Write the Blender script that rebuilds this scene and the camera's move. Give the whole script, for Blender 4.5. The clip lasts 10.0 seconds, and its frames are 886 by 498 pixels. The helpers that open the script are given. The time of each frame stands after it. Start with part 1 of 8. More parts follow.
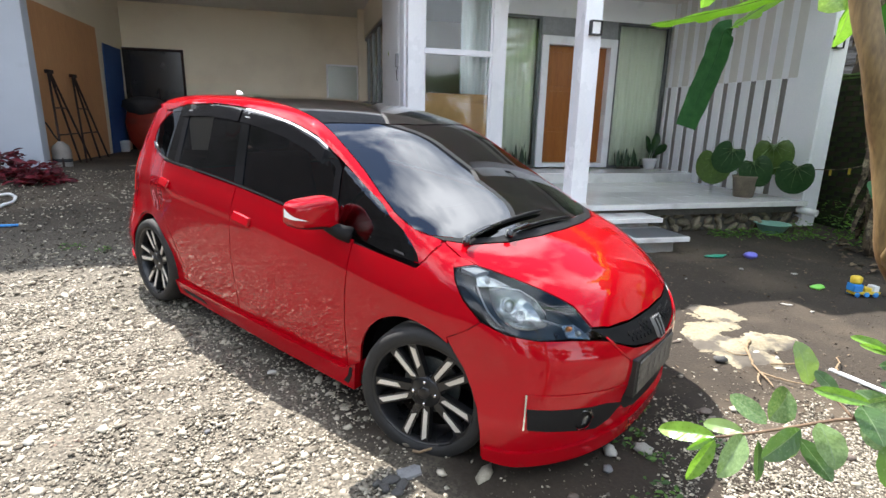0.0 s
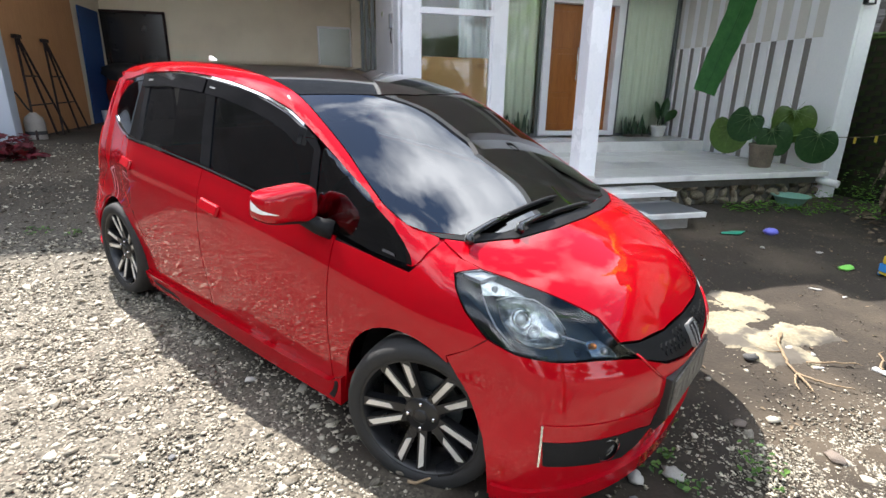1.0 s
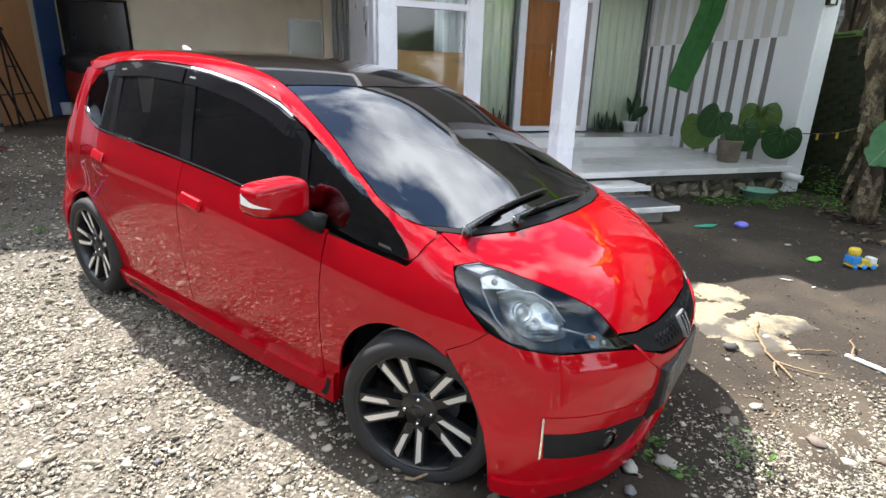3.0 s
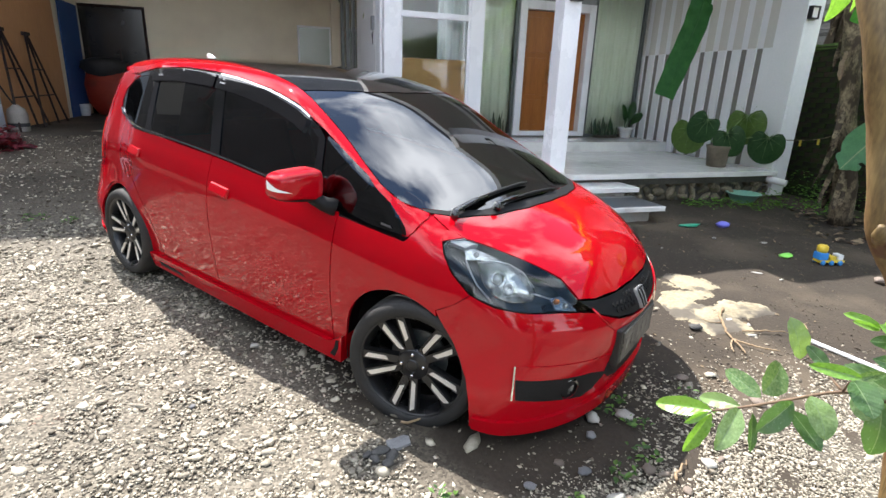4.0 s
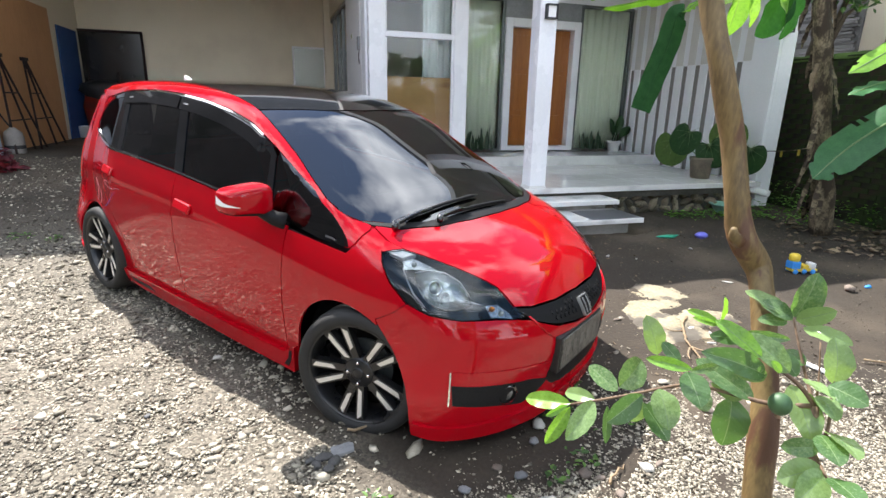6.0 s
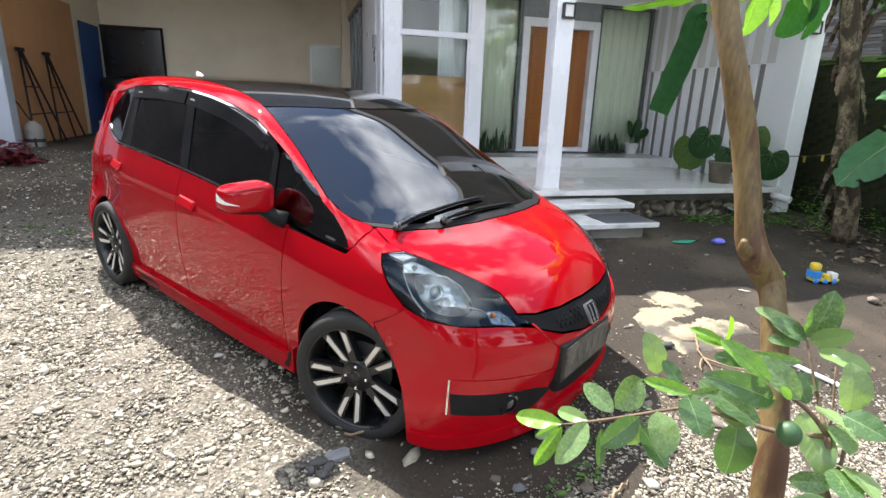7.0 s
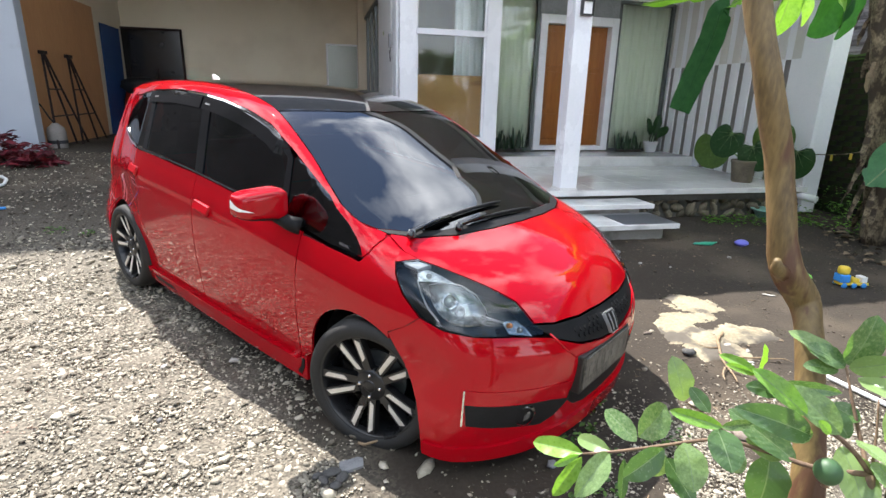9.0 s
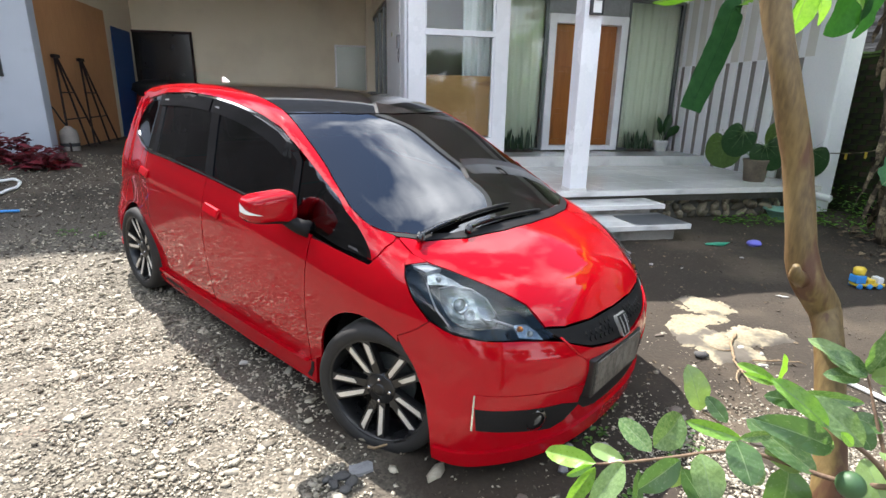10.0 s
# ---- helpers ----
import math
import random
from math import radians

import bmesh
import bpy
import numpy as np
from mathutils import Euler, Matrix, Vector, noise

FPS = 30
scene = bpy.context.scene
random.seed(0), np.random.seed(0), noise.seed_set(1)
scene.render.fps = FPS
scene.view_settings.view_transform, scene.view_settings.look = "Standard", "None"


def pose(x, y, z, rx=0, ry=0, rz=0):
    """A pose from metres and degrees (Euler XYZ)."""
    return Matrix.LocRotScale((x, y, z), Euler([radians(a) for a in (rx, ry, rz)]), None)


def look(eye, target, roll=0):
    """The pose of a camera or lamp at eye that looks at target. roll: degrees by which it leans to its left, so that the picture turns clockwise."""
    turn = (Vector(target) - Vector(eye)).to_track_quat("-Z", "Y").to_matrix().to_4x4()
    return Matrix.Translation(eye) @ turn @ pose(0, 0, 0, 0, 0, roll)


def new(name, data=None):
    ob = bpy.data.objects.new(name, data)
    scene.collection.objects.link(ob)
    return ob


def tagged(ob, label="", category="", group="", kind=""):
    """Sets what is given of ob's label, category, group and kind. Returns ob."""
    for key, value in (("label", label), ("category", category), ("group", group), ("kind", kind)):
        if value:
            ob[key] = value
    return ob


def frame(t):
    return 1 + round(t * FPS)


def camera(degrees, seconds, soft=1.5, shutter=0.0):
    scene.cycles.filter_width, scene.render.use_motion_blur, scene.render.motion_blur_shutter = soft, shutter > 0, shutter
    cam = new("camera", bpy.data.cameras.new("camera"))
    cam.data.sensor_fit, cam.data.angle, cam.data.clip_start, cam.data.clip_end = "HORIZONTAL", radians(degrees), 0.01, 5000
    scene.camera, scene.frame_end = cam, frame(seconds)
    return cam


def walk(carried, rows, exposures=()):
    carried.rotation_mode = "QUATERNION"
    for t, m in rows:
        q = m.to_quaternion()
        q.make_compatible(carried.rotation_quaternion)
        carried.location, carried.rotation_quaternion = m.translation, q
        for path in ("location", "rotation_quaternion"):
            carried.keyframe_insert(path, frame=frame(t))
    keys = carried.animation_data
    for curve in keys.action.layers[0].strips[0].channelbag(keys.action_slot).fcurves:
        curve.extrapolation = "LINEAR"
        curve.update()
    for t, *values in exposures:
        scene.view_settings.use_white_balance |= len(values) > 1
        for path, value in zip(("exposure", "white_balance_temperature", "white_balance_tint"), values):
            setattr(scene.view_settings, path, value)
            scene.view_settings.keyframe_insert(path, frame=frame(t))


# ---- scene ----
cam = camera(80.8, 10.0)
METRES, EYE, TILT, LEAN, TURN = 1.891, 1.449, 0.0, 0.0, -22.0
PATH = [
    (0, (0.0, 0.0, 1.366), (0.514, 1.872, 0.887), 1.4),
    (0.5, (0.038, 0.144, 1.348), (0.552, 2.003, 0.819), 0.9),
    (1, (0.101, 0.361, 1.389), (0.611, 2.199, 0.788), 1.0),
    (1.5, (0.112, 0.462, 1.393), (0.62, 2.301, 0.793), 1.4),
    (2, (0.052, 0.556, 1.383), (0.601, 2.38, 0.771), 1.4),
    (2.5, (0.024, 0.526, 1.37), (0.639, 2.326, 0.752), 1.2),
    (4, (-0.05, 0.037, 1.382), (0.554, 1.848, 0.786), 2.1),
    (4.5, (-0.153, -0.097, 1.37), (0.446, 1.726, 0.807), 1.4),
    (5, (-0.154, -0.146, 1.368), (0.449, 1.683, 0.826), 1.3),
    (5.5, (-0.012, -0.13, 1.367), (0.59, 1.699, 0.827), 0.7),
    (6, (0.187, -0.118, 1.39), (0.772, 1.717, 0.851), 1.2),
    (7.5, (0.26, -0.057, 1.39), (0.772, 1.798, 0.846), 2.1),
    (8, (0.259, -0.05, 1.389), (0.769, 1.806, 0.843), 2.3),
    (8.5, (0.264, -0.041, 1.395), (0.762, 1.816, 0.842), 2.2),
    (9, (0.274, -0.025, 1.418), (0.742, 1.839, 0.864), 1.5),
    (9.5, (0.276, -0.012, 1.428), (0.725, 1.856, 0.873), 1.3),
    (10, (0.274, -0.009, 1.426), (0.71, 1.863, 0.871), 1.1),
]
walk(cam, [(t, look(eye, target, roll)) for t, eye, target, roll in PATH])

# ---- world and sun ----
SUN_DIR = Vector((-0.22, 0.64, 1.0)).normalized()
sun_elev = math.asin(SUN_DIR.z)
sun_azim = math.atan2(SUN_DIR.x, SUN_DIR.y)
scene.view_settings.exposure = 1.42
world = bpy.data.worlds.new("sky")
scene.world = world
world.use_nodes = True
wn, wl = world.node_tree.nodes, world.node_tree.links
wn.clear()
w_out = wn.new("ShaderNodeOutputWorld")
w_bg = wn.new("ShaderNodeBackground")
w_bg.inputs["Strength"].default_value = 0.091
w_sky = wn.new("ShaderNodeTexSky")
w_sky.sky_type = "NISHITA"
w_sky.sun_disc = False
w_sky.dust_density = 0.4
w_sky.ozone_density = 3.0
w_sky.sun_elevation = sun_elev
w_sky.sun_rotation = sun_azim
w_co = wn.new("ShaderNodeTexCoord")
w_map = wn.new("ShaderNodeMapping")
w_map.vector_type = "TEXTURE"
w_map.inputs["Rotation"].default_value = (0, 0, radians(-54))
w_map.inputs["Scale"].default_value = (1.0, 2.7, 1.0)
w_no = wn.new("ShaderNodeTexNoise")
w_no.inputs["Scale"].default_value = 3.0
w_no.inputs["Detail"].default_value = 9.0
w_no.inputs["Roughness"].default_value = 0.52
w_ramp = wn.new("ShaderNodeValToRGB")
w_ramp.color_ramp.elements[0].position = 0.455
w_ramp.color_ramp.elements[0].color = (0, 0, 0, 1)
w_ramp.color_ramp.elements[1].position = 0.55
w_ramp.color_ramp.elements[1].color = (1, 1, 1, 1)
w_mix = wn.new("ShaderNodeMix")
w_mix.data_type = "RGBA"
w_body = wn.new("ShaderNodeTexNoise")
w_body.inputs["Scale"].default_value, w_body.inputs["Detail"].default_value = 4.2, 7.0
w_tone = wn.new("ShaderNodeMapRange")
w_tone.inputs["From Min"].default_value, w_tone.inputs["From Max"].default_value = 0.40, 0.60
w_cloud = wn.new("ShaderNodeMix")
w_cloud.data_type = "RGBA"
w_cloud.inputs[6].default_value, w_cloud.inputs[7].default_value = (7.4, 8.2, 9.6, 1), (19.0, 19.8, 21.2, 1)
wl.new(w_co.outputs["Generated"], w_map.inputs["Vector"])
wl.new(w_map.outputs["Vector"], w_no.inputs["Vector"])
wl.new(w_map.outputs["Vector"], w_body.inputs["Vector"])
wl.new(w_body.outputs["Fac"], w_tone.inputs["Value"])
wl.new(w_tone.outputs[0], w_cloud.inputs[0])
wl.new(w_no.outputs["Fac"], w_ramp.inputs["Fac"])
wl.new(w_ramp.outputs["Color"], w_mix.inputs[0])
wl.new(w_sky.outputs["Color"], w_mix.inputs[6])
wl.new(w_cloud.outputs[2], w_mix.inputs[7])
w_sep = wn.new("ShaderNodeSeparateXYZ")
wl.new(w_co.outputs["Generated"], w_sep.inputs[0])
w_haze = wn.new("ShaderNodeMapRange")
w_haze.interpolation_type = "SMOOTHSTEP"
w_haze.inputs["From Min"].default_value, w_haze.inputs["From Max"].default_value = 0.0, 0.35
w_haze.inputs["To Min"].default_value, w_haze.inputs["To Max"].default_value = 0.95, 0.0
wl.new(w_sep.outputs["Z"], w_haze.inputs["Value"])
w_low = wn.new("ShaderNodeMix")
w_low.data_type = "RGBA"
w_low.inputs[7].default_value = (15.6, 16.6, 18.2, 1)
wl.new(w_haze.outputs[0], w_low.inputs[0])
wl.new(w_mix.outputs[2], w_low.inputs[6])
wl.new(w_low.outputs[2], w_bg.inputs["Color"])
wl.new(w_bg.outputs["Background"], w_out.inputs["Surface"])
sun = new("sun", bpy.data.lights.new("sun", "SUN"))
sun.data.energy = 5.0
sun.data.angle = radians(0.55)
sun.data.color = (1.0, 0.955, 0.91)
sun.matrix_world = look(SUN_DIR * 30, (0, 0, 0))


# ---- materials ----
def surf(name, c1, c2, scale=3.0, fine=60.0, rough=(0.5, 0.7), metal=0.0, bump=0.15, coat=0.0, spec=0.5, spread=(0.35, 0.65),
         island=0.0, per_object=0.0, c3=None, c3_scale=1.2, c3_range=(0.52, 0.66), dist=0.004, stretch=(1, 1, 1)):
    m = bpy.data.materials.new(name)
    m.use_nodes = True
    n, l = m.node_tree.nodes, m.node_tree.links
    b = n["Principled BSDF"]
    co = n.new("ShaderNodeTexCoord")
    mp = n.new("ShaderNodeMapping")
    mp.inputs["Scale"].default_value = stretch
    l.new(co.outputs["Object"], mp.inputs["Vector"])
    big = n.new("ShaderNodeTexNoise")
    big.inputs["Scale"].default_value, big.inputs["Detail"].default_value = scale, 5.0
    small = n.new("ShaderNodeTexNoise")
    small.inputs["Scale"].default_value, small.inputs["Detail"].default_value = fine, 4.0
    for t in (big, small):
        l.new(mp.outputs["Vector"], t.inputs["Vector"])
    add = n.new("ShaderNodeMath")
    add.operation = "MULTIPLY_ADD"
    add.inputs[1].default_value = 0.45
    l.new(small.outputs["Fac"], add.inputs[0])
    half = n.new("ShaderNodeMath")
    half.operation = "MULTIPLY_ADD"
    half.inputs[1].default_value, half.inputs[2].default_value = 0.55, 0.0
    l.new(big.outputs["Fac"], half.inputs[0])
    l.new(half.outputs[0], add.inputs[2])
    last = add.outputs[0]
    if island or per_object:
        src = n.new("ShaderNodeNewGeometry").outputs["Random Per Island"] if island else n.new("ShaderNodeObjectInfo").outputs["Random"]
        off = n.new("ShaderNodeMath")
        off.operation = "MULTIPLY_ADD"
        off.inputs[1].default_value, off.inputs[2].default_value = island or per_object, -0.5 * (island or per_object)
        l.new(src, off.inputs[0])
        tot = n.new("ShaderNodeMath")
        l.new(last, tot.inputs[0])
        l.new(off.outputs[0], tot.inputs[1])
        last = tot.outputs[0]
    rng = n.new("ShaderNodeMapRange")
    rng.inputs["From Min"].default_value, rng.inputs["From Max"].default_value = spread
    l.new(last, rng.inputs["Value"])
    mix = n.new("ShaderNodeMix")
    mix.data_type = "RGBA"
    mix.inputs[6].default_value, mix.inputs[7].default_value = (*c1, 1), (*c2, 1)
    l.new(rng.outputs[0], mix.inputs[0])
    col = mix.outputs[2]
    if c3:
        t3 = n.new("ShaderNodeTexNoise")
        t3.inputs["Scale"].default_value, t3.inputs["Detail"].default_value = c3_scale, 6.0
        l.new(mp.outputs["Vector"], t3.inputs["Vector"])
        r3 = n.new("ShaderNodeMapRange")
        r3.inputs["From Min"].default_value, r3.inputs["From Max"].default_value = c3_range
        l.new(t3.outputs["Fac"], r3.inputs["Value"])
        m3 = n.new("ShaderNodeMix")
        m3.data_type = "RGBA"
        m3.inputs[7].default_value = (*c3, 1)
        l.new(r3.outputs[0], m3.inputs[0])
        l.new(col, m3.inputs[6])
        col = m3.outputs[2]
    l.new(col, b.inputs["Base Color"])
    rr = n.new("ShaderNodeMapRange")
    rr.inputs["To Min"].default_value, rr.inputs["To Max"].default_value = rough
    l.new(big.outputs["Fac"], rr.inputs["Value"])
    l.new(rr.outputs[0], b.inputs["Roughness"])
    b.inputs["Metallic"].default_value = metal
    b.inputs["Specular IOR Level"].default_value = spec
    if coat:
        b.inputs["Coat Weight"].default_value, b.inputs["Coat Roughness"].default_value = coat, 0.015
    if bump:
        bp = n.new("ShaderNodeBump")
        bp.inputs["Strength"].default_value, bp.inputs["Distance"].default_value = bump, dist
        l.new(add.outputs[0], bp.inputs["Height"])
        l.new(bp.outputs[0], b.inputs["Normal"])
    return m


def glass(name, tint, rough=0.01, ior=1.5):
    """Thin pane: what lies behind is tinted, and the gloss grows at grazing angles."""
    m = bpy.data.materials.new(name)
    m.use_nodes = True
    n, l = m.node_tree.nodes, m.node_tree.links
    n.clear()
    out = n.new("ShaderNodeOutputMaterial")
    tr = n.new("ShaderNodeBsdfTransparent")
    tr.inputs[0].default_value = (*tint, 1)
    gl = n.new("ShaderNodeBsdfGlossy")
    gl.inputs["Roughness"].default_value = rough
    fr = n.new("ShaderNodeFresnel")
    fr.inputs[0].default_value = ior
    no = n.new("ShaderNodeTexNoise")
    no.inputs["Scale"].default_value = 1.3
    bp = n.new("ShaderNodeBump")
    bp.inputs["Strength"].default_value, bp.inputs["Distance"].default_value = 0.04, 0.01
    l.new(no.outputs["Fac"], bp.inputs["Height"])
    l.new(bp.outputs[0], gl.inputs["Normal"])
    mx = n.new("ShaderNodeMixShader")
    l.new(fr.outputs[0], mx.inputs[0])
    l.new(tr.outputs[0], mx.inputs[1])
    l.new(gl.outputs[0], mx.inputs[2])
    l.new(mx.outputs[0], out.inputs[0])
    return m


M = {}
M["white_paint"] = surf("white_paint", (0.78, 0.80, 0.83), (0.86, 0.87, 0.89), 1.5, 90, (0.45, 0.65), bump=0.08, c3=(0.60, 0.62, 0.64), c3_scale=2.5, c3_range=(0.6, 0.8))
M["white_gloss"] = surf("white_gloss", (0.80, 0.82, 0.85), (0.87, 0.88, 0.90), 1.5, 40, (0.2, 0.35), bump=0.03)
M["slat_white"] = surf("slat_white", (0.80, 0.82, 0.85), (0.87, 0.88, 0.90), 2.0, 40, (0.35, 0.5), bump=0.04)
M["slat_gap_shade"] = surf("slat_gap_shade", (0.19, 0.18, 0.17), (0.25, 0.24, 0.225), 2.0, 50, (0.5, 0.65), bump=0.05)
M["slat_infill"] = surf("slat_infill", (0.62, 0.61, 0.575), (0.70, 0.69, 0.65), 2.0, 50, (0.5, 0.65), bump=0.05)
# White paint toned down to blue grey: the front wall's shade put into colour.
M["white_paint_shaded"] = surf("white_paint_shaded", (0.42, 0.46, 0.52), (0.48, 0.52, 0.58), 1.5, 90, (0.5, 0.7), bump=0.08, c3=(0.38, 0.41, 0.45), c3_scale=2.5, c3_range=(0.6, 0.8))
M["beige_wall"] = surf("beige_wall", (0.76, 0.68, 0.53), (0.83, 0.76, 0.60), 0.8, 70, (0.7, 0.85), bump=0.1, c3=(0.70, 0.62, 0.48), c3_scale=0.7)
M["ceiling"] = surf("ceiling", (0.70, 0.69, 0.66), (0.78, 0.77, 0.74), 0.8, 60, (0.7, 0.85), bump=0.05)
M["plywood_tan"] = surf("plywood_tan", (0.50, 0.245, 0.10), (0.60, 0.315, 0.14), 1.0, 30, (0.5, 0.7), bump=0.08, stretch=(1, 1, 0.25))
M["plywood"] = surf("plywood", (0.40, 0.21, 0.075), (0.56, 0.32, 0.13), 4.0, 40, (0.5, 0.7), bump=0.15, stretch=(0.35, 1, 1.2), c3=(0.30, 0.14, 0.05), c3_scale=6, c3_range=(0.6, 0.75))
M["door_wood"] = surf("door_wood", (0.25, 0.078, 0.012), (0.37, 0.13, 0.024), 6.0, 60, (0.25, 0.4), bump=0.08, coat=0.3, stretch=(1.5, 1.5, 0.12))
M["blue_panel"] = surf("blue_panel", (0.012, 0.055, 0.19), (0.02, 0.08, 0.25), 2.0, 40, (0.5, 0.7), bump=0.05)
M["black_board"] = surf("black_board", (0.006, 0.006, 0.007), (0.014, 0.014, 0.016), 2.0, 50, (0.12, 0.3), bump=0.05, c3=(0.05, 0.05, 0.05), c3_scale=7, c3_range=(0.62, 0.8))
M["iron_brown"] = surf("iron_brown", (0.014, 0.007, 0.006), (0.03, 0.015, 0.012), 6.0, 80, (0.75, 0.9), bump=0.2)
M["black_metal"] = surf("black_metal", (0.010, 0.010, 0.011), (0.02, 0.02, 0.022), 6.0, 80, (0.35, 0.5), bump=0.05)
M["alu_dark"] = surf("alu_dark", (0.10, 0.11, 0.11), (0.16, 0.17, 0.17), 6.0, 80, (0.3, 0.45), metal=0.6, bump=0.03)
M["curtain"] = surf("curtain", (0.84, 0.85, 0.70), (0.92, 0.92, 0.80), 1.2, 90, (0.8, 0.95), bump=0.1, stretch=(3, 3, 0.2))
M["tile_white"] = surf("tile_white", (0.66, 0.66, 0.64), (0.76, 0.76, 0.74), 2.0, 30, (0.05, 0.12), bump=0.01, per_object=0.10, c3=(0.50, 0.50, 0.49), c3_scale=3.0, c3_range=(0.55, 0.75))
M["step_grey"] = surf("step_grey", (0.09, 0.092, 0.088), (0.15, 0.152, 0.145), 3.0, 40, (0.2, 0.4), bump=0.05)
M["tile_dark"] = surf("tile_dark", (0.045, 0.05, 0.06), (0.075, 0.08, 0.09), 3.0, 50, (0.25, 0.4), bump=0.05)
M["concrete"] = surf("concrete", (0.24, 0.23, 0.21), (0.36, 0.35, 0.32), 3.0, 60, (0.8, 0.95), bump=0.4, c3=(0.16, 0.15, 0.13), c3_scale=4)
M["grout"] = surf("grout", (0.05, 0.05, 0.04), (0.10, 0.095, 0.08), 4.0, 50, (0.85, 0.95), bump=0.4)
M["ground"] = surf("ground", (0.019, 0.0135, 0.008), (0.040, 0.029, 0.0185), 1.4, 55, (0.85, 0.97), bump=0.9, dist=0.012, c3=(0.074, 0.056, 0.037), c3_scale=0.9, c3_range=(0.5, 0.64))
M["gravel"] = surf("gravel", (0.070, 0.058, 0.041), (0.58, 0.522, 0.41), 25, 160, (0.7, 0.9), bump=0.25, island=0.8, spread=(0.12, 0.95), c3=(0.30, 0.17, 0.12), c3_scale=1.6, c3_range=(0.66, 0.72))
M["soil_chip"] = surf("soil_chip", (0.03, 0.022, 0.015), (0.15, 0.122, 0.09), 25, 160, (0.75, 0.9), bump=0.25, island=0.9, spread=(0.1, 1.0))
M["garage_floor"] = surf("garage_floor", (0.27, 0.23, 0.175), (0.38, 0.33, 0.25), 1.5, 40, (0.6, 0.85), bump=0.3)
M["brown_wood"] = surf("brown_wood", (0.14, 0.07, 0.035), (0.22, 0.12, 0.06), 5.0, 60, (0.5, 0.7), bump=0.1)
M["pane"] = glass("pane", (0.93, 0.96, 0.94))
M["frosted"] = surf("frosted", (0.42, 0.48, 0.43), (0.50, 0.55, 0.50), 1.0, 60, (0.15, 0.3), bump=0.02)
M["lamp_white"] = surf("lamp_white", (0.78, 0.78, 0.76), (0.84, 0.84, 0.82), 3.0, 60, (0.3, 0.4), bump=0.0)
# car
M["car_paint"] = surf("car_paint", (0.345, 0.0012, 0.006), (0.375, 0.0016, 0.008), 1.5, 400, (0.45, 0.5), metal=0.0, bump=0.0, coat=1.0, spec=0.0)
M["car_paint"].node_tree.nodes["Principled BSDF"].inputs["Coat IOR"].default_value = 1.45
M["car_black"] = surf("car_black", (0.004, 0.004, 0.005), (0.008, 0.008, 0.009), 2.0, 60, (0.05, 0.09), bump=0.0, coat=0.8)
M["car_trim"] = surf("car_trim", (0.006, 0.006, 0.0065), (0.012, 0.012, 0.013), 8.0, 120, (0.55, 0.65), bump=0.03, spec=0.2)
M["car_glass"] = glass("car_glass", (0.13, 0.135, 0.145), 0.005, 1.95)
M["windshield_glass"] = glass("windshield_glass", (0.05, 0.055, 0.065), 0.004, 2.3)
M["chrome"] = surf("chrome", (0.72, 0.72, 0.73), (0.80, 0.80, 0.81), 3.0, 60, (0.06, 0.12), metal=1.0, bump=0.0)
M["tyre"] = surf("tyre", (0.012, 0.012, 0.012), (0.022, 0.021, 0.020), 8.0, 120, (0.7, 0.85), bump=0.2, c3=(0.03, 0.028, 0.025), c3_scale=6, c3_range=(0.62, 0.8))
M["rim_black"] = surf("rim_black", (0.008, 0.008, 0.009), (0.016, 0.016, 0.017), 8.0, 80, (0.22, 0.35), bump=0.02)
M["rim_cut"] = surf("rim_cut", (0.62, 0.59, 0.54), (0.74, 0.71, 0.66), 10, 150, (0.25, 0.35), metal=0.35, bump=0.03)
M["badge_silver"] = surf("badge_silver", (0.38, 0.38, 0.38), (0.48, 0.48, 0.48), 10, 150, (0.2, 0.3), metal=0.4, bump=0.0)
M["bright_trim"] = surf("bright_trim", (0.62, 0.62, 0.63), (0.74, 0.74, 0.75), 3.0, 60, (0.12, 0.2), metal=0.35, bump=0.0)
M["lamp_clear"] = glass("lamp_clear", (0.88, 0.92, 0.92), 0.01, 1.6)
M["lamp_clear_solid"] = surf("lamp_clear_solid", (0.50, 0.52, 0.52), (0.66, 0.68, 0.68), 9.0, 60, (0.04, 0.08), metal=0.5, bump=0.0)
M["fog_glass"] = surf("fog_glass", (0.12, 0.12, 0.118), (0.34, 0.34, 0.33), 18.0, 60, (0.05, 0.12), metal=0.5, bump=0.0)
M["lamp_inner"] = surf("lamp_inner", (0.012, 0.018, 0.020), (0.028, 0.038, 0.040), 5.0, 60, (0.2, 0.3), metal=0.0, bump=0.0)
M["reflector"] = surf("reflector", (0.28, 0.30, 0.30), (0.80, 0.81, 0.81), 34.0, 60, (0.14, 0.3), metal=0.85, bump=0.05)
M["amber"] = surf("amber", (0.55, 0.16, 0.02), (0.70, 0.25, 0.04), 8.0, 60, (0.1, 0.2), bump=0.02)
M["tail_red"] = surf("tail_red", (0.35, 0.004, 0.006), (0.45, 0.008, 0.01), 8.0, 60, (0.06, 0.1), bump=0.0, coat=1.0)
M["plate_dirty"] = surf("plate_dirty", (0.03, 0.028, 0.025), (0.15, 0.138, 0.115), 14.0, 60, (0.5, 0.7), bump=0.1)
M["plate_black"] = surf("plate_black", (0.012, 0.012, 0.012), (0.025, 0.024, 0.022), 9.0, 60, (0.4, 0.6), bump=0.1)
M["plate_mark"] = surf("plate_mark", (0.085, 0.08, 0.07), (0.17, 0.16, 0.14), 9.0, 60, (0.5, 0.7), bump=0.1)
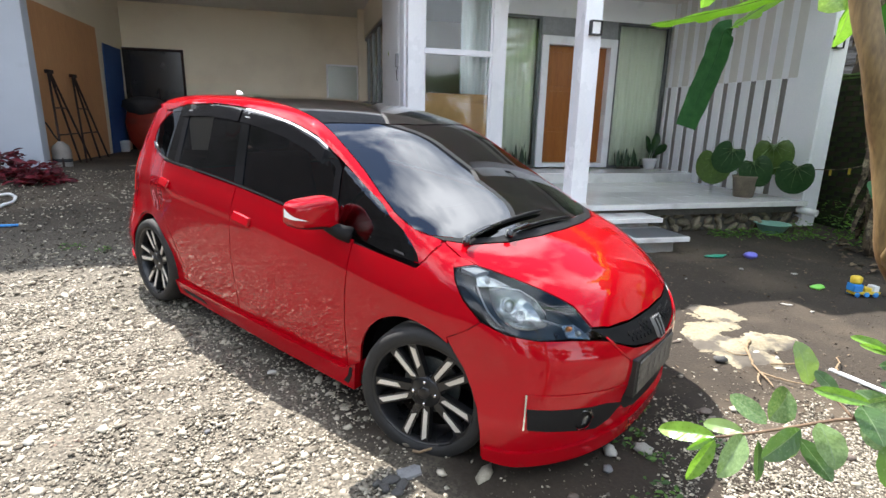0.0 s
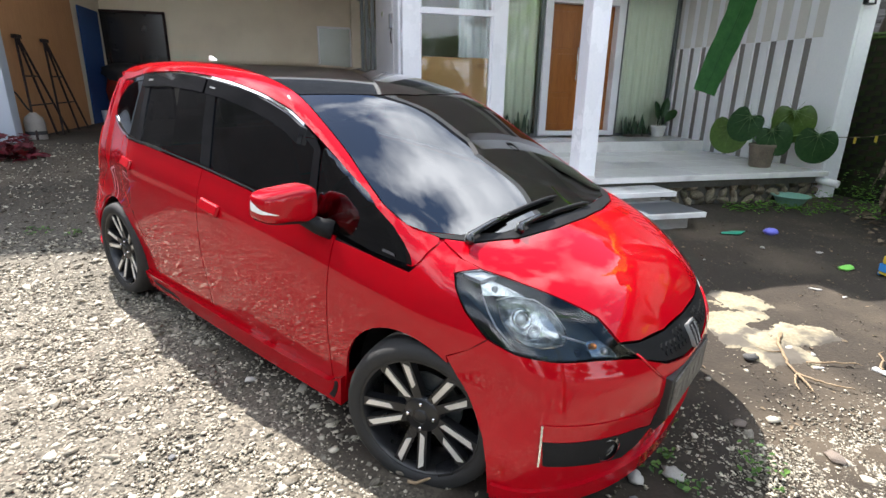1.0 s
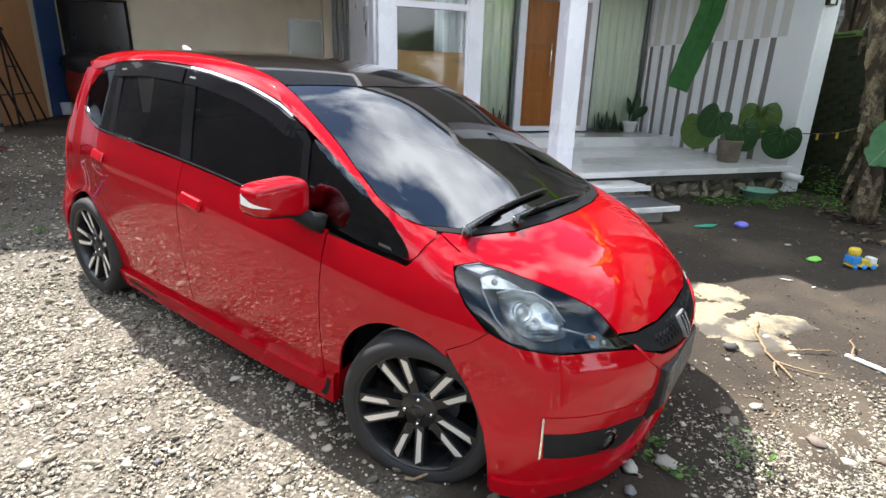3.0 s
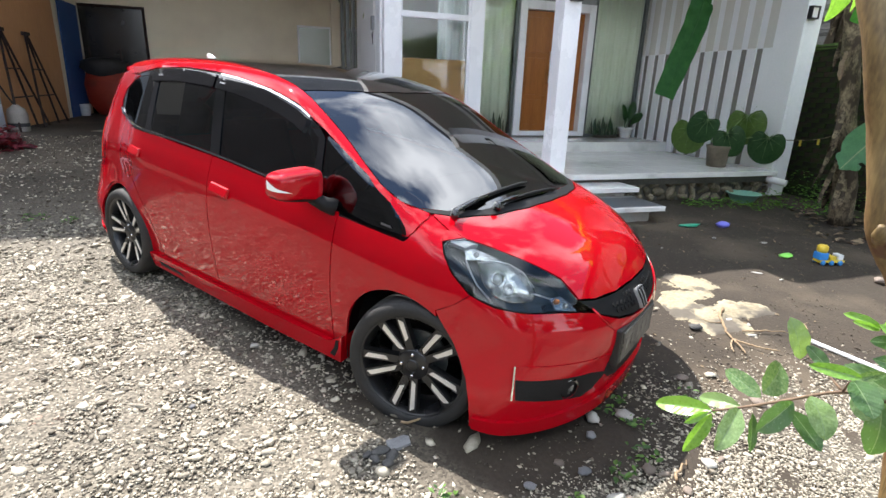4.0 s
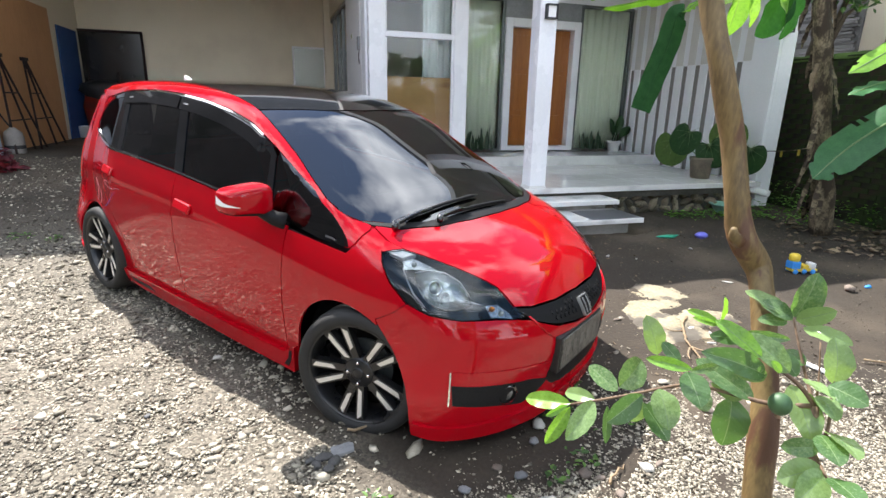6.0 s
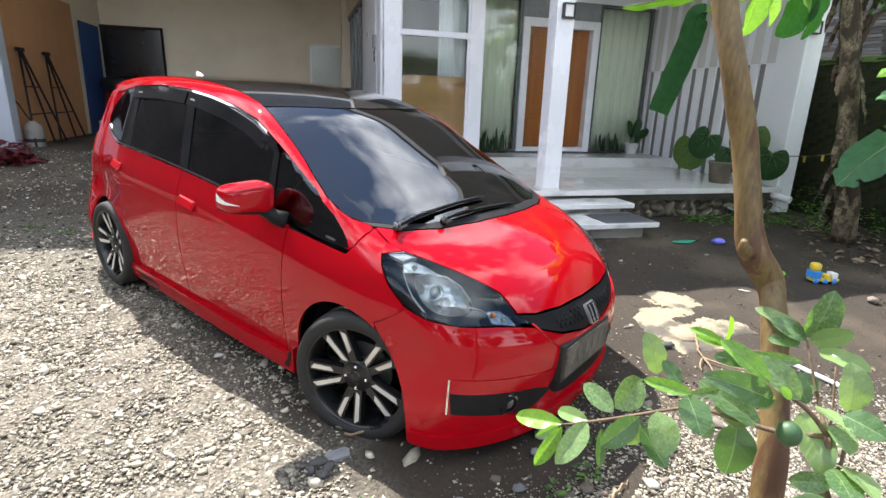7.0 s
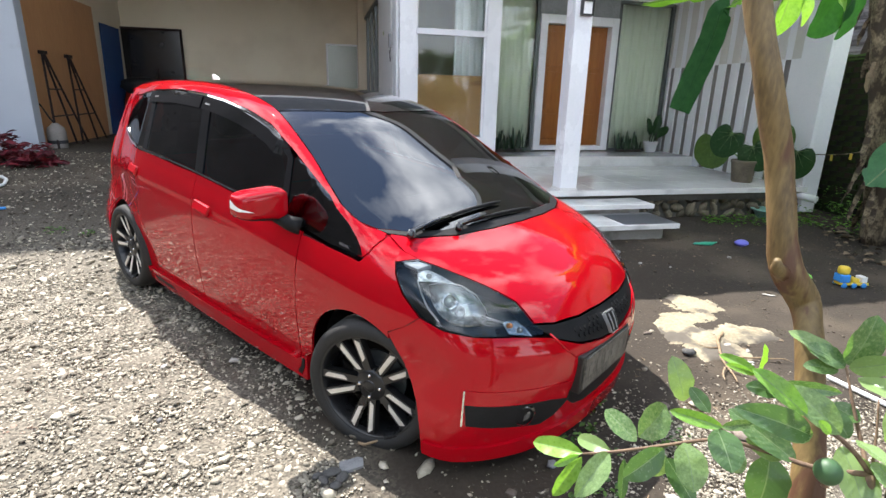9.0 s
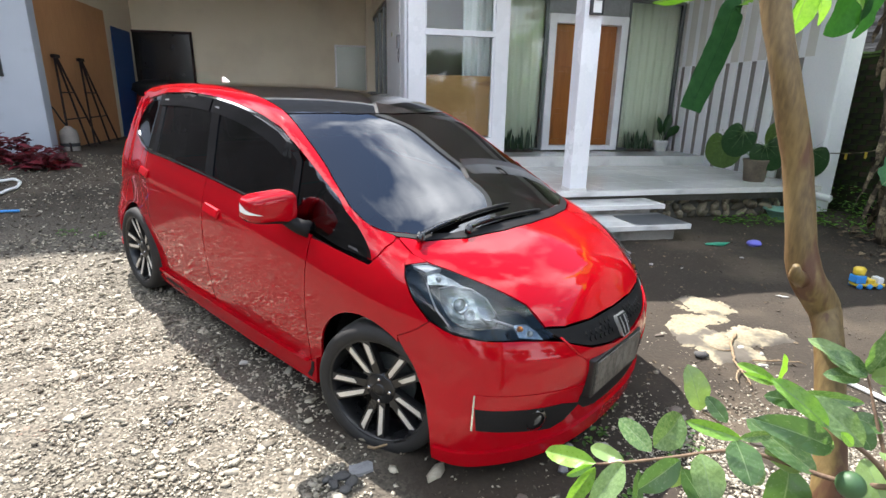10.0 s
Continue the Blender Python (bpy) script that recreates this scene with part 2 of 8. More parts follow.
M["seat_red"] = surf("seat_red", (0.14, 0.012, 0.016), (0.20, 0.02, 0.025), 8.0, 90, (0.6, 0.8), bump=0.1)
M["seat_dark"] = surf("seat_dark", (0.02, 0.02, 0.022), (0.04, 0.04, 0.043), 8.0, 90, (0.6, 0.8), bump=0.1)


# ---- building helpers ----
def obj(name, bm, material, parent=None, label="", smooth=False):
    me = bpy.data.meshes.new(name)
    if smooth:
        for f in bm.faces:
            f.smooth = True
    bm.to_mesh(me)
    bm.free()
    me.materials.append(material)
    ob = new(name, me)
    if parent:
        ob.parent = parent
    if label:
        tagged(ob, label)
    return ob


def part(name, bm, material, parent, label="", smooth=False):
    return obj(name, bm, material, parent, label, smooth)


def pydata(name, verts, faces, material, parent=None, label="", smooth=False):
    me = bpy.data.meshes.new(name)
    me.from_pydata([tuple(v) for v in verts], [], [tuple(f) for f in faces])
    me.update()
    if smooth:
        me.polygons.foreach_set("use_smooth", [True] * len(me.polygons))
    me.materials.append(material)
    ob = new(name, me)
    if parent:
        ob.parent = parent
    if label:
        tagged(ob, label)
    return ob


def box(x0, x1, y0, y1, z0, z1, bevel=0.0, bm=None, m=None):
    """A bevelled block between the given coordinates, added to bm."""
    bm = bm or bmesh.new()
    mid = Matrix.Translation(((x0 + x1) / 2, (y0 + y1) / 2, (z0 + z1) / 2)) @ Matrix.Diagonal((abs(x1 - x0), abs(y1 - y0), abs(z1 - z0), 1))
    made = bmesh.ops.create_cube(bm, size=1, matrix=(m @ mid) if m else mid)["verts"]
    if bevel:
        edges = list({e for v in made for e in v.link_edges})
        bmesh.ops.bevel(bm, geom=edges, offset=bevel, segments=2, profile=0.5, affect="EDGES")
    return bm


def tube(points, radii, sides=10, bm=None, cap=True):
    """A round tube along points, with a radius at each."""
    bm = bm or bmesh.new()
    pts = [Vector(p) for p in points]
    radii = [float(radii)] * len(pts) if isinstance(radii, (int, float)) else [float(r) for r in radii]
    rings = []
    ref = Vector((0.31, 0.17, 0.93))
    for k, p in enumerate(pts):
        d = (pts[min(k + 1, len(pts) - 1)] - pts[max(k - 1, 0)]).normalized()
        a = d.cross(ref)
        if a.length < 0.1:
            a = d.cross(Vector((1, 0, 0)))
        a.normalize()
        b = d.cross(a)
        ref = a.cross(d)
        rings.append([bm.verts.new(p + radii[k] * (math.cos(t) * a + math.sin(t) * b)) for t in [2 * math.pi * j / sides for j in range(sides)]])
        ref = Vector((0.31, 0.17, 0.93))
    for r, s in zip(rings, rings[1:]):
        for j in range(sides):
            bm.faces.new((r[j], r[(j + 1) % sides], s[(j + 1) % sides], s[j]))
    if cap:
        bm.faces.new(rings[0][::-1])
        bm.faces.new(rings[-1])
    return bm


def curve_points(pts, n):
    """n points along a smooth line through pts."""
    p = np.array(pts, float)
    t = np.linspace(0, len(p) - 1, n)
    return np.stack([np.array([spline(np.arange(len(p)), p[:, k])(v) for v in t]) for k in range(p.shape[1])], -1)


def spline(xs, ys):
    """A natural cubic spline, evaluated on arrays."""
    xs, ys = np.array(xs, float), np.array(ys, float)
    if xs[0] > xs[-1]:
        xs, ys = xs[::-1], ys[::-1]
    n, h = len(xs), np.diff(xs)
    a, r = np.eye(n), np.zeros(n)
    for k in range(1, n - 1):
        a[k, k - 1], a[k, k], a[k, k + 1] = h[k - 1], 2 * (h[k - 1] + h[k]), h[k]
        r[k] = 6 * ((ys[k + 1] - ys[k]) / h[k] - (ys[k] - ys[k - 1]) / h[k - 1])
    m = np.linalg.solve(a, r)

    def value(x):
        x = np.clip(np.asarray(x, float), xs[0] - 0.3, xs[-1] + 0.3)
        k = np.clip(np.searchsorted(xs, x) - 1, 0, n - 2)
        d0, d1 = xs[k + 1] - x, x - xs[k]
        return m[k] * d0**3 / (6 * h[k]) + m[k + 1] * d1**3 / (6 * h[k]) + (ys[k] / h[k] - m[k] * h[k] / 6) * d0 + (ys[k + 1] / h[k] - m[k + 1] * h[k] / 6) * d1

    return value


def lathe(profile, sides, bm=None, m=None, close=False):
    """Turns (radius, height) pairs round the z axis."""
    bm = bm or bmesh.new()
    m = m or Matrix()
    rings = [[bm.verts.new(m @ Vector((r * math.cos(t), r * math.sin(t), h))) for t in [2 * math.pi * j / sides for j in range(sides)]] for r, h in profile]
    pairs = list(zip(rings, rings[1:])) + ([(rings[-1], rings[0])] if close else [])
    for a, b in pairs:
        for j in range(sides):
            bm.faces.new((a[j], a[(j + 1) % sides], b[(j + 1) % sides], b[j]))
    return bm


def thing(name, loc, rz=0.0, label="", category="", group="", kind=""):
    ob = new(name)
    ob.matrix_world = pose(*loc, 0, 0, rz)
    ob.empty_display_size = 0.1
    return tagged(ob, label, category, group, kind)


# ---- ground ----
def smooth01(v):
    v = np.clip(v, 0, 1)
    return v * v * (3 - 2 * v)


def ground_z(x, y):
    """Height of the yard: nearly level, with a ramp up to the garage."""
    x, y = np.asarray(x, float), np.asarray(y, float)
    base = np.clip(0.022 * (y - 2.4), -0.06, 0.09)
    ramp = 0.50 * smooth01((y - 3.6) / 4.9) * smooth01((1.6 - x) / 1.0)
    bump = 0.010 * np.sin(2.1 * x + 0.7 * y) * np.sin(1.7 * y - 0.6 * x) + 0.005 * np.sin(6.3 * x + 1.1) * np.sin(5.7 * y)
    return base + ramp + bump


def build_ground():
    xs = np.concatenate([[-600, -200, -60, -25, -14], np.arange(-9, 12.01, 0.10), [14, 18, 30, 70, 200, 600]])
    ys = np.concatenate([[-600, -200, -60, -20, -10, -6], np.arange(-4, 9.01, 0.10), [11, 14, 20, 30, 70, 200, 600]])
    gx, gy = np.meshgrid(xs, ys)
    gz = ground_z(gx, gy)
    rng = np.random.default_rng(5)
    near = (np.abs(gx) < 8) & (gy > -4) & (gy < 8.5)
    gz = gz + near * rng.normal(0, 0.004, gz.shape)
    verts = np.stack([gx, gy, gz], -1).reshape(-1, 3)
    w = len(xs)
    faces = [(r * w + c, r * w + c + 1, (r + 1) * w + c + 1, (r + 1) * w + c) for r in range(len(ys) - 1) for c in range(w - 1)]
    ob = pydata("ground", verts, faces, M["ground"], smooth=True)
    tagged(ob, "dark earth yard mixed with fine grit", "ground", kind="structure")


def tint_lane(m):
    """Crushed stone fines lie along the drive, dark earth beside it."""
    n, l = m.node_tree.nodes, m.node_tree.links
    bs = n["Principled BSDF"]
    src = bs.inputs["Base Color"].links[0].from_socket
    sep = n.new("ShaderNodeSeparateXYZ")
    l.new(n["Texture Coordinate"].outputs["Object"], sep.inputs[0])
    wob = n.new("ShaderNodeTexNoise")
    wob.inputs["Scale"].default_value, wob.inputs["Detail"].default_value = 1.3, 6.0
    l.new(n["Texture Coordinate"].outputs["Object"], wob.inputs["Vector"])
    low = n.new("ShaderNodeMath")
    low.operation = "MULTIPLY_ADD"
    low.inputs[1].default_value = 1.0
    l.new(sep.outputs["Y"], low.inputs[0])
    wide = n.new("ShaderNodeMath")
    wide.operation = "MULTIPLY"
    wide.inputs[1].default_value = 2.3
    l.new(sep.outputs["X"], wide.inputs[0])
    l.new(wide.outputs[0], low.inputs[2])
    tot = n.new("ShaderNodeMath")
    tot.operation = "MULTIPLY_ADD"
    tot.inputs[1].default_value = 3.2
    l.new(wob.outputs["Fac"], tot.inputs[0])
    l.new(low.outputs[0], tot.inputs[2])
    rng = n.new("ShaderNodeMapRange")
    rng.inputs["From Min"].default_value, rng.inputs["From Max"].default_value = 3.5, 4.6
    # Pale fines fade towards the garage: the ramp's shade put into the ground colour.
    far = n.new("ShaderNodeMapRange")
    far.inputs["From Min"].default_value, far.inputs["From Max"].default_value = 4.6, 6.0
    far.inputs["To Min"].default_value, far.inputs["To Max"].default_value = 0.8, 0.15
    l.new(sep.outputs["Y"], far.inputs["Value"])
    rng.inputs["To Min"].default_value, rng.inputs["To Max"].default_value = 1.0, 0.0
    l.new(tot.outputs[0], rng.inputs["Value"])
    fine = n.new("ShaderNodeTexVoronoi")
    fine.inputs["Scale"].default_value = 95.0
    l.new(n["Texture Coordinate"].outputs["Object"], fine.inputs["Vector"])
    cr = n.new("ShaderNodeMix")
    cr.data_type = "RGBA"
    cr.inputs[6].default_value, cr.inputs[7].default_value = (0.042, 0.036, 0.027, 1), (0.24, 0.212, 0.164, 1)
    hue = n.new("ShaderNodeSeparateXYZ")
    l.new(fine.outputs["Color"], hue.inputs[0])
    l.new(hue.outputs[0], cr.inputs[0])
    mix = n.new("ShaderNodeMix")
    mix.data_type = "RGBA"
    front = n.new("ShaderNodeMath")
    front.operation = "MULTIPLY_ADD"
    front.inputs[1].default_value = 0.7
    l.new(wob.outputs["Fac"], front.inputs[0])
    l.new(sep.outputs["Y"], front.inputs[2])
    near = n.new("ShaderNodeMapRange")
    near.inputs["From Min"].default_value, near.inputs["From Max"].default_value = 1.40, 1.65
    near.inputs["To Min"].default_value, near.inputs["To Max"].default_value = 1.0, 0.0
    l.new(front.outputs[0], near.inputs["Value"])
    both = n.new("ShaderNodeMath")
    both.operation = "MAXIMUM"
    l.new(rng.outputs[0], both.inputs[0])
    l.new(near.outputs[0], both.inputs[1])
    half = n.new("ShaderNodeMath")
    half.operation = "MULTIPLY"
    l.new(far.outputs[0], half.inputs[1])
    l.new(both.outputs[0], half.inputs[0])
    l.new(half.outputs[0], mix.inputs[0])
    l.new(src, mix.inputs[6])
    l.new(cr.outputs[2], mix.inputs[7])
    l.new(mix.outputs[2], bs.inputs["Base Color"])


tint_lane(M["ground"])
build_ground()

# ---- house: the large structure ----
TERRACE_Z, TERRACE_Y, SLAT_X, DOOR_Y, BOX_Y, GARAGE_X, GARAGE_BACK, FLOOR_Z = 0.445, 5.36, 6.40, 8.42, 7.30, 1.42, 13.0, 0.58


def structure(name, bm, material, label, category):
    return tagged(obj(name, bm, material), label, category, kind="structure")


# garage
structure("floor_garage", box(-3.6, 1.42, 8.2, 13.2, 0.3, FLOOR_Z, 0.01), M["garage_floor"], "dusty screeded garage floor slab", "floor")
structure("wall_back", box(-3.8, 1.6, 13.0, 13.2, 0.3, 3.72), M["beige_wall"], "cream painted rear wall of the garage", "wall")
structure("wall_left", box(-3.75, -3.53, 8.5, 13.0, 0.3, 3.72), M["beige_wall"], "cream painted garage side wall", "wall")
structure("ceiling_garage", box(-6.2, 1.75, 7.12, 13.3, 3.62, 3.80), M["ceiling"], "plain painted slab ceiling of the carport", "ceiling")
structure("wall_front_left", box(-5.0, -3.36, 8.3, 8.5, 0.2, 3.62, 0.01), M["white_paint_shaded"], "white front wall beside the garage, toned blue grey for its shade", "wall")
bm = box(GARAGE_X, GARAGE_X + 0.16, 12.3, 13.0, 0.3, 3.62)
box(GARAGE_X, GARAGE_X + 0.16, 9.4, 12.3, 3.05, 3.62, bm=bm)
box(GARAGE_X, GARAGE_X + 0.16, 9.4, 12.3, 0.3, 0.62, bm=bm)
structure("wall_right", bm, M["beige_wall"], "cream wall with a tall glazed opening", "wall")
# pillar block and bay window
structure("wall_pier", box(GARAGE_X, GARAGE_X + 0.30, 7.46, 9.4, 0.3, 3.62, 0.008), M["white_paint"], "white painted pier at the garage corner", "wall")
bm = box(2.72, 6.6, DOOR_Y, DOOR_Y + 0.2, 3.05, 3.7)
box(2.6, 6.6, DOOR_Y, DOOR_Y + 0.2, 0.3, 0.60, bm=bm)
structure("wall_door", bm, M["white_paint"], "white wall strip above and below the entrance glazing", "wall")
structure("wall_bay_side", box(2.72, 2.86, 7.42, DOOR_Y, 0.44, 3.6, 0.004), M["white_paint"], "white side of the bay window", "wall")
bm = box(1.42, 3.02, 5.41, 8.7, 3.42, 3.58)
box(3.022, 7.2, 5.09, 8.7, 3.418, 3.58, bm=bm)
structure("ceiling_terrace", bm, M["ceiling"], "flat painted soffit above the terrace", "ceiling")
# Unseen wall added to give the windscreen and car roof a dark reflection.
structure("wall_upper_unseen", box(-6.2, 7.4, 9.45, 9.65, 3.82, 7.5), M["tile_dark"], "plain dark upper storey, unseen, added above the carport for windscreen reflections", "wall")
# inside rooms, closed
bm = box(1.3, 6.7, 12.0, 12.2, 0.3, 3.7)
box(6.55, 6.7, 8.6, 12.0, 0.3, 3.7, bm=bm)
structure("wall_inner", bm, M["beige_wall"], "plain inner walls behind the glazing", "wall")
structure("floor_inner", box(1.58, 6.55, 7.5, 12.0, 0.3, 0.60), M["tile_white"], "pale tiled inner floor", "floor")
structure("ceiling_inner", box(1.58, 6.55, 8.7, 12.0, 3.5, 3.6), M["ceiling"], "plain inner ceiling", "ceiling")
# terrace
structure("floor_terrace", box(1.7, 6.42, TERRACE_Y + 0.03, DOOR_Y, 0.30, TERRACE_Z - 0.008), M["grout"], "mortar bed of the terrace", "floor")
structure("step_entrance", box(2.86, 6.36, 8.0, DOOR_Y, TERRACE_Z - 0.01, 0.60, 0.006), M["step_grey"], "long grey tiled step before the entrance", "step")
structure("wall_terrace_base", box(1.7, 6.40, TERRACE_Y + 0.12, TERRACE_Y + 0.4, -0.1, 0.40), M["grout"], "dark mortared foundation under the terrace", "wall")
# slatted side wall
structure("wall_slatted", box(SLAT_X + 0.05, SLAT_X + 0.28, TERRACE_Y + 0.03, 8.7, 0.1, 3.7, 0.005), M["slat_white"], "white side wall behind white upright slats", "wall")


# ---- house: fittings ----
M["soil_dark"] = surf("soil_dark", (0.03, 0.025, 0.02), (0.06, 0.05, 0.04), 5, 80, (0.9, 1.0), bump=0.5)
M["river_stone"] = surf("river_stone", (0.07, 0.058, 0.038), (0.27, 0.23, 0.16), 6.0, 60, (0.7, 0.9), bump=0.3, per_object=0.6, c3=(0.07, 0.075, 0.04), c3_scale=5)
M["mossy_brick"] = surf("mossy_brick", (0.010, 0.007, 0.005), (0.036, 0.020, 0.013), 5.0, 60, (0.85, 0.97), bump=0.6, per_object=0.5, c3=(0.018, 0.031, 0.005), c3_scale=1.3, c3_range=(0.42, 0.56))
M["moss"] = surf("moss", (0.03, 0.06, 0.008), (0.075, 0.13, 0.02), 7.0, 90, (0.9, 1.0), bump=0.8)
M["slate"] = surf("slate", (0.14, 0.13, 0.125), (0.30, 0.29, 0.28), 4.0, 60, (0.7, 0.9), bump=0.3, per_object=0.6)
M["far_wall"] = surf("far_wall", (0.58, 0.50, 0.38), (0.66, 0.58, 0.45), 1.0, 50, (0.8, 0.9), bump=0.1)
M["plastic_red"] = surf("plastic_red", (0.36, 0.035, 0.018), (0.46, 0.06, 0.03), 4.0, 60, (0.45, 0.6), bump=0.05, c3=(0.25, 0.05, 0.03), c3_scale=3)
M["cloth_black"] = surf("cloth_black", (0.012, 0.012, 0.013), (0.03, 0.03, 0.032), 5.0, 80, (0.6, 0.8), bump=0.2)
M["sack"] = surf("sack", (0.20, 0.18, 0.16), (0.33, 0.30, 0.27), 5.0, 90, (0.8, 0.95), bump=0.3)
M["white_plastic"] = surf("white_plastic", (0.70, 0.71, 0.70), (0.80, 0.81, 0.80), 5.0, 60, (0.35, 0.5), bump=0.04)
M["grey_device"] = surf("grey_device", (0.20, 0.21, 0.22), (0.30, 0.31, 0.32), 5.0, 60, (0.4, 0.55), bump=0.04)
M["sticker_green"] = surf("sticker_green", (0.22, 0.30, 0.05), (0.32, 0.40, 0.08), 20.0, 60, (0.5, 0.6), bump=0.0)

# terrace tiles
terrace = bpy.data.objects["floor_terrace"]
tile_me = None
for ix in range(8):
    for iy in range(5):
        x0, y0 = 1.70 + ix * 0.59, TERRACE_Y + 0.002 + iy * 0.545
        if tile_me is None:
            tile = obj("tile", box(0, 0.586, 0, 0.541, 0, 0.012, 0.002), M["tile_white"], terrace)
            tile_me = tile.data
        else:
            tile = new("tile", tile_me)
            tile.parent = terrace
        tile.location = (x0, y0, TERRACE_Z - 0.010)
structure("terrace_edge", box(1.70, 6.44, TERRACE_Y - 0.035, TERRACE_Y - 0.001, 0.385, TERRACE_Z, 0.004), M["tile_white"], "white tiled front edge of the terrace", "trim")


def build_steps():
    for top, front, back, right, label in ((0.345, 4.99, TERRACE_Y + 0.05, 3.968, "white tiled upper entrance step"), (0.231, 4.52, 5.10, 3.960, "lower entrance step with a dark grey tread")):
        st = thing("entrance_step", (2.4, front, 0), 0, label, "step", "entrance steps")
        part("slab", box(0, right - 2.4, 0, back - front, top - 0.052, top, 0.004), M["tile_white"], st)
        part("riser", box(0, right - 2.52, 0.10, back - front, -0.05, top - 0.053), M["concrete"], st, "rough grey concrete base")
        if top < 0.3:
            part("tread", box(0.93, right - 2.42, 0.03, 0.47, top + 0.0005, top + 0.0045, 0.001), M["tile_dark"], st, "dark grey tread tile")


build_steps()


def rock_mesh(name, seed, sub=2, rough=0.25, flat=0.7):
    rng = random.Random(seed)
    bm = bmesh.new()
    bmesh.ops.create_icosphere(bm, subdivisions=sub, radius=1.0)
    ox, oy, oz = rng.random() * 50, rng.random() * 50, rng.random() * 50
    for v in bm.verts:
        n = noise.noise(v.co * 1.3 + Vector((ox, oy, oz))) * rough * 2 + noise.noise(v.co * 3 + Vector((oy, oz, ox))) * rough * 0.6
        v.co = v.co * (1 + n)
        v.co.z *= flat
    for f in bm.faces:
        f.smooth = True
    me = bpy.data.meshes.new(name)
    bm.to_mesh(me)
    bm.free()
    return me


rock_meshes = [rock_mesh("rock", 10 + k) for k in range(6)]
for me in rock_meshes:
    me.materials.append(M["river_stone"])
base_wall = bpy.data.objects["wall_terrace_base"]
rng = random.Random(3)
for row in range(3):
    x = 3.55 + rng.random() * 0.1
    while x < 6.38:
        w = rng.uniform(0.055, 0.105)
        st = new("stone", rock_meshes[rng.randrange(6)])
        st.parent = base_wall
        z = 0.105 + row * 0.095 + rng.uniform(-0.02, 0.02)
        st.matrix_local = pose(x + w, TERRACE_Y + 0.115, z, 90 + rng.uniform(-15, 15), rng.uniform(0, 360), 0) @ Matrix.Diagonal((w, rng.uniform(0.035, 0.055), 0.075, 1))
        x += 2 * w * rng.uniform(0.85, 1.15)

# post with lamp
post = thing("post", (2.985, 5.375, TERRACE_Z), 0, "square white painted terrace post", "post")
part("shaft", box(0, 0.205, 0, 0.205, 0.0, 2.98, 0.006), M["white_gloss"], post)
part("foot", box(-0.006, 0.211, -0.006, 0.211, 0.0, 0.03, 0.003), M["tile_white"], post)


def wall_lamp(x, y, z, turn):
    lamp = thing("wall_lamp", (x, y, z), turn, "square black wall lamp with a white lens", "lamp", "wall lamps")
    bm = bmesh.new()
    for a in ((-0.065, 0.065, 0.060, 0.075), (-0.065, 0.065, -0.075, -0.060), (-0.065, -0.052, -0.060, 0.060), (0.052, 0.065, -0.060, 0.060)):
        box(a[0], a[1], -0.06, 0, a[2], a[3], 0.002, bm)
    part("frame", bm, M["black_metal"], lamp, "black metal frame")
    part("lens", box(-0.0515, 0.0515, -0.045, -0.004, -0.0595, 0.0595, 0.004), M["lamp_white"], lamp, "white lens")


wall_lamp(3.10, 5.374, 2.365, 0)
wall_lamp(6.475, TERRACE_Y + 0.025, 2.42, 0)

# slatted wall
slat_wall = bpy.data.objects["wall_slatted"]
low_me = up_me = None
for k in range(11):
    y = 5.79 + k * 0.262
    if low_me is None:
        low = obj("slat", box(-0.034, -0.001, 0, 0.150, TERRACE_Z, 2.035, 0.004), M["slat_white"], slat_wall)
        up = obj("slat", box(-0.034, -0.001, 0, 0.150, 2.035, 3.42, 0.004), M["slat_infill"], slat_wall, "grey-beige upper slat")
        low_me, up_me = low.data, up.data
    else:
        low, up = new("slat", low_me), new("slat", up_me)
        low.parent = up.parent = slat_wall
    low.location = (SLAT_X + 0.05, y, 0)
    up.location = (SLAT_X + 0.05, y, 0)
strip_me = None
for k in range(11):
    y = 5.79 + k * 0.262 + 0.151
    if strip_me is None:
        st = obj("slat_infill", box(-0.027, -0.001, 0, 0.110, 2.03, 3.42, 0.003), M["slat_white"], slat_wall, "white infill strip")
        strip_me = st.data
    else:
        st = new("slat_infill", strip_me)
        st.parent = slat_wall
    st.location = (SLAT_X + 0.05, y, 0)
# Grey sheet carries the shade of the gaps between the lower slats.
obj("backing", box(SLAT_X + 0.044, SLAT_X + 0.0490, 5.80, 8.66, TERRACE_Z, 2.03), M["slat_gap_shade"], slat_wall, "grey backing with the shade of the slat gaps in its tone")
obj("end_panel", box(SLAT_X, SLAT_X + 0.049, TERRACE_Y + 0.03, 5.785, TERRACE_Z, 3.42, 0.006), M["slat_white"], slat_wall)

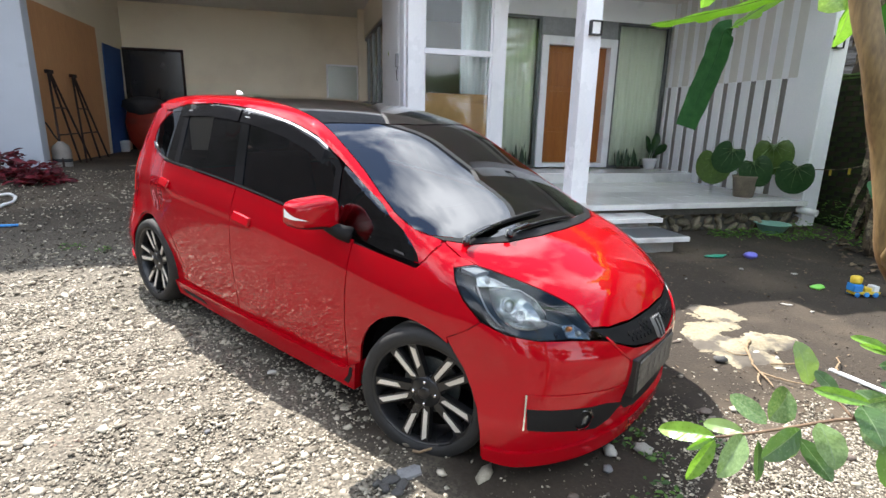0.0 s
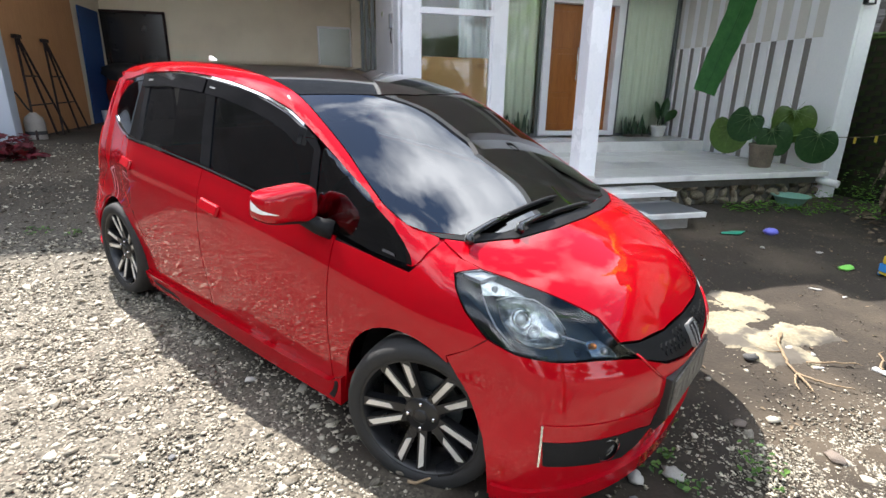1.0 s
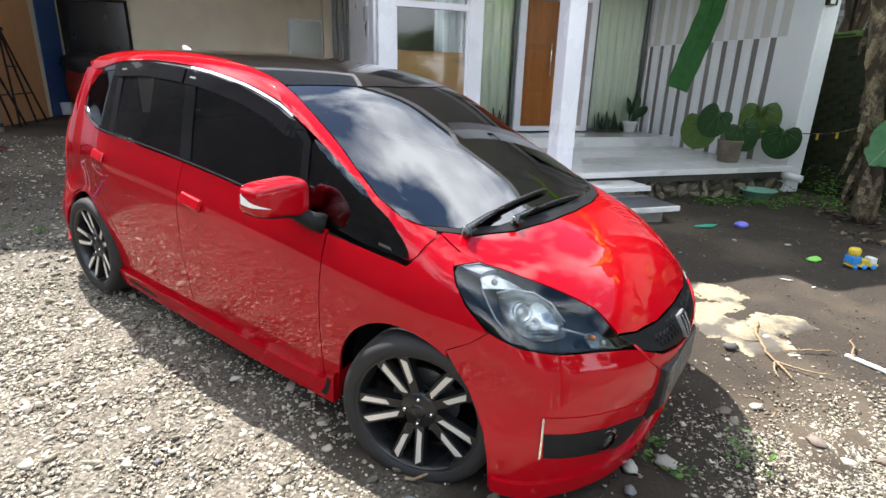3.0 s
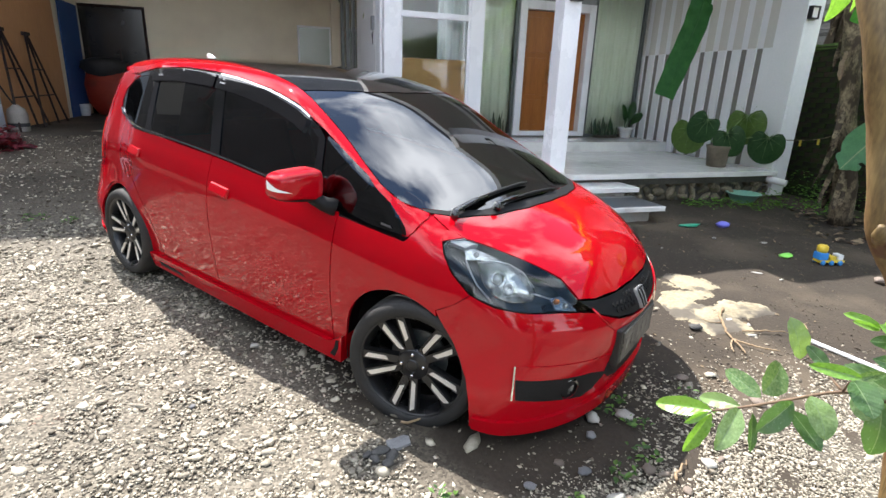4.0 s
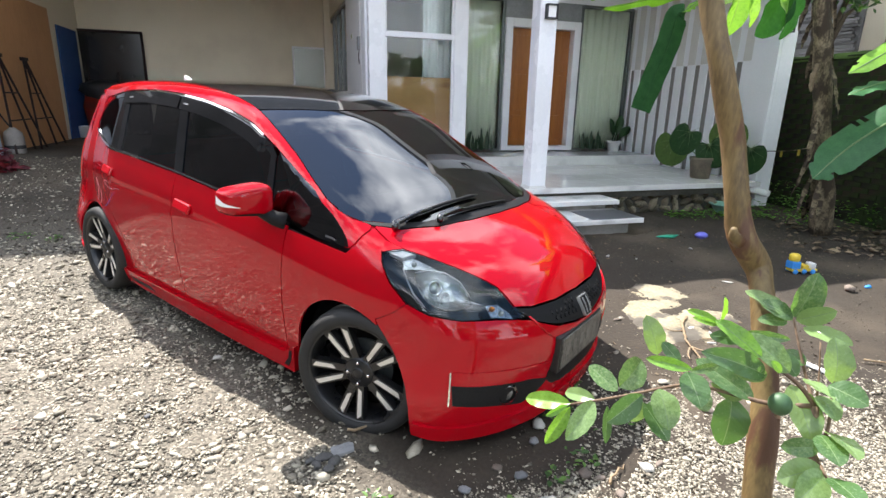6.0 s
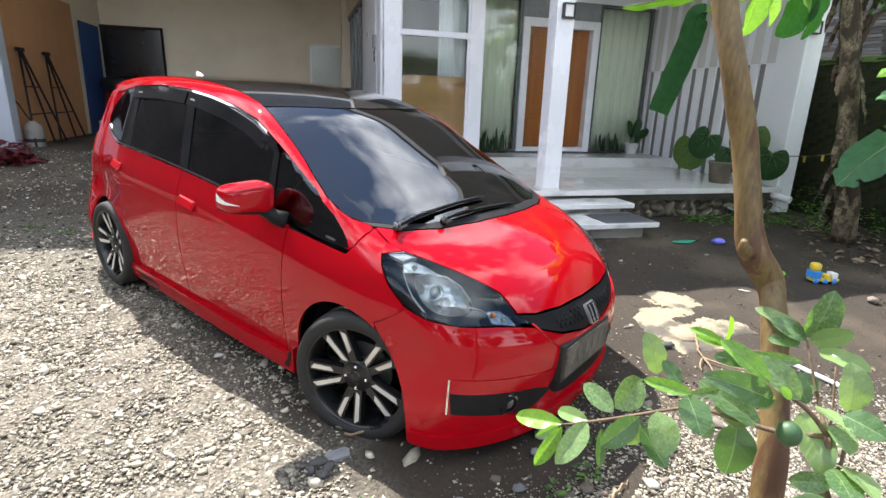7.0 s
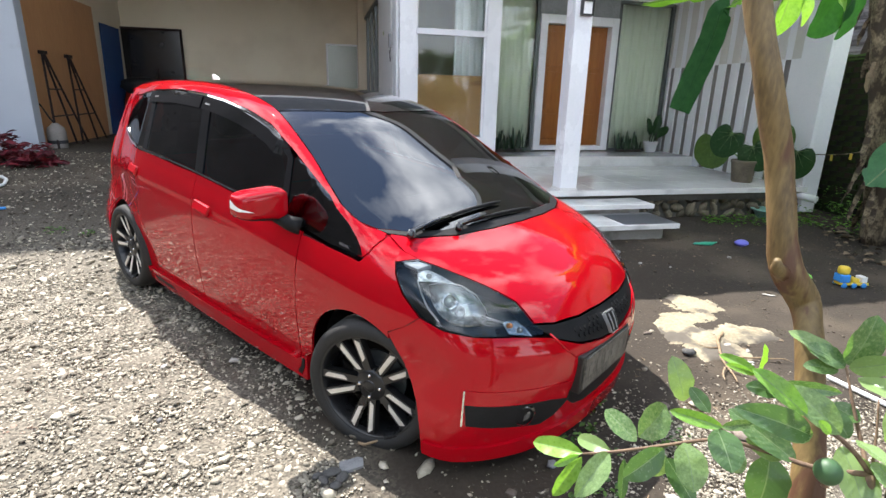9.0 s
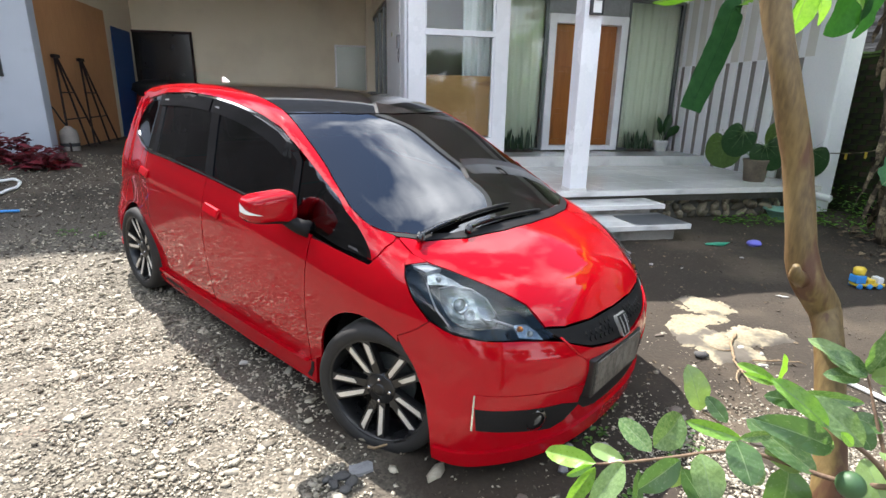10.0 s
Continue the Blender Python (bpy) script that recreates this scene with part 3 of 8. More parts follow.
# entrance door
door = thing("entrance_door", (4.61, 8.42, 0.60), 0, "closed double door of orange wood in a deep white frame", "door")
bm = bmesh.new()
box(-0.70, -0.575, -0.05, 0.14, 0.02, 2.17, 0.006, bm)
box(0.575, 0.70, -0.05, 0.14, 0.02, 2.17, 0.006, bm)
box(-0.5745, 0.5745, -0.05, 0.14, 2.035, 2.17, 0.006, bm)
box(-0.5745, 0.5745, -0.05, 0.14, 0.02, 0.095, 0.004, bm)
part("door_frame", bm, M["white_gloss"], door, "deep white door frame")
for s in (-1, 1):
    x0, x1 = (-0.572, -0.002) if s < 0 else (0.002, 0.572)
    leaf = part("door_leaf", box(x0, x1, 0.09, 0.135, 0.097, 2.033, 0.003), M["door_wood"], door, "orange stained wooden leaf")
    for z0, z1 in ((0.20, 0.62), (0.70, 1.30), (1.38, 1.93)):
        part("door_panel", box(x0 + 0.10, x1 - 0.10, 0.080, 0.096, z0, z1, 0.008), M["door_wood"], leaf)
        bm = bmesh.new()
        for a in ((x0 + 0.085, x0 + 0.0995, z0 - 0.015, z1 + 0.015), (x1 - 0.0995, x1 - 0.085, z0 - 0.015, z1 + 0.015)):
            box(a[0], a[1], 0.084, 0.091, a[2], a[3], 0.002, bm)
        part("door_moulding", bm, M["door_wood"], leaf)
    hx = s * 0.055
    part("door_handle", tube([(hx, 0.09, 1.40), (hx, 0.04, 1.40), (hx, 0.036, 1.20), (hx, 0.036, 1.0), (hx, 0.04, 0.90), (hx, 0.09, 0.90)], 0.011, 10), M["chrome"], leaf, "long bright bar handle", True)


def fixed_window(name, x0, x1, z0, z1, y, bars, frame_mat, label, w=0.05):
    win = thing(name, (x0, y, z0), 0, label, "window")
    bm = bmesh.new()
    X, Z = x1 - x0, z1 - z0
    box(0, w, -0.03, 0.03, 0, Z, 0.004, bm)
    box(X - w, X, -0.03, 0.03, 0, Z, 0.004, bm)
    box(w, X - w, -0.03, 0.03, 0, w, 0.004, bm)
    box(w, X - w, -0.03, 0.03, Z - w, Z, 0.004, bm)
    part("window_frame", bm, frame_mat, win)
    edges = [w] + [b for b in bars] + [X - w]
    for a, b in zip(edges, edges[1:]):
        pane = part("pane", box(a, b, -0.003, 0.003, w, Z - w), M["pane"], win)
        pane.visible_shadow = False
    for b in bars:
        part("mullion", box(b - 0.02, b + 0.02, -0.025, 0.025, w, Z - w, 0.003), frame_mat, win)
    return win


fixed_window("window_left", 2.862, 3.905, 0.602, 3.058, 8.44, [], M["alu_dark"], "tall fixed pane with a pale curtain behind")
fixed_window("window_right", 5.315, 6.37, 0.602, 3.058, 8.44, [], M["alu_dark"], "tall fixed pane beside the entrance with a curtain")
bm = box(3.906, 5.314, 8.41, 8.47, 2.772, 3.06, 0.004)
structure("transom", bm, M["grey_device"], "grey panel above the entrance door", "trim")


def curtain(x0, x1, y, z0, z1, n, label):
    cols = int((x1 - x0) / 0.012)
    verts, faces = [], []
    for k in range(cols + 1):
        x = x0 + (x1 - x0) * k / cols
        d = 0.022 * math.sin(k * 0.012 * 2 * math.pi * n) + 0.008 * math.sin(k * 0.11 + 1)
        verts += [(x, y + d * 0.7, z1), (x, y + d, (z0 + z1) / 2), (x, y + d * 1.2, z0)]
    for k in range(cols):
        for r in range(2):
            faces.append((3 * k + r, 3 * k + r + 1, 3 * k + r + 4, 3 * k + r + 3))
    ob = pydata("curtain", verts, faces, M["curtain"], smooth=True)
    tagged(ob, label, "curtain", "entrance curtains")
    sol = ob.modifiers.new("thick", "SOLIDIFY")
    sol.thickness = 0.003


curtain(2.90, 3.86, 8.51, 0.62, 3.04, 6.5, "pale green drawn curtain hanging behind glass")
curtain(5.34, 6.34, 8.51, 0.62, 3.04, 6.5, "pale green drawn curtain hanging behind glass")

# bay window
bay = thing("bay_window", (1.45, BOX_Y, 0.44), 0, "tall white framed bay window with a plywood panel", "window")
bm = bmesh.new()
box(0.0, 0.22, 0.0, 0.15, 0.0, 3.0, 0.006, bm)
part("stile", bm, M["white_gloss"], bay)
part("stile", box(1.205, 1.412, 0.0, 0.12, 0.0, 3.0, 0.006), M["white_gloss"], bay)
part("sash", box(0.221, 0.250, 0.02, 0.07, 0.46, 3.0, 0.003), M["white_gloss"], bay)
part("sash", box(1.176, 1.2045, 0.02, 0.07, 0.46, 3.0, 0.003), M["white_gloss"], bay)
part("crossbar", box(0.221, 1.2045, 0.0, 0.075, 1.805, 1.882, 0.005), M["white_gloss"], bay)
part("window_sill", box(0.221, 1.2045, -0.01, 0.12, 0.30, 0.459, 0.006), M["white_gloss"], bay)
part("spandrel", box(0.221, 1.2045, 0.02, 0.12, 0.0, 0.299, 0.004), M["white_paint"], bay)
for z0, z1 in ((0.46, 1.804), (1.883, 3.0)):
    pane = part("pane", box(0.2505, 1.1755, 0.038, 0.044, z0, z1), M["pane"], bay)
    pane.visible_shadow = False
part("board", box(0.252, 1.174, 0.062, 0.074, 0.48, 1.30, 0.002), M["plywood"], bay, "raw plywood panel behind the glass")
curt = pydata("inner_curtain", *(lambda: ([(x, 7.62 + 0.02 * math.sin(k * 1.1), z) for k, x in enumerate(np.linspace(2.28, 2.70, 24)) for z in (0.6, 3.4)], [(2 * k, 2 * k + 1, 2 * k + 3, 2 * k + 2) for k in range(23)]))(), M["white_paint"], smooth=True)
tagged(curt, "white inner curtain drawn to one side", "curtain")
curt.modifiers.new("thick", "SOLIDIFY").thickness = 0.003

# pier fittings
sw = thing("light_switch", (GARAGE_X, 8.66, 2.37), 0, "small wall switch with a yellow-green sticker", "switch")
part("plate", box(-0.012, -0.001, -0.06, 0.06, -0.045, 0.045, 0.004), M["white_plastic"], sw)
part("sticker", box(-0.014, -0.0125, -0.035, 0.035, -0.025, 0.025), M["sticker_green"], sw, "yellow-green sticker")
mt = thing("wall_socket", (GARAGE_X, 7.82, 2.22), 0, "grey junction box with hanging cables", "junction box")
part("housing", box(-0.05, -0.001, -0.05, 0.05, -0.12, 0.06, 0.008), M["grey_device"], mt)
part("cable", tube(curve_points([(-0.025, -0.02, -0.12), (-0.04, -0.06, -0.25), (-0.02, 0.02, -0.30), (-0.03, 0.05, -0.16)], 16), 0.006, 8), M["black_metal"], mt, "black looped cable", True)
part("cable", tube(curve_points([(-0.012, 0.0, 0.06), (-0.012, 0.01, 0.5), (-0.012, -0.01, 1.2)], 10), 0.006, 8), M["white_plastic"], mt, "white cable", True)
part("cable", tube(curve_points([(-0.014, -0.10, 1.3), (-0.02, -0.12, 0.2), (-0.012, -0.10, -0.8), (-0.012, -0.12, -1.6)], 14), 0.005, 8), M["white_plastic"], mt, "white cable", True)

# garage glazing
side = thing("side_window", (GARAGE_X, 9.42, 0.62), 90, "dark framed sliding window row", "window")
bm = bmesh.new()
for a in (0.0, 0.68, 1.40, 2.12, 2.82):
    box(a, a + 0.055, -0.08, -0.02, 0, 2.42, 0.003, bm)
box(0.055, 2.82, -0.08, -0.02, 2.36, 2.42, 0.003, bm)
box(0.055, 2.82, -0.08, -0.02, 0.0, 0.06, 0.003, bm)
part("window_frame", bm, M["alu_dark"], side)
for a in (0.056, 0.736, 1.456, 2.176):
    pane = part("pane", box(a, a + 0.623, -0.053, -0.047, 0.061, 2.359), M["pane"], side)
    pane.visible_shadow = False
back = thing("back_window", (0.65, 12.99, 1.0), 0, "pale framed frosted rear window", "window")
bm = bmesh.new()
for a in ((0, 0.04, 0, 1.57), (0.70, 0.74, 0, 1.57), (0.04, 0.70, 1.53, 1.57), (0.04, 0.70, 0, 0.04)):
    box(a[0], a[1], -0.03, 0.0, a[2], a[3], 0.003, bm)
part("window_frame", bm, M["white_paint"], back)
part("pane", box(0.041, 0.699, -0.012, -0.004, 0.041, 1.529), M["frosted"], back)

# garage things
ply = thing("wall_board", (-3.528, 8.52, FLOOR_Z), 0, "large tan plywood board against the garage wall", "board")
part("sheet", box(0, 0.018, 0, 2.90, 0.0, 2.27, 0.003), M["plywood_tan"], ply)
blue = thing("blue_board", (-3.528, 11.62, FLOOR_Z), 0, "dark blue board leaning on the garage wall", "board")
part("sheet", box(0, 0.02, 0, 1.02, 0.0, 2.04, 0.003, m=Matrix.Rotation(radians(1.0), 4, "Y")), M["blue_panel"], blue)
bb = thing("black_panel", (-2.97, 12.93, FLOOR_Z), 0, "large glossy black panel in a dark frame", "panel")
part("sheet", box(-0.60, 0.60, 0.0, 0.03, 0.0, 2.10, 0.004), M["black_board"], bb)
bm = bmesh.new()
for a in ((-0.62, -0.57, 0, 2.12), (0.57, 0.62, 0, 2.12), (-0.57, 0.57, 2.07, 2.12)):
    box(a[0], a[1], -0.03, -0.001, a[2], a[3], 0.004, bm)
part("frame", bm, M["iron_brown"], bb)
for k in range(9):
    part("slat", box(-0.45, 0.50, -0.012, -0.001, 0.55 + k * 0.085, 0.585 + k * 0.085, 0.003), M["black_board"], bb)


def trestle(x, y, spread, lean, label):
    tr = thing("trestle", (x, y, FLOOR_Z), 0, label, "trestle", "garage trestles")
    topz, top = 1.34, (0.0, 0.486)
    legs = [(0.21, 0.0), (0.115, 0.885), (0.15, spread)]
    at = lambda k, t: (legs[k][0] + (top[0] - legs[k][0]) * t, legs[k][1] + (top[1] + 0.03 * k - legs[k][1]) * t, topz * t)
    for k in range(3):
        part("leg", tube([at(k, 0.0), at(k, 1.0)], 0.015, 6), M["iron_brown"], tr)
    for t in (0.34, 0.62):
        part("brace", tube([at(0, t), at(2, t)], 0.010, 6), M["iron_brown"], tr)
    part("cap", box(-0.03, 0.03, 0.44, 0.60, topz - 0.03, topz + 0.02, 0.004), M["iron_brown"], tr)


trestle(-3.45, 8.57, 1.23, 0, "brown iron trestle standing against the tan board")
trestle(-3.45, 9.422, 1.20, 0, "second brown iron trestle standing against the tan board")

jug = thing("jerry_can", (-3.30, 8.72, FLOOR_Z), 0, "dusty white plastic canister with a dark spray hose", "canister")
part("body", lathe([(0.0, 0.0), (0.135, 0.0), (0.15, 0.03), (0.15, 0.30), (0.13, 0.38), (0.06, 0.44), (0.045, 0.46), (0.0, 0.46)], 24), M["sack"], jug, "", True)
part("hose", tube(curve_points([(0.0, 0.0, 0.45), (-0.05, -0.06, 0.56), (-0.10, -0.14, 0.74), (-0.12, -0.2, 0.80)], 12), 0.014, 8), M["black_metal"], jug, "dark hose", True)
jug.scale = (0.8, 0.8, 0.8)
part("band", lathe([(0.153, 0.10), (0.155, 0.13), (0.153, 0.16)], 24), M["cloth_black"], jug)

red = thing("wheelbarrow", (-3.08, 12.50, FLOOR_Z), 0, "red wheelbarrow stood on end under a black cover", "wheelbarrow")
tray = bmesh.new()
rings = []
for z, hw, y in ((0.02, 0.20, -0.10), (0.25, 0.33, -0.20), (0.60, 0.36, -0.22), (0.95, 0.30, -0.12), (1.02, 0.24, -0.05)):
    rings.append([tray.verts.new((hw * math.cos(t), y + 0.10 * math.sin(t), z)) for t in np.linspace(math.pi, 2 * math.pi, 13)])
for a, b in zip(rings, rings[1:]):
    for k in range(12):
        tray.faces.new((a[k], a[k + 1], b[k + 1], b[k]))
bmesh.ops.solidify(tray, geom=tray.faces[:], thickness=0.012)
part("tray", tray, M["plastic_red"], red, "red dented tray", True)
cov = bmesh.new()
bmesh.ops.create_icosphere(cov, subdivisions=3, radius=1.0)
for v in cov.verts:
    n = noise.noise(v.co * 2.2) * 0.25
    v.co = Vector((v.co.x * 0.40 * (1 + n), -0.16 + v.co.y * 0.20 * (1 + n), 0.98 + v.co.z * (0.14 if v.co.z > 0 else 0.26 + 0.12 * n)))
part("cover", cov, M["cloth_black"], red, "black plastic cover", True)
part("wheel", lathe([(0.11, -0.03), (0.16, -0.035), (0.18, 0.0), (0.16, 0.035), (0.11, 0.03)], 24, m=Matrix.Translation((0.36, -0.18, 0.20)) @ Matrix.Rotation(radians(90), 4, "Y"), close=True), M["tyre"], red, "", True)
for s in (-1, 1):
    part("handle", tube([(s * 0.22, 0.05, 0.05), (s * 0.27, 0.12, 0.9), (s * 0.27, 0.1, 1.3)], 0.018, 8), M["iron_brown"], red, "", True)
cup = thing("plastic_pot", (-3.44, 12.10, FLOOR_Z), 0, "small white plastic pot on the garage floor", "pot")
part("body", lathe([(0.0, 0.0), (0.075, 0.0), (0.10, 0.22), (0.11, 0.235), (0.10, 0.235), (0.09, 0.20), (0.0, 0.20)], 24), M["white_plastic"], cup, "", True)

# window in the white side wall
wn2 = thing("side_wall_window", (-4.72, 8.299, 1.60), 0, "dark window in the white front wall", "window")
part("window_frame", box(0, 0.96, -0.03, -0.001, 0, 0.62, 0.004), M["black_metal"], wn2)
part("pane", box(0.05, 0.91, -0.036, -0.031, 0.05, 0.57), M["black_board"], wn2)

# drain pipe stub
pipe = thing("drain_pipe", (6.34, 5.50, 0.345), 0, "short white plastic drain pipe under the terrace", "pipe")
bm = lathe([(0.040, 0.0), (0.046, 0.0), (0.046, 0.34), (0.040, 0.34)], 20, m=Matrix.Rotation(radians(97), 4, "X") @ Matrix.Rotation(radians(18), 4, "Y"), close=True)
part("tube", bm, M["white_plastic"], pipe, "", True)

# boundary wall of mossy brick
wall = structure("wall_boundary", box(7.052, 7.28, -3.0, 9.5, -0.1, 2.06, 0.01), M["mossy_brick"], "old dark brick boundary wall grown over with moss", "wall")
brick_me = []
for k in range(3):
    bm = box(-0.035, 0.0, -0.098 + 0.004 * k, 0.098, -0.0312, 0.0312, 0.005)
    me = bpy.data.meshes.new("brick")
    bm.to_mesh(me)
    bm.free()
    me.materials.append(M["mossy_brick"])
    brick_me.append(me)
rng = random.Random(8)
rest_v, rest_f = [], []
count = 0
for row in range(31):
    z = 0.06 + row * 0.066
    for col in range(60):
        y = -2.8 + col * 0.207 + (row % 2) * 0.10
        if y > 9.3:
            continue
        dx = rng.uniform(-0.008, 0.008)
        if 3.7 < y < 5.9 and row > 2 and count < 300:
            b = new("brick", brick_me[rng.randrange(3)])
            b.parent = wall
            b.matrix_local = pose(7.078 + dx, y, z, rng.uniform(-1.5, 1.5), 0, rng.uniform(-1.5, 1.5))
            count += 1
        else:
            k = len(rest_v)
            rest_v += [(7.078 + dx - (0.035 if i & 4 else 0.0), y + (0.097 if i & 2 else -0.097), z + (0.031 if i & 1 else -0.031)) for i in range(8)]
            rest_f += [tuple(k + i for i in f) for f in ((4, 5, 7, 6), (0, 4, 6, 2), (1, 3, 7, 5), (0, 1, 5, 4), (2, 6, 7, 3))]
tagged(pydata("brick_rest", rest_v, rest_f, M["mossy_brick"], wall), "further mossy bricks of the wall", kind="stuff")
mv, mf = [], []
for k in range(160):
    y = -2.9 + k * 0.077
    for x, z in ((7.03, 2.03), (7.06, 2.10), (7.18, 2.115), (7.30, 2.05)):
        n = noise.noise(Vector((x * 6, y * 5, z))) * 0.025
        mv.append((x + n * 0.5, y, z + n))
for k in range(159):
    for c in range(3):
        mf.append((4 * k + c, 4 * k + 4 + c, 4 * k + 5 + c, 4 * k + 1 + c))
tagged(pydata("moss_cap", mv, mf, M["moss"], smooth=True), "green moss along the top of the wall", "moss", kind="stuff")

# neighbour's house beyond the wall
nb = thing("neighbour_house", (9.4, 4.4, 0.0), 0, "cream neighbouring house with a stone-clad corner", "house")
part("wall", box(0.0, 0.25, -9.0, 2.15, -0.1, 4.6), M["far_wall"], nb, "cream rendered wall")
clad = part("stone_wall", box(-0.02, 0.25, 2.16, 6.5, -0.1, 4.6), M["slate"], nb, "grey stacked stone cladding")
rng = random.Random(4)
slab_me = []
for k in range(4):
    bm = box(-0.05, 0.0, 0, 0.26 + 0.07 * k, 0, 0.045, 0.006)
    me = bpy.data.meshes.new("slab")
    bm.to_mesh(me)
    bm.free()
    me.materials.append(M["slate"])
    slab_me.append(me)
for row in range(22):
    y = 2.18 + rng.random() * 0.1
    while y < 4.4:
        k = rng.randrange(4)
        sl = new("slab", slab_me[k])
        sl.parent = clad
        sl.matrix_local = pose(-0.02 - rng.uniform(0, 0.03), y, 1.95 + row * 0.052)
        y += 0.268 + 0.07 * k
for y0, z0, y1, z1 in ((-0.2, 1.2, 1.05, 2.66), (1.35, 1.0, 1.75, 2.75)):
    nw = part("window", box(-0.03, 0.02, y0, y1, z0, z1, 0.005), M["brown_wood"], nb, "brown wooden window frame")
    if y1 - y0 > 1:
        for a in (0.06, 0.64):
            part("pane", box(-0.036, -0.031, y0 + a, y0 + a + 0.54, z0 + 0.07, z1 - 0.07), M["brown_wood"], nw)
    else:
        part("pane", box(-0.036, -0.031, y0 + 0.05, y1 - 0.05, z0 + 0.05, z1 - 0.05), M["black_board"], nw)
dm = box(-0.2, 0.2, -0.02, 0.02, -0.2, 0.2, 0.004, m=Matrix.Translation((-0.02, 0.85, 3.13)) @ Matrix.Rotation(radians(90), 4, "Z") @ Matrix.Rotation(radians(45), 4, "Y") @ Matrix.Diagonal((0.6, 1, 0.6, 1)))
part("vent", dm, M["brown_wood"], nb, "dark diamond-shaped vent")
part("roof", box(-0.8, 6.0, -9.4, 6.9, 4.6, 4.8, 0.02), M["brown_wood"], nb)

# ---- plants ----
def leaf_mat(name, c1, c2, rough=(0.35, 0.5), trans=0.25, per=0.0, island=0.0, veins=0.0):
    m = surf(name, c1, c2, 14.0, 90.0, rough, bump=0.12, island=island, per_object=per, dist=0.002)
    n, l = m.node_tree.nodes, m.node_tree.links
    b = n["Principled BSDF"]
    if veins:
        # side veins slanting from the midrib
        sep = n.new("ShaderNodeSeparateXYZ")
        l.new(n["Texture Coordinate"].outputs["Object"], sep.inputs[0])
        flat = n.new("ShaderNodeMath")
        flat.operation = "ABSOLUTE"
        l.new(sep.outputs["Y"], flat.inputs[0])
        run = n.new("ShaderNodeMath")
        run.operation = "MULTIPLY_ADD"
        run.inputs[1].default_value = -0.75
        l.new(flat.outputs[0], run.inputs[0])
        l.new(sep.outputs["X"], run.inputs[2])
        wav = n.new("ShaderNodeMath")
        wav.operation = "MULTIPLY"
        wav.inputs[1].default_value = veins
        l.new(run.outputs[0], wav.inputs[0])
        fra = n.new("ShaderNodeMath")
        fra.operation = "PINGPONG"
        fra.inputs[1].default_value = 0.5
        l.new(wav.outputs[0], fra.inputs[0])
        lin = n.new("ShaderNodeMapRange")
        lin.inputs["From Min"].default_value, lin.inputs["From Max"].default_value = 0.0, 0.09
        lin.inputs["To Min"].default_value, lin.inputs["To Max"].default_value = 0.045, 0.0
        l.new(fra.outputs[0], lin.inputs["Value"])
        pale = n.new("ShaderNodeMix")
        pale.data_type = "RGBA"
        pale.inputs[7].default_value = (0.26, 0.36, 0.14, 1)
        l.new(lin.outputs[0], pale.inputs[0])
        l.new(b.inputs["Base Color"].links[0].from_socket, pale.inputs[6])
        l.new(pale.outputs[2], b.inputs["Base Color"])
        bp = n.new("ShaderNodeBump")
        bp.inputs["Strength"].default_value, bp.inputs["Distance"].default_value = 0.08, 0.01
        l.new(fra.outputs[0], bp.inputs["Height"])
        l.new(bp.outputs[0], b.inputs["Normal"])
    tr = n.new("ShaderNodeBsdfTranslucent")
    mx = n.new("ShaderNodeMixShader")
    mx.inputs[0].default_value = trans
    col = b.inputs["Base Color"].links[0].from_socket
    br = n.new("ShaderNodeMix")
    br.data_type = "RGBA"
    br.blend_type = "MULTIPLY"
    br.inputs[0].default_value = 1.0
    br.inputs[7].default_value = (2.2, 2.4, 0.9, 1)
    l.new(col, br.inputs[6])
    l.new(br.outputs[2], tr.inputs[0])
    l.new(b.outputs[0], mx.inputs[1])
    l.new(tr.outputs[0], mx.inputs[2])
    l.new(mx.outputs[0], n["Material Output"].inputs[0])
    return m


M["guava_leaf"] = leaf_mat("guava_leaf", (0.068, 0.135, 0.050), (0.185, 0.275, 0.115), (0.20, 0.32), 0.30, per=0.6, veins=9.0)
M["guava_young"] = leaf_mat("guava_young", (0.12, 0.25, 0.04), (0.20, 0.36, 0.06), (0.22, 0.36), 0.28, per=0.3, veins=9.0)
M["leaf_vein"] = leaf_mat("leaf_vein", (0.12, 0.19, 0.085), (0.18, 0.27, 0.115), (0.4, 0.5), 0.2)
# Banana greens graded dark to bright: shaded and sunlit blades told apart by colour.
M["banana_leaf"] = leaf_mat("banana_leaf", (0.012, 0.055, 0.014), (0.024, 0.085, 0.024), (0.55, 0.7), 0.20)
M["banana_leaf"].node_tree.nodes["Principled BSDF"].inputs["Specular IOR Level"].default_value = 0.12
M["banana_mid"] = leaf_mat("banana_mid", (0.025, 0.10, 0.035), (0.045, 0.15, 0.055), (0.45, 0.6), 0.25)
M["banana_sunlit"] = leaf_mat("banana_sunlit", (0.14, 0.30, 0.03), (0.22, 0.42, 0.05), (0.3, 0.45), 0.40)
M["anthurium"] = leaf_mat("anthurium", (0.012, 0.040, 0.014), (0.03, 0.075, 0.025), (0.3, 0.45), 0.12)
M["anthurium"].node_tree.nodes["Principled BSDF"].inputs["Specular IOR Level"].default_value = 0.2
M["vein_pale"] = leaf_mat("vein_pale", (0.11, 0.18, 0.07), (0.15, 0.23, 0.09), (0.4, 0.5), 0.1)
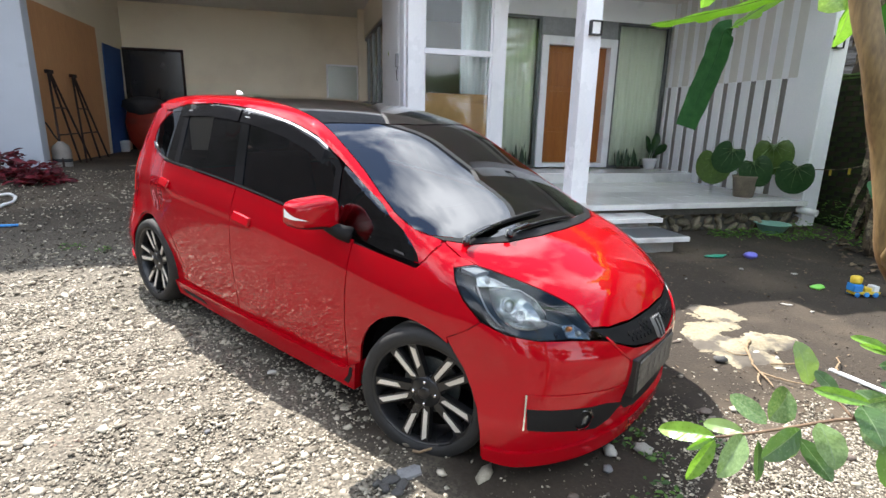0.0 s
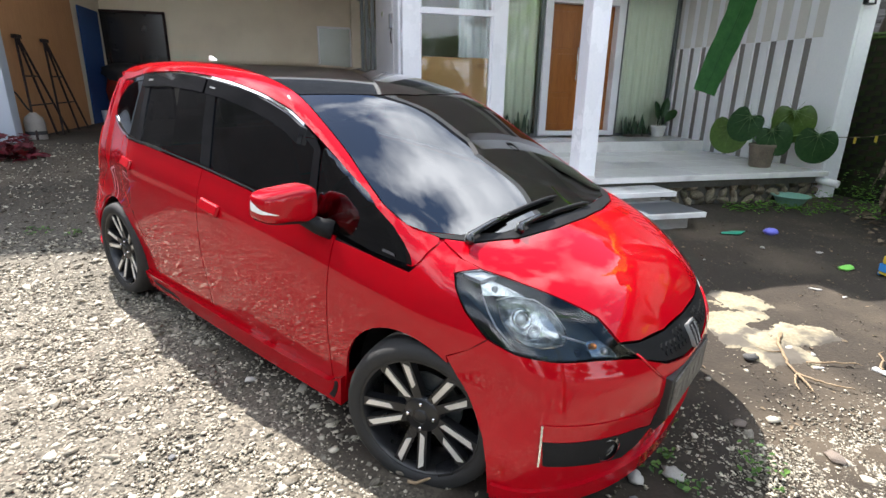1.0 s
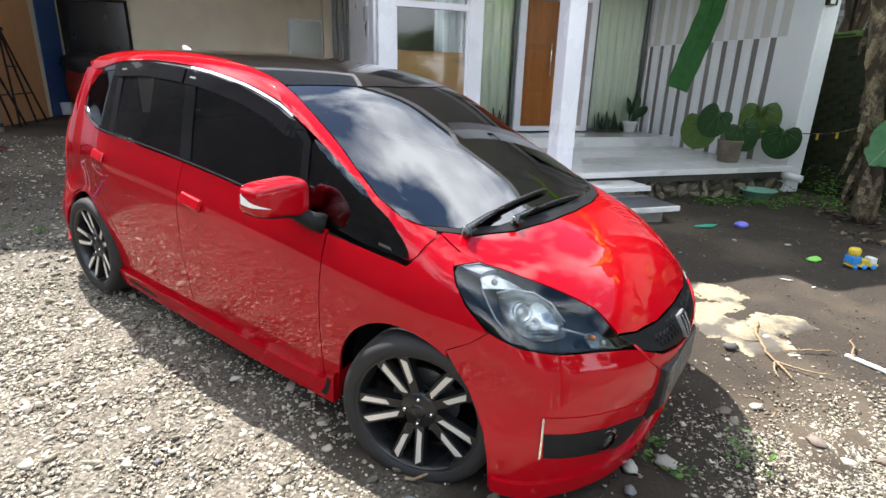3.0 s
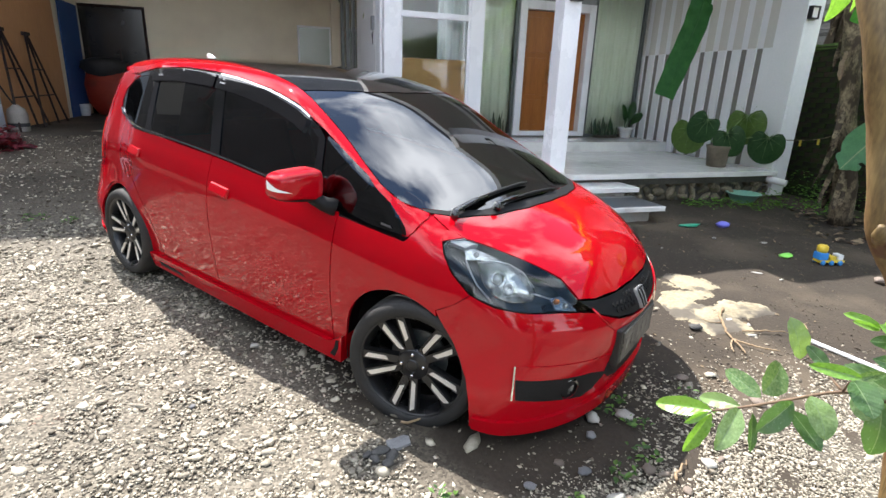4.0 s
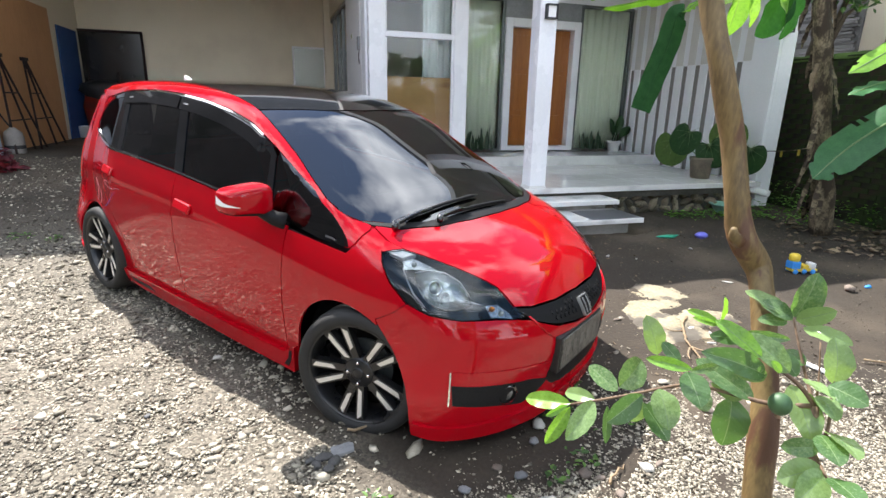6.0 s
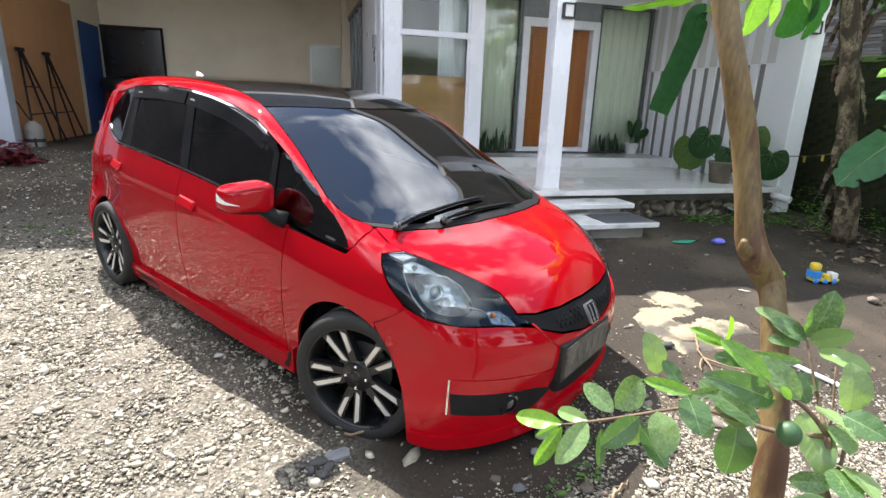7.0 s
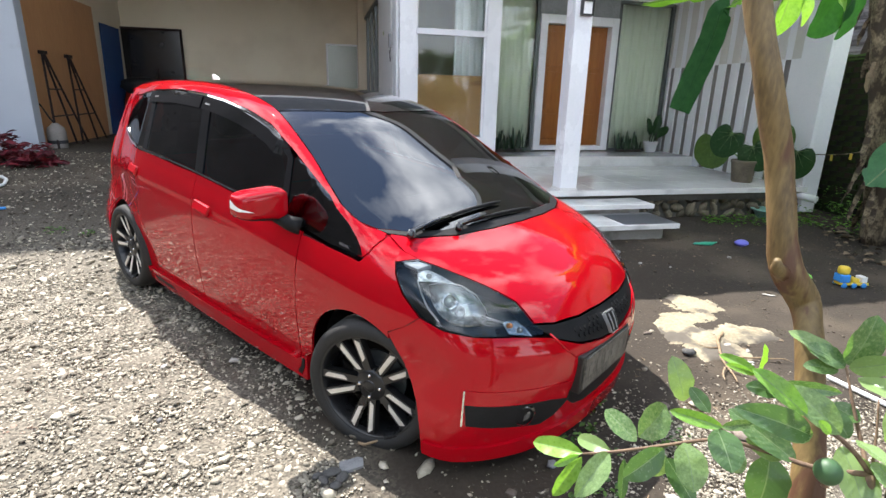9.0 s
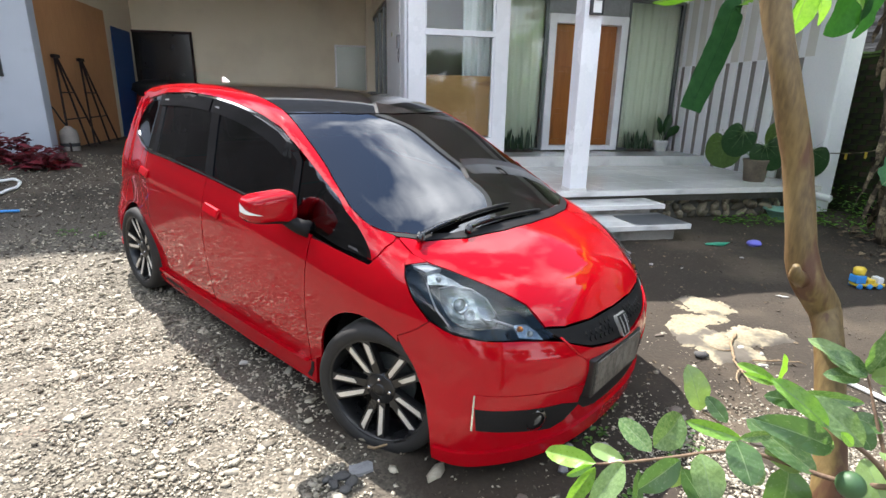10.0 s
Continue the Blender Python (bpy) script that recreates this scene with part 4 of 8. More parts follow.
M["anthurium_light"] = leaf_mat("anthurium_light", (0.035, 0.075, 0.012), (0.07, 0.13, 0.025), (0.3, 0.45), 0.25)
M["weed"] = leaf_mat("weed", (0.03, 0.075, 0.014), (0.085, 0.17, 0.03), (0.5, 0.65), 0.25, island=0.6)
M["coleus"] = leaf_mat("coleus", (0.06, 0.006, 0.012), (0.17, 0.015, 0.03), (0.45, 0.6), 0.2, island=0.6)
M["sansevieria"] = leaf_mat("sansevieria", (0.012, 0.04, 0.018), (0.035, 0.075, 0.03), (0.35, 0.5), 0.1)
M["guava_bark"] = surf("guava_bark", (0.080, 0.049, 0.017), (0.20, 0.135, 0.050), 14.0, 140, (0.45, 0.7), bump=0.6, spread=(0.36, 0.64), c3=(0.085, 0.036, 0.017), c3_scale=11.0, c3_range=(0.56, 0.60), stretch=(1, 1, 0.22))
M["banana_stem"] = surf("banana_stem", (0.05, 0.036, 0.022), (0.27, 0.22, 0.14), 13.0, 70, (0.75, 0.95), bump=1.0, dist=0.012, spread=(0.40, 0.62), c3=(0.045, 0.032, 0.02), c3_scale=9, c3_range=(0.48, 0.56), stretch=(1, 1, 0.55))
M["dry_leaf"] = surf("dry_leaf", (0.22, 0.15, 0.085), (0.40, 0.31, 0.20), 6.0, 60, (0.8, 0.95), bump=0.4, island=0.5)
M["leaf_litter"] = surf("leaf_litter", (0.07, 0.05, 0.03), (0.20, 0.15, 0.095), 6.0, 60, (0.8, 0.95), bump=0.4, island=0.6)
M["twig"] = surf("twig", (0.10, 0.06, 0.04), (0.20, 0.13, 0.08), 20.0, 80, (0.7, 0.9), bump=0.3)
M["terracotta"] = surf("terracotta", (0.09, 0.075, 0.055), (0.18, 0.15, 0.11), 6.0, 60, (0.8, 0.95), bump=0.3)
M["guava_fruit"] = surf("guava_fruit", (0.028, 0.075, 0.028), (0.05, 0.115, 0.04), 12.0, 80, (0.45, 0.6), bump=0.15)


def leaf_mesh(name, outline, length, width, fold, curl, material, wave=0.0, rows=12, rib=None):
    """A leaf blade along +x from its base, face up: outline gives the half width along it."""
    verts, faces = [], []
    cols = (-1.0, -0.6, -0.2, -0.035, 0.035, 0.2, 0.6, 1.0)
    for r in range(rows + 1):
        t = r / rows
        hw = width * 0.5 * float(np.interp(t, [o[0] for o in outline], [o[1] for o in outline]))
        for c in cols:
            w = wave * math.sin(t * 17 + (2 if c > 0 else 0)) * abs(c)
            verts.append((length * t * (1 - 0.10 * curl * t), hw * c, fold * hw * abs(c) - curl * length * t * t * 0.4 + w))
    n = len(cols)
    for r in range(rows):
        for c in range(n - 1):
            faces.append((r * n + c, r * n + c + 1, (r + 1) * n + c + 1, (r + 1) * n + c))
    me = bpy.data.meshes.new(name)
    me.from_pydata(verts, [], faces)
    me.polygons.foreach_set("use_smooth", [True] * len(me.polygons))
    me.materials.append(material)
    if rib:
        me.materials.append(rib)
        me.polygons.foreach_set("material_index", [int(k % (n - 1) == 3) for k in range(len(faces))])
    return me


OVAL = ((0, 0.04), (0.06, 0.35), (0.2, 0.78), (0.42, 1.0), (0.65, 0.95), (0.83, 0.72), (0.94, 0.42), (1, 0.06))
BLADE = ((0, 0.25), (0.08, 0.7), (0.25, 1.0), (0.7, 1.0), (0.88, 0.75), (1, 0.1))
SWORD = ((0, 0.55), (0.3, 0.9), (0.6, 1.0), (0.85, 0.6), (1, 0.02))

guava_meshes = [leaf_mesh("leaf", OVAL, 1.0, 0.60 + 0.05 * k, 0.18, 0.15 + 0.22 * k, M["guava_leaf"], 0.014, 14, M["leaf_vein"]) for k in range(4)]
guava_young = [leaf_mesh("leaf", OVAL, 1.0, 0.42 + 0.06 * k, 0.35, 0.2 + 0.2 * k, M["guava_young"], 0.014, 14, M["leaf_vein"]) for k in range(2)]


def aim(base, way, up, scale):
    """A pose with x along way and z near up."""
    x = Vector(way).normalized()
    y = Vector(up).cross(x)
    if y.length < 1e-3:
        y = Vector((0, 1, 0)).cross(x)
    y.normalize()
    z = x.cross(y)
    return Matrix.Translation(base) @ Matrix((x, y, z)).transposed().to_4x4() @ Matrix.Scale(scale, 4)


def put_leaf(me, parent, base, way, up, scale, name="leaf"):
    ob = new(name, me)
    ob.parent = parent
    ob.matrix_local = aim(base, way, up, scale)
    return ob


def build_guava():
    tree = thing("guava_tree", (0, 0, 0), 0, "slender guava tree with peeling tan bark and broad leaves", "tree")
    path = curve_points([(1.075, 0.46, -0.06), (1.085, 0.49, 0.25), (1.11, 0.55, 0.55), (1.142, 0.598, 0.743), (1.160, 0.627, 0.815), (1.180, 0.670, 0.92), (1.198, 0.712, 1.01), (1.205, 0.742, 1.055), (1.168, 0.747, 1.10), (1.152, 0.758, 1.145),
                         (1.142, 0.768, 1.21), (1.134, 0.791, 1.312), (1.104, 0.801, 1.413), (1.082, 0.819, 1.51), (1.074, 0.853, 1.61), (1.05, 0.90, 1.85), (1.02, 0.95, 2.2), (1.05, 1.0, 2.6)], 80)
    rad = np.interp(path[:, 2], (0.0, 0.74, 0.95, 1.02, 1.055, 1.12, 1.22, 1.6, 2.6), (0.033, 0.0280, 0.0245, 0.0255, 0.0300, 0.0270, 0.0245, 0.0245, 0.014))
    bm = tube(path, list(rad), 24)
    for v in bm.verts:
        n = noise.noise(v.co * 9) * 0.0030 + noise.noise(v.co * 26) * 0.0014
        c = Vector(path[int(np.argmin(np.linalg.norm(path - np.array(v.co), axis=1)))])
        v.co += (v.co - c).normalized() * n
    trunk = part("trunk", bm, M["guava_bark"], tree, "tan trunk with peeling bark", True)
    part("knot", tube([(1.150, 0.745, 1.11), (1.118, 0.735, 1.125), (1.108, 0.728, 1.145)], [0.020, 0.012, 0.006], 10), M["guava_bark"], trunk, "broken branch stub", True)
    rng = random.Random(12)

    def bough(points, r, n=22):
        cp = curve_points(points, n)
        part("branch", tube(cp, list(np.linspace(r, r * 0.45, n)), 8), M["twig"], tree, "", True)
        return cp

    def leaf(p, way, up, size, young=False):
        me = (guava_young if young else guava_meshes)[rng.randrange(2 if young else 4)]
        return put_leaf(me, tree, p, way, up, size)

    def spray(leaves):
        """Leaves from base to tip, with their breadth to length and whether they are young."""
        for base, tip, broad, young in leaves:
            way = Vector(tip) - Vector(base)
            up = Vector((-0.25 + rng.uniform(-0.25, 0.25), -0.85 + rng.uniform(-0.1, 0.1), 0.55 + rng.uniform(-0.2, 0.3)))
            me = guava_young[rng.randrange(2)] if young else guava_meshes[rng.randrange(4)]
            ob = new("leaf", me)
            ob.parent = tree
            ob.matrix_local = aim(base, way, up, way.length * 1.04) @ Matrix.Diagonal((1, min(broad, 0.95) * 0.82 / (0.45 if young else 0.67), 1, 1))

    # low stem and its boughs, reaching before the trunk
    part("limb", tube(curve_points([(1.22, 0.40, -0.05), (1.17, 0.42, 0.35), (1.10, 0.45, 0.70), (1.10, 0.47, 0.82), (1.111, 0.487, 0.862)], 16), list(np.linspace(0.012, 0.007, 16)), 10), M["twig"], tree, "thin side stem", True)
    bough([(1.111, 0.487, 0.862), (1.051, 0.527, 0.853), (1.019, 0.566, 0.852), (0.989, 0.587, 0.856), (0.932, 0.607, 0.867), (0.851, 0.636, 0.847), (0.769, 0.666, 0.824), (0.726, 0.694, 0.805)], 0.0048)
    bough([(0.932, 0.607, 0.867), (0.915, 0.59, 0.90), (0.883, 0.565, 0.925)], 0.0026, 10)
    bough([(0.932, 0.607, 0.867), (0.935, 0.65, 0.885), (0.920, 0.685, 0.893)], 0.0026, 10)
    bough([(1.111, 0.487, 0.862), (1.08, 0.513, 0.906), (1.026, 0.543, 0.945), (1.002, 0.572, 0.969), (0.975, 0.602, 0.994)], 0.0045)
    bough([(1.139, 0.503, 0.836), (1.161, 0.542, 0.871), (1.167, 0.574, 0.922), (1.18, 0.612, 0.978)], 0.0042)
    bough([(1.116, 0.488, 0.85), (1.135, 0.506, 0.9), (1.153, 0.531, 0.966)], 0.0028, 10)
    bough([(1.10, 0.47, 0.82), (1.117, 0.459, 0.823), (1.148, 0.488, 0.902), (1.164, 0.497, 0.945)], 0.004, 14)
    bough([(1.10, 0.46, 0.78), (1.055, 0.417, 0.795), (1.054, 0.399, 0.78)], 0.004, 10)
    spray([((0.726, 0.695, 0.806), (0.662, 0.770, 0.786), 0.46, 1), ((0.765, 0.669, 0.824), (0.722, 0.735, 0.819), 0.38, 0), ((0.723, 0.692, 0.801), (0.673, 0.688, 0.726), 0.41, 1), ((0.720, 0.696, 0.803), (0.677, 0.703, 0.780), 0.37, 1),
           ((0.762, 0.669, 0.821), (0.684, 0.619, 0.788), 0.48, 0), ((0.821, 0.676, 0.830), (0.791, 0.735, 0.862), 0.70, 0), ((0.826, 0.678, 0.837), (0.898, 0.685, 0.887), 0.70, 0), ((0.841, 0.628, 0.847), (0.768, 0.619, 0.802), 0.65, 0),
           ((0.787, 0.659, 0.812), (0.778, 0.636, 0.744), 0.35, 0), ((0.875, 0.623, 0.857), (0.860, 0.557, 0.822), 0.78, 0), ((0.857, 0.638, 0.819), (0.876, 0.579, 0.772), 0.70, 0), ((0.866, 0.658, 0.814), (0.842, 0.644, 0.773), 0.90, 0)])
    spray([((0.883, 0.569, 0.922), (0.871, 0.510, 0.895), 0.90, 0), ((0.925, 0.587, 0.874), (0.934, 0.552, 0.842), 0.90, 0), ((0.878, 0.553, 0.936), (0.817, 0.599, 0.944), 0.38, 1), ((0.901, 0.579, 0.915), (0.939, 0.553, 0.935), 0.44, 0),
           ((0.918, 0.687, 0.894), (0.899, 0.695, 0.976), 0.65, 0), ((0.942, 0.648, 0.892), (0.925, 0.684, 0.923), 0.71, 0), ((1.036, 0.597, 0.828), (1.001, 0.548, 0.751), 0.84, 0), ((1.034, 0.547, 0.851), (0.971, 0.631, 0.909), 0.48, 0), ((1.027, 0.566, 0.842), (0.979, 0.593, 0.870), 0.58, 0)])
    spray([((0.975, 0.602, 0.994), (0.934, 0.640, 1.014), 0.35, 1), ((0.973, 0.602, 0.990), (0.932, 0.621, 1.004), 0.36, 1), ((0.975, 0.602, 0.994), (0.957, 0.577, 1.055), 0.28, 1), ((1.004, 0.570, 0.970), (0.956, 0.596, 0.977), 0.58, 0),
           ((1.019, 0.537, 0.948), (0.958, 0.584, 1.013), 0.40, 1), ((1.072, 0.518, 0.921), (1.008, 0.547, 0.994), 0.53, 0), ((1.124, 0.568, 0.958), (1.030, 0.604, 0.965), 0.29, 0), ((1.029, 0.533, 0.914), (0.906, 0.511, 0.987), 0.35, 0),
           ((1.047, 0.542, 0.909), (0.985, 0.537, 0.917), 0.52, 0), ((1.092, 0.518, 0.909), (1.074, 0.540, 0.952), 0.70, 0), ((1.048, 0.516, 0.925), (1.029, 0.522, 0.947), 0.70, 1)])
    spray([((1.179, 0.612, 0.976), (1.125, 0.677, 1.032), 0.38, 0), ((1.179, 0.612, 0.976), (1.134, 0.642, 1.016), 0.61, 0), ((1.182, 0.612, 0.981), (1.201, 0.581, 1.074), 0.73, 0), ((1.183, 0.608, 0.976), (1.200, 0.549, 1.014), 0.65, 0),
           ((1.172, 0.617, 0.968), (1.123, 0.636, 0.980), 0.58, 0), ((1.180, 0.588, 0.968), (1.180, 0.496, 0.978), 0.55, 0), ((1.168, 0.558, 0.903), (1.146, 0.598, 0.920), 0.80, 0)])
    spray([((1.148, 0.488, 0.902), (1.154, 0.485, 0.987), 0.78, 0), ((1.120, 0.525, 0.896), (1.104, 0.453, 0.903), 0.53, 0), ((1.119, 0.477, 0.909), (1.130, 0.416, 0.911), 0.86, 0), ((1.104, 0.534, 0.880), (1.073, 0.440, 0.840), 0.62, 0),
           ((1.128, 0.495, 0.876), (1.110, 0.442, 0.876), 0.80, 0), ((1.065, 0.431, 0.821), (1.014, 0.458, 0.813), 0.61, 0), ((1.055, 0.417, 0.795), (0.978, 0.427, 0.778), 0.81, 0), ((1.117, 0.459, 0.823), (1.104, 0.390, 0.845), 0.84, 0),
           ((1.086, 0.450, 0.830), (1.064, 0.392, 0.826), 0.96, 0), ((1.056, 0.407, 0.788), (0.981, 0.386, 0.768), 0.80, 0), ((1.058, 0.399, 0.785), (1.036, 0.335, 0.801), 0.90, 0)])
    # crown above, whose lowest leaves hang into view
    crown = ([(1.03, 0.94, 2.1), (1.15, 1.05, 2.15), (1.30, 1.12, 2.02), (1.40, 1.18, 1.92)], [(1.03, 0.94, 2.05), (1.2, 0.95, 2.2), (1.45, 0.95, 2.2), (1.7, 0.95, 2.08)], [(1.03, 0.95, 2.2), (0.7, 1.0, 2.4), (0.4, 1.2, 2.5)],
             [(1.04, 0.97, 2.4), (1.4, 0.95, 2.7), (1.75, 1.0, 2.8)], [(1.03, 0.95, 2.2), (0.75, 0.65, 2.5), (0.4, 0.4, 2.7)], [(1.05, 0.99, 2.5), (1.2, 0.6, 2.8), (1.4, 0.2, 2.9)])
    for pts in crown:
        cp = bough(pts, 0.009, 20)
        for k in range(3, 20):
            for _ in range(2):
                way = Vector((rng.uniform(-1, 1), rng.uniform(-1, 1), rng.uniform(-0.9, 0.3)))
                leaf(tuple(cp[k]), way, (rng.uniform(-0.4, 0.4), rng.uniform(-0.4, 0.4), 1), rng.uniform(0.09, 0.13), rng.random() < 0.25)
    # twig whose leaves hang before the terrace
    bough([(1.03, 0.94, 2.1), (1.2, 1.1, 2.15), (1.42, 1.26, 1.98), (1.62, 1.32, 1.80)], 0.007, 20)
    for p, way, up, size, young in (((1.60, 1.30, 1.795), (-0.05, 0.0, -1.0), (0.1, -1, 0.1), 0.19, True), ((1.64, 1.31, 1.79), (0.25, 0.0, -1.0), (0.2, -1, 0.2), 0.15, True), ((1.70, 1.31, 1.80), (0.6, 0.0, -0.5), (0.2, -1, 0.3), 0.16, True),
                                    ((1.60, 1.30, 1.80), (-0.7, 0.0, -0.6), (0, -1, 0.4), 0.13, False), ((1.72, 1.32, 1.80), (0.8, 0.1, -0.3), (0, -0.8, 0.6), 0.14, True), ((1.10, 1.28, 1.79), (-0.3, 0.0, -1.0), (0, -1, 0.2), 0.12, True), ((1.14, 1.28, 1.80), (0.3, 0.0, -0.6), (0, -0.8, 0.5), 0.11, True)):
        leaf(p, way, up, size, young)
    bough([(1.15, 1.05, 2.14), (1.13, 1.2, 1.95), (1.11, 1.28, 1.79)], 0.004, 10)
    # Guava leaves in shade, darkened by borrowing the dark banana green.
    dark = leaf_mesh("leaf", OVAL, 1.0, 0.66, 0.15, 0.25, M["banana_leaf"], 0.02, 14)
    put_leaf(dark, tree, (1.88, 1.36, 1.80), (-0.55, 0.0, -0.85), (0.3, -1, 0.1), 0.21)
    put_leaf(dark, tree, (1.93, 1.38, 1.82), (-0.15, 0.0, -1.0), (0.5, -1, 0.2), 0.20)
    p = (1.028, 0.491, 0.878)
    bm = bmesh.new()
    bmesh.ops.create_uvsphere(bm, u_segments=24, v_segments=16, radius=0.0195)
    for v in bm.verts:
        v.co = Vector(p) + Vector((v.co.x, v.co.y, v.co.z * 1.08))
    fr = part("guava_fruit", bm, M["guava_fruit"], tree, "small unripe green guava", True)
    part("calyx", lathe([(0.003, -0.029), (0.006, -0.026), (0.005, -0.020)], 10, m=Matrix.Translation(p)), M["twig"], fr)
    part("stalk", tube([(1.028, 0.491, 0.898), (1.04, 0.51, 0.88), (1.051, 0.527, 0.855)], 0.002, 6), M["twig"], fr)


build_guava()


def banana_leaf(parent, pts, width, material, split=0.0, seed=1, tilt=(0, 0, 1), name="leaf", square=False):
    """A broad leaf whose rib runs through pts; the halves hang from it."""
    rng = random.Random(seed)
    n = 44
    cp = curve_points(pts, n)
    verts, faces = [], []
    for k in range(n):
        t = k / (n - 1)
        d = Vector(cp[min(k + 1, n - 1)] - cp[max(k - 1, 0)]).normalized()
        side = d.cross(Vector(tilt))
        side.normalize()
        up = side.cross(d)
        hw = width * 0.5 * float(np.interp(t, (0, 0.06, 0.2, 0.75, 0.92, 1), (0.1, 0.65, 1.0, 0.95, 0.6, 0.08)))
        if square:
            hw = width * 0.5 * float(np.interp(t, (0, 0.1, 0.4, 0.8, 1), (0.75, 0.85, 1.0, 0.98, 0.86)))
        if rng.random() < split:
            hw *= rng.uniform(0.75, 0.95)
        for c in (-1, -0.66, -0.33, 0, 0.33, 0.66, 1):
            drop = 0.16 * abs(c) ** 1.6 * hw + 0.012 * math.sin(k * 0.9 + 3 * c) * abs(c)
            verts.append(tuple(Vector(cp[k]) + side * (hw * c) - up * drop))
    for k in range(n - 1):
        for c in range(6):
            if abs(c - 2.5) > 2 and rng.random() < split * 0.35:
                continue
            a = 7 * k + c
            faces.append((a, a + 1, a + 8, a + 7))
    ob = pydata(name, verts, faces, material, parent, smooth=True)
    part("midrib", tube(cp, list(np.linspace(0.016, 0.004, n)), 8), material if square else M["leaf_vein"], ob, "" if square else "pale green midrib", True)
    return ob


def build_banana(name_loc, height, radius, leaves, label, seed, lean=0.0, dry=()):
    x, y = name_loc
    pl = thing("banana_plant", (x, y, 0.05), 0, label, "banana plant", "banana plants")
    n = 26
    pts = [(0.02 * math.sin(k * 0.5) - lean * height * k / (n - 1), 0.015 * math.cos(k * 0.4), height * k / (n - 1)) for k in range(n)]
    bm = tube(pts, [radius * (1.25 - 0.55 * k / (n - 1)) for k in range(n)], 22)
    for v in bm.verts:
        c = Vector((-lean * v.co.z, 0, v.co.z))
        v.co += (v.co - c).normalized() * (noise.noise(Vector((v.co.x * 9, v.co.y * 9, v.co.z * 2.2)) + Vector((seed, 0, 0))) * 0.028)
    part("stem", bm, M["banana_stem"], pl, "layered dry stem", True)
    rng = random.Random(seed)
    for k in range(18):
        a, z = rng.uniform(0, 6.28), rng.uniform(0.45, height)
        r = radius * 1.05
        me = leaf_mesh("sheath", BLADE, rng.uniform(0.25, 0.5), 0.055, 0.3, 0.2, M["banana_stem"], 0.006)
        put_leaf(me, pl, (r * math.cos(a) - lean * z, r * math.sin(a), z), (0.4 * math.cos(a), 0.4 * math.sin(a), -1), (math.cos(a), math.sin(a), 0.3), 1.0, "dry_sheath")
    for pts, w, mat, split, tilt in leaves:
        local = [(px - x, py - y, pz - 0.05) for px, py, pz in pts]
        banana_leaf(pl, local, w, M[mat], split, seed + len(local) + int(w * 100), tilt, square=split == 0.0)
    for z, a, s in dry:
        me = leaf_mesh("dry_leaf", SWORD, s, s * 0.22, 0.9, 0.4, M["leaf_litter"], 0.02)
        put_leaf(me, pl, (-lean * z + 0.09 * math.cos(a), 0.09 * math.sin(a), z), (0.5 * math.cos(a), 0.5 * math.sin(a), -1), (math.cos(a), math.sin(a), 0.4), 1.0, "dry_leaf")
    return pl


hanging_leaves = [
    # The hanging blade's shade and the next blades' sunlight come from their materials.
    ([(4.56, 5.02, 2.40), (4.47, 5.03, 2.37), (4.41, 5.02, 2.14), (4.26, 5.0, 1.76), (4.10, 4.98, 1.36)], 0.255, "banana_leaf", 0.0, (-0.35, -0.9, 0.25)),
    ([(5.29, 4.10, 2.78), (5.2, 4.4, 3.0), (5.0, 4.75, 2.80), (4.72, 4.93, 2.56), (4.52, 5.02, 2.40)], 0.26, "banana_sunlit", 0.2, (0, -0.3, 1)),
    ([(5.29, 4.10, 2.78), (5.15, 4.3, 2.95), (4.77, 4.6, 2.72), (4.1, 4.72, 2.50), (3.39, 4.80, 2.33)], 0.40, "banana_sunlit", 0.2, (0, 0.2, 1)),
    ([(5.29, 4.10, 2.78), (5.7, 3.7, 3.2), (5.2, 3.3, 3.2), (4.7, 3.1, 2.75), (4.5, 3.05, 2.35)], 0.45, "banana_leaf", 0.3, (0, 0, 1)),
]
upper_leaves = [
    ([(5.29, 4.10, 2.78), (6.3, 4.0, 3.4), (6.6, 3.7, 3.7), (6.9, 3.2, 3.6)], 0.5, "banana_sunlit", 0.3, (0, 0, 1)),
    ([(5.29, 4.10, 2.78), (6.0, 4.6, 3.5), (6.0, 5.2, 3.7), (6.0, 5.7, 3.2)], 0.4, "banana_leaf", 0.3, (0, 0, 1)),
    ([(5.29, 4.10, 2.78), (5.95, 3.9, 3.5), (5.8, 3.6, 4.2)], 0.4, "banana_sunlit", 0.2, (0, -1, 0.3)),
]
build_banana((6.07, 4.10), 2.75, 0.088, hanging_leaves + upper_leaves, "banana plant with a dry layered stem and arching leaves", 21, 0.285, ((1.80, 3.5, 0.30), (2.25, 0.4, 0.28)))
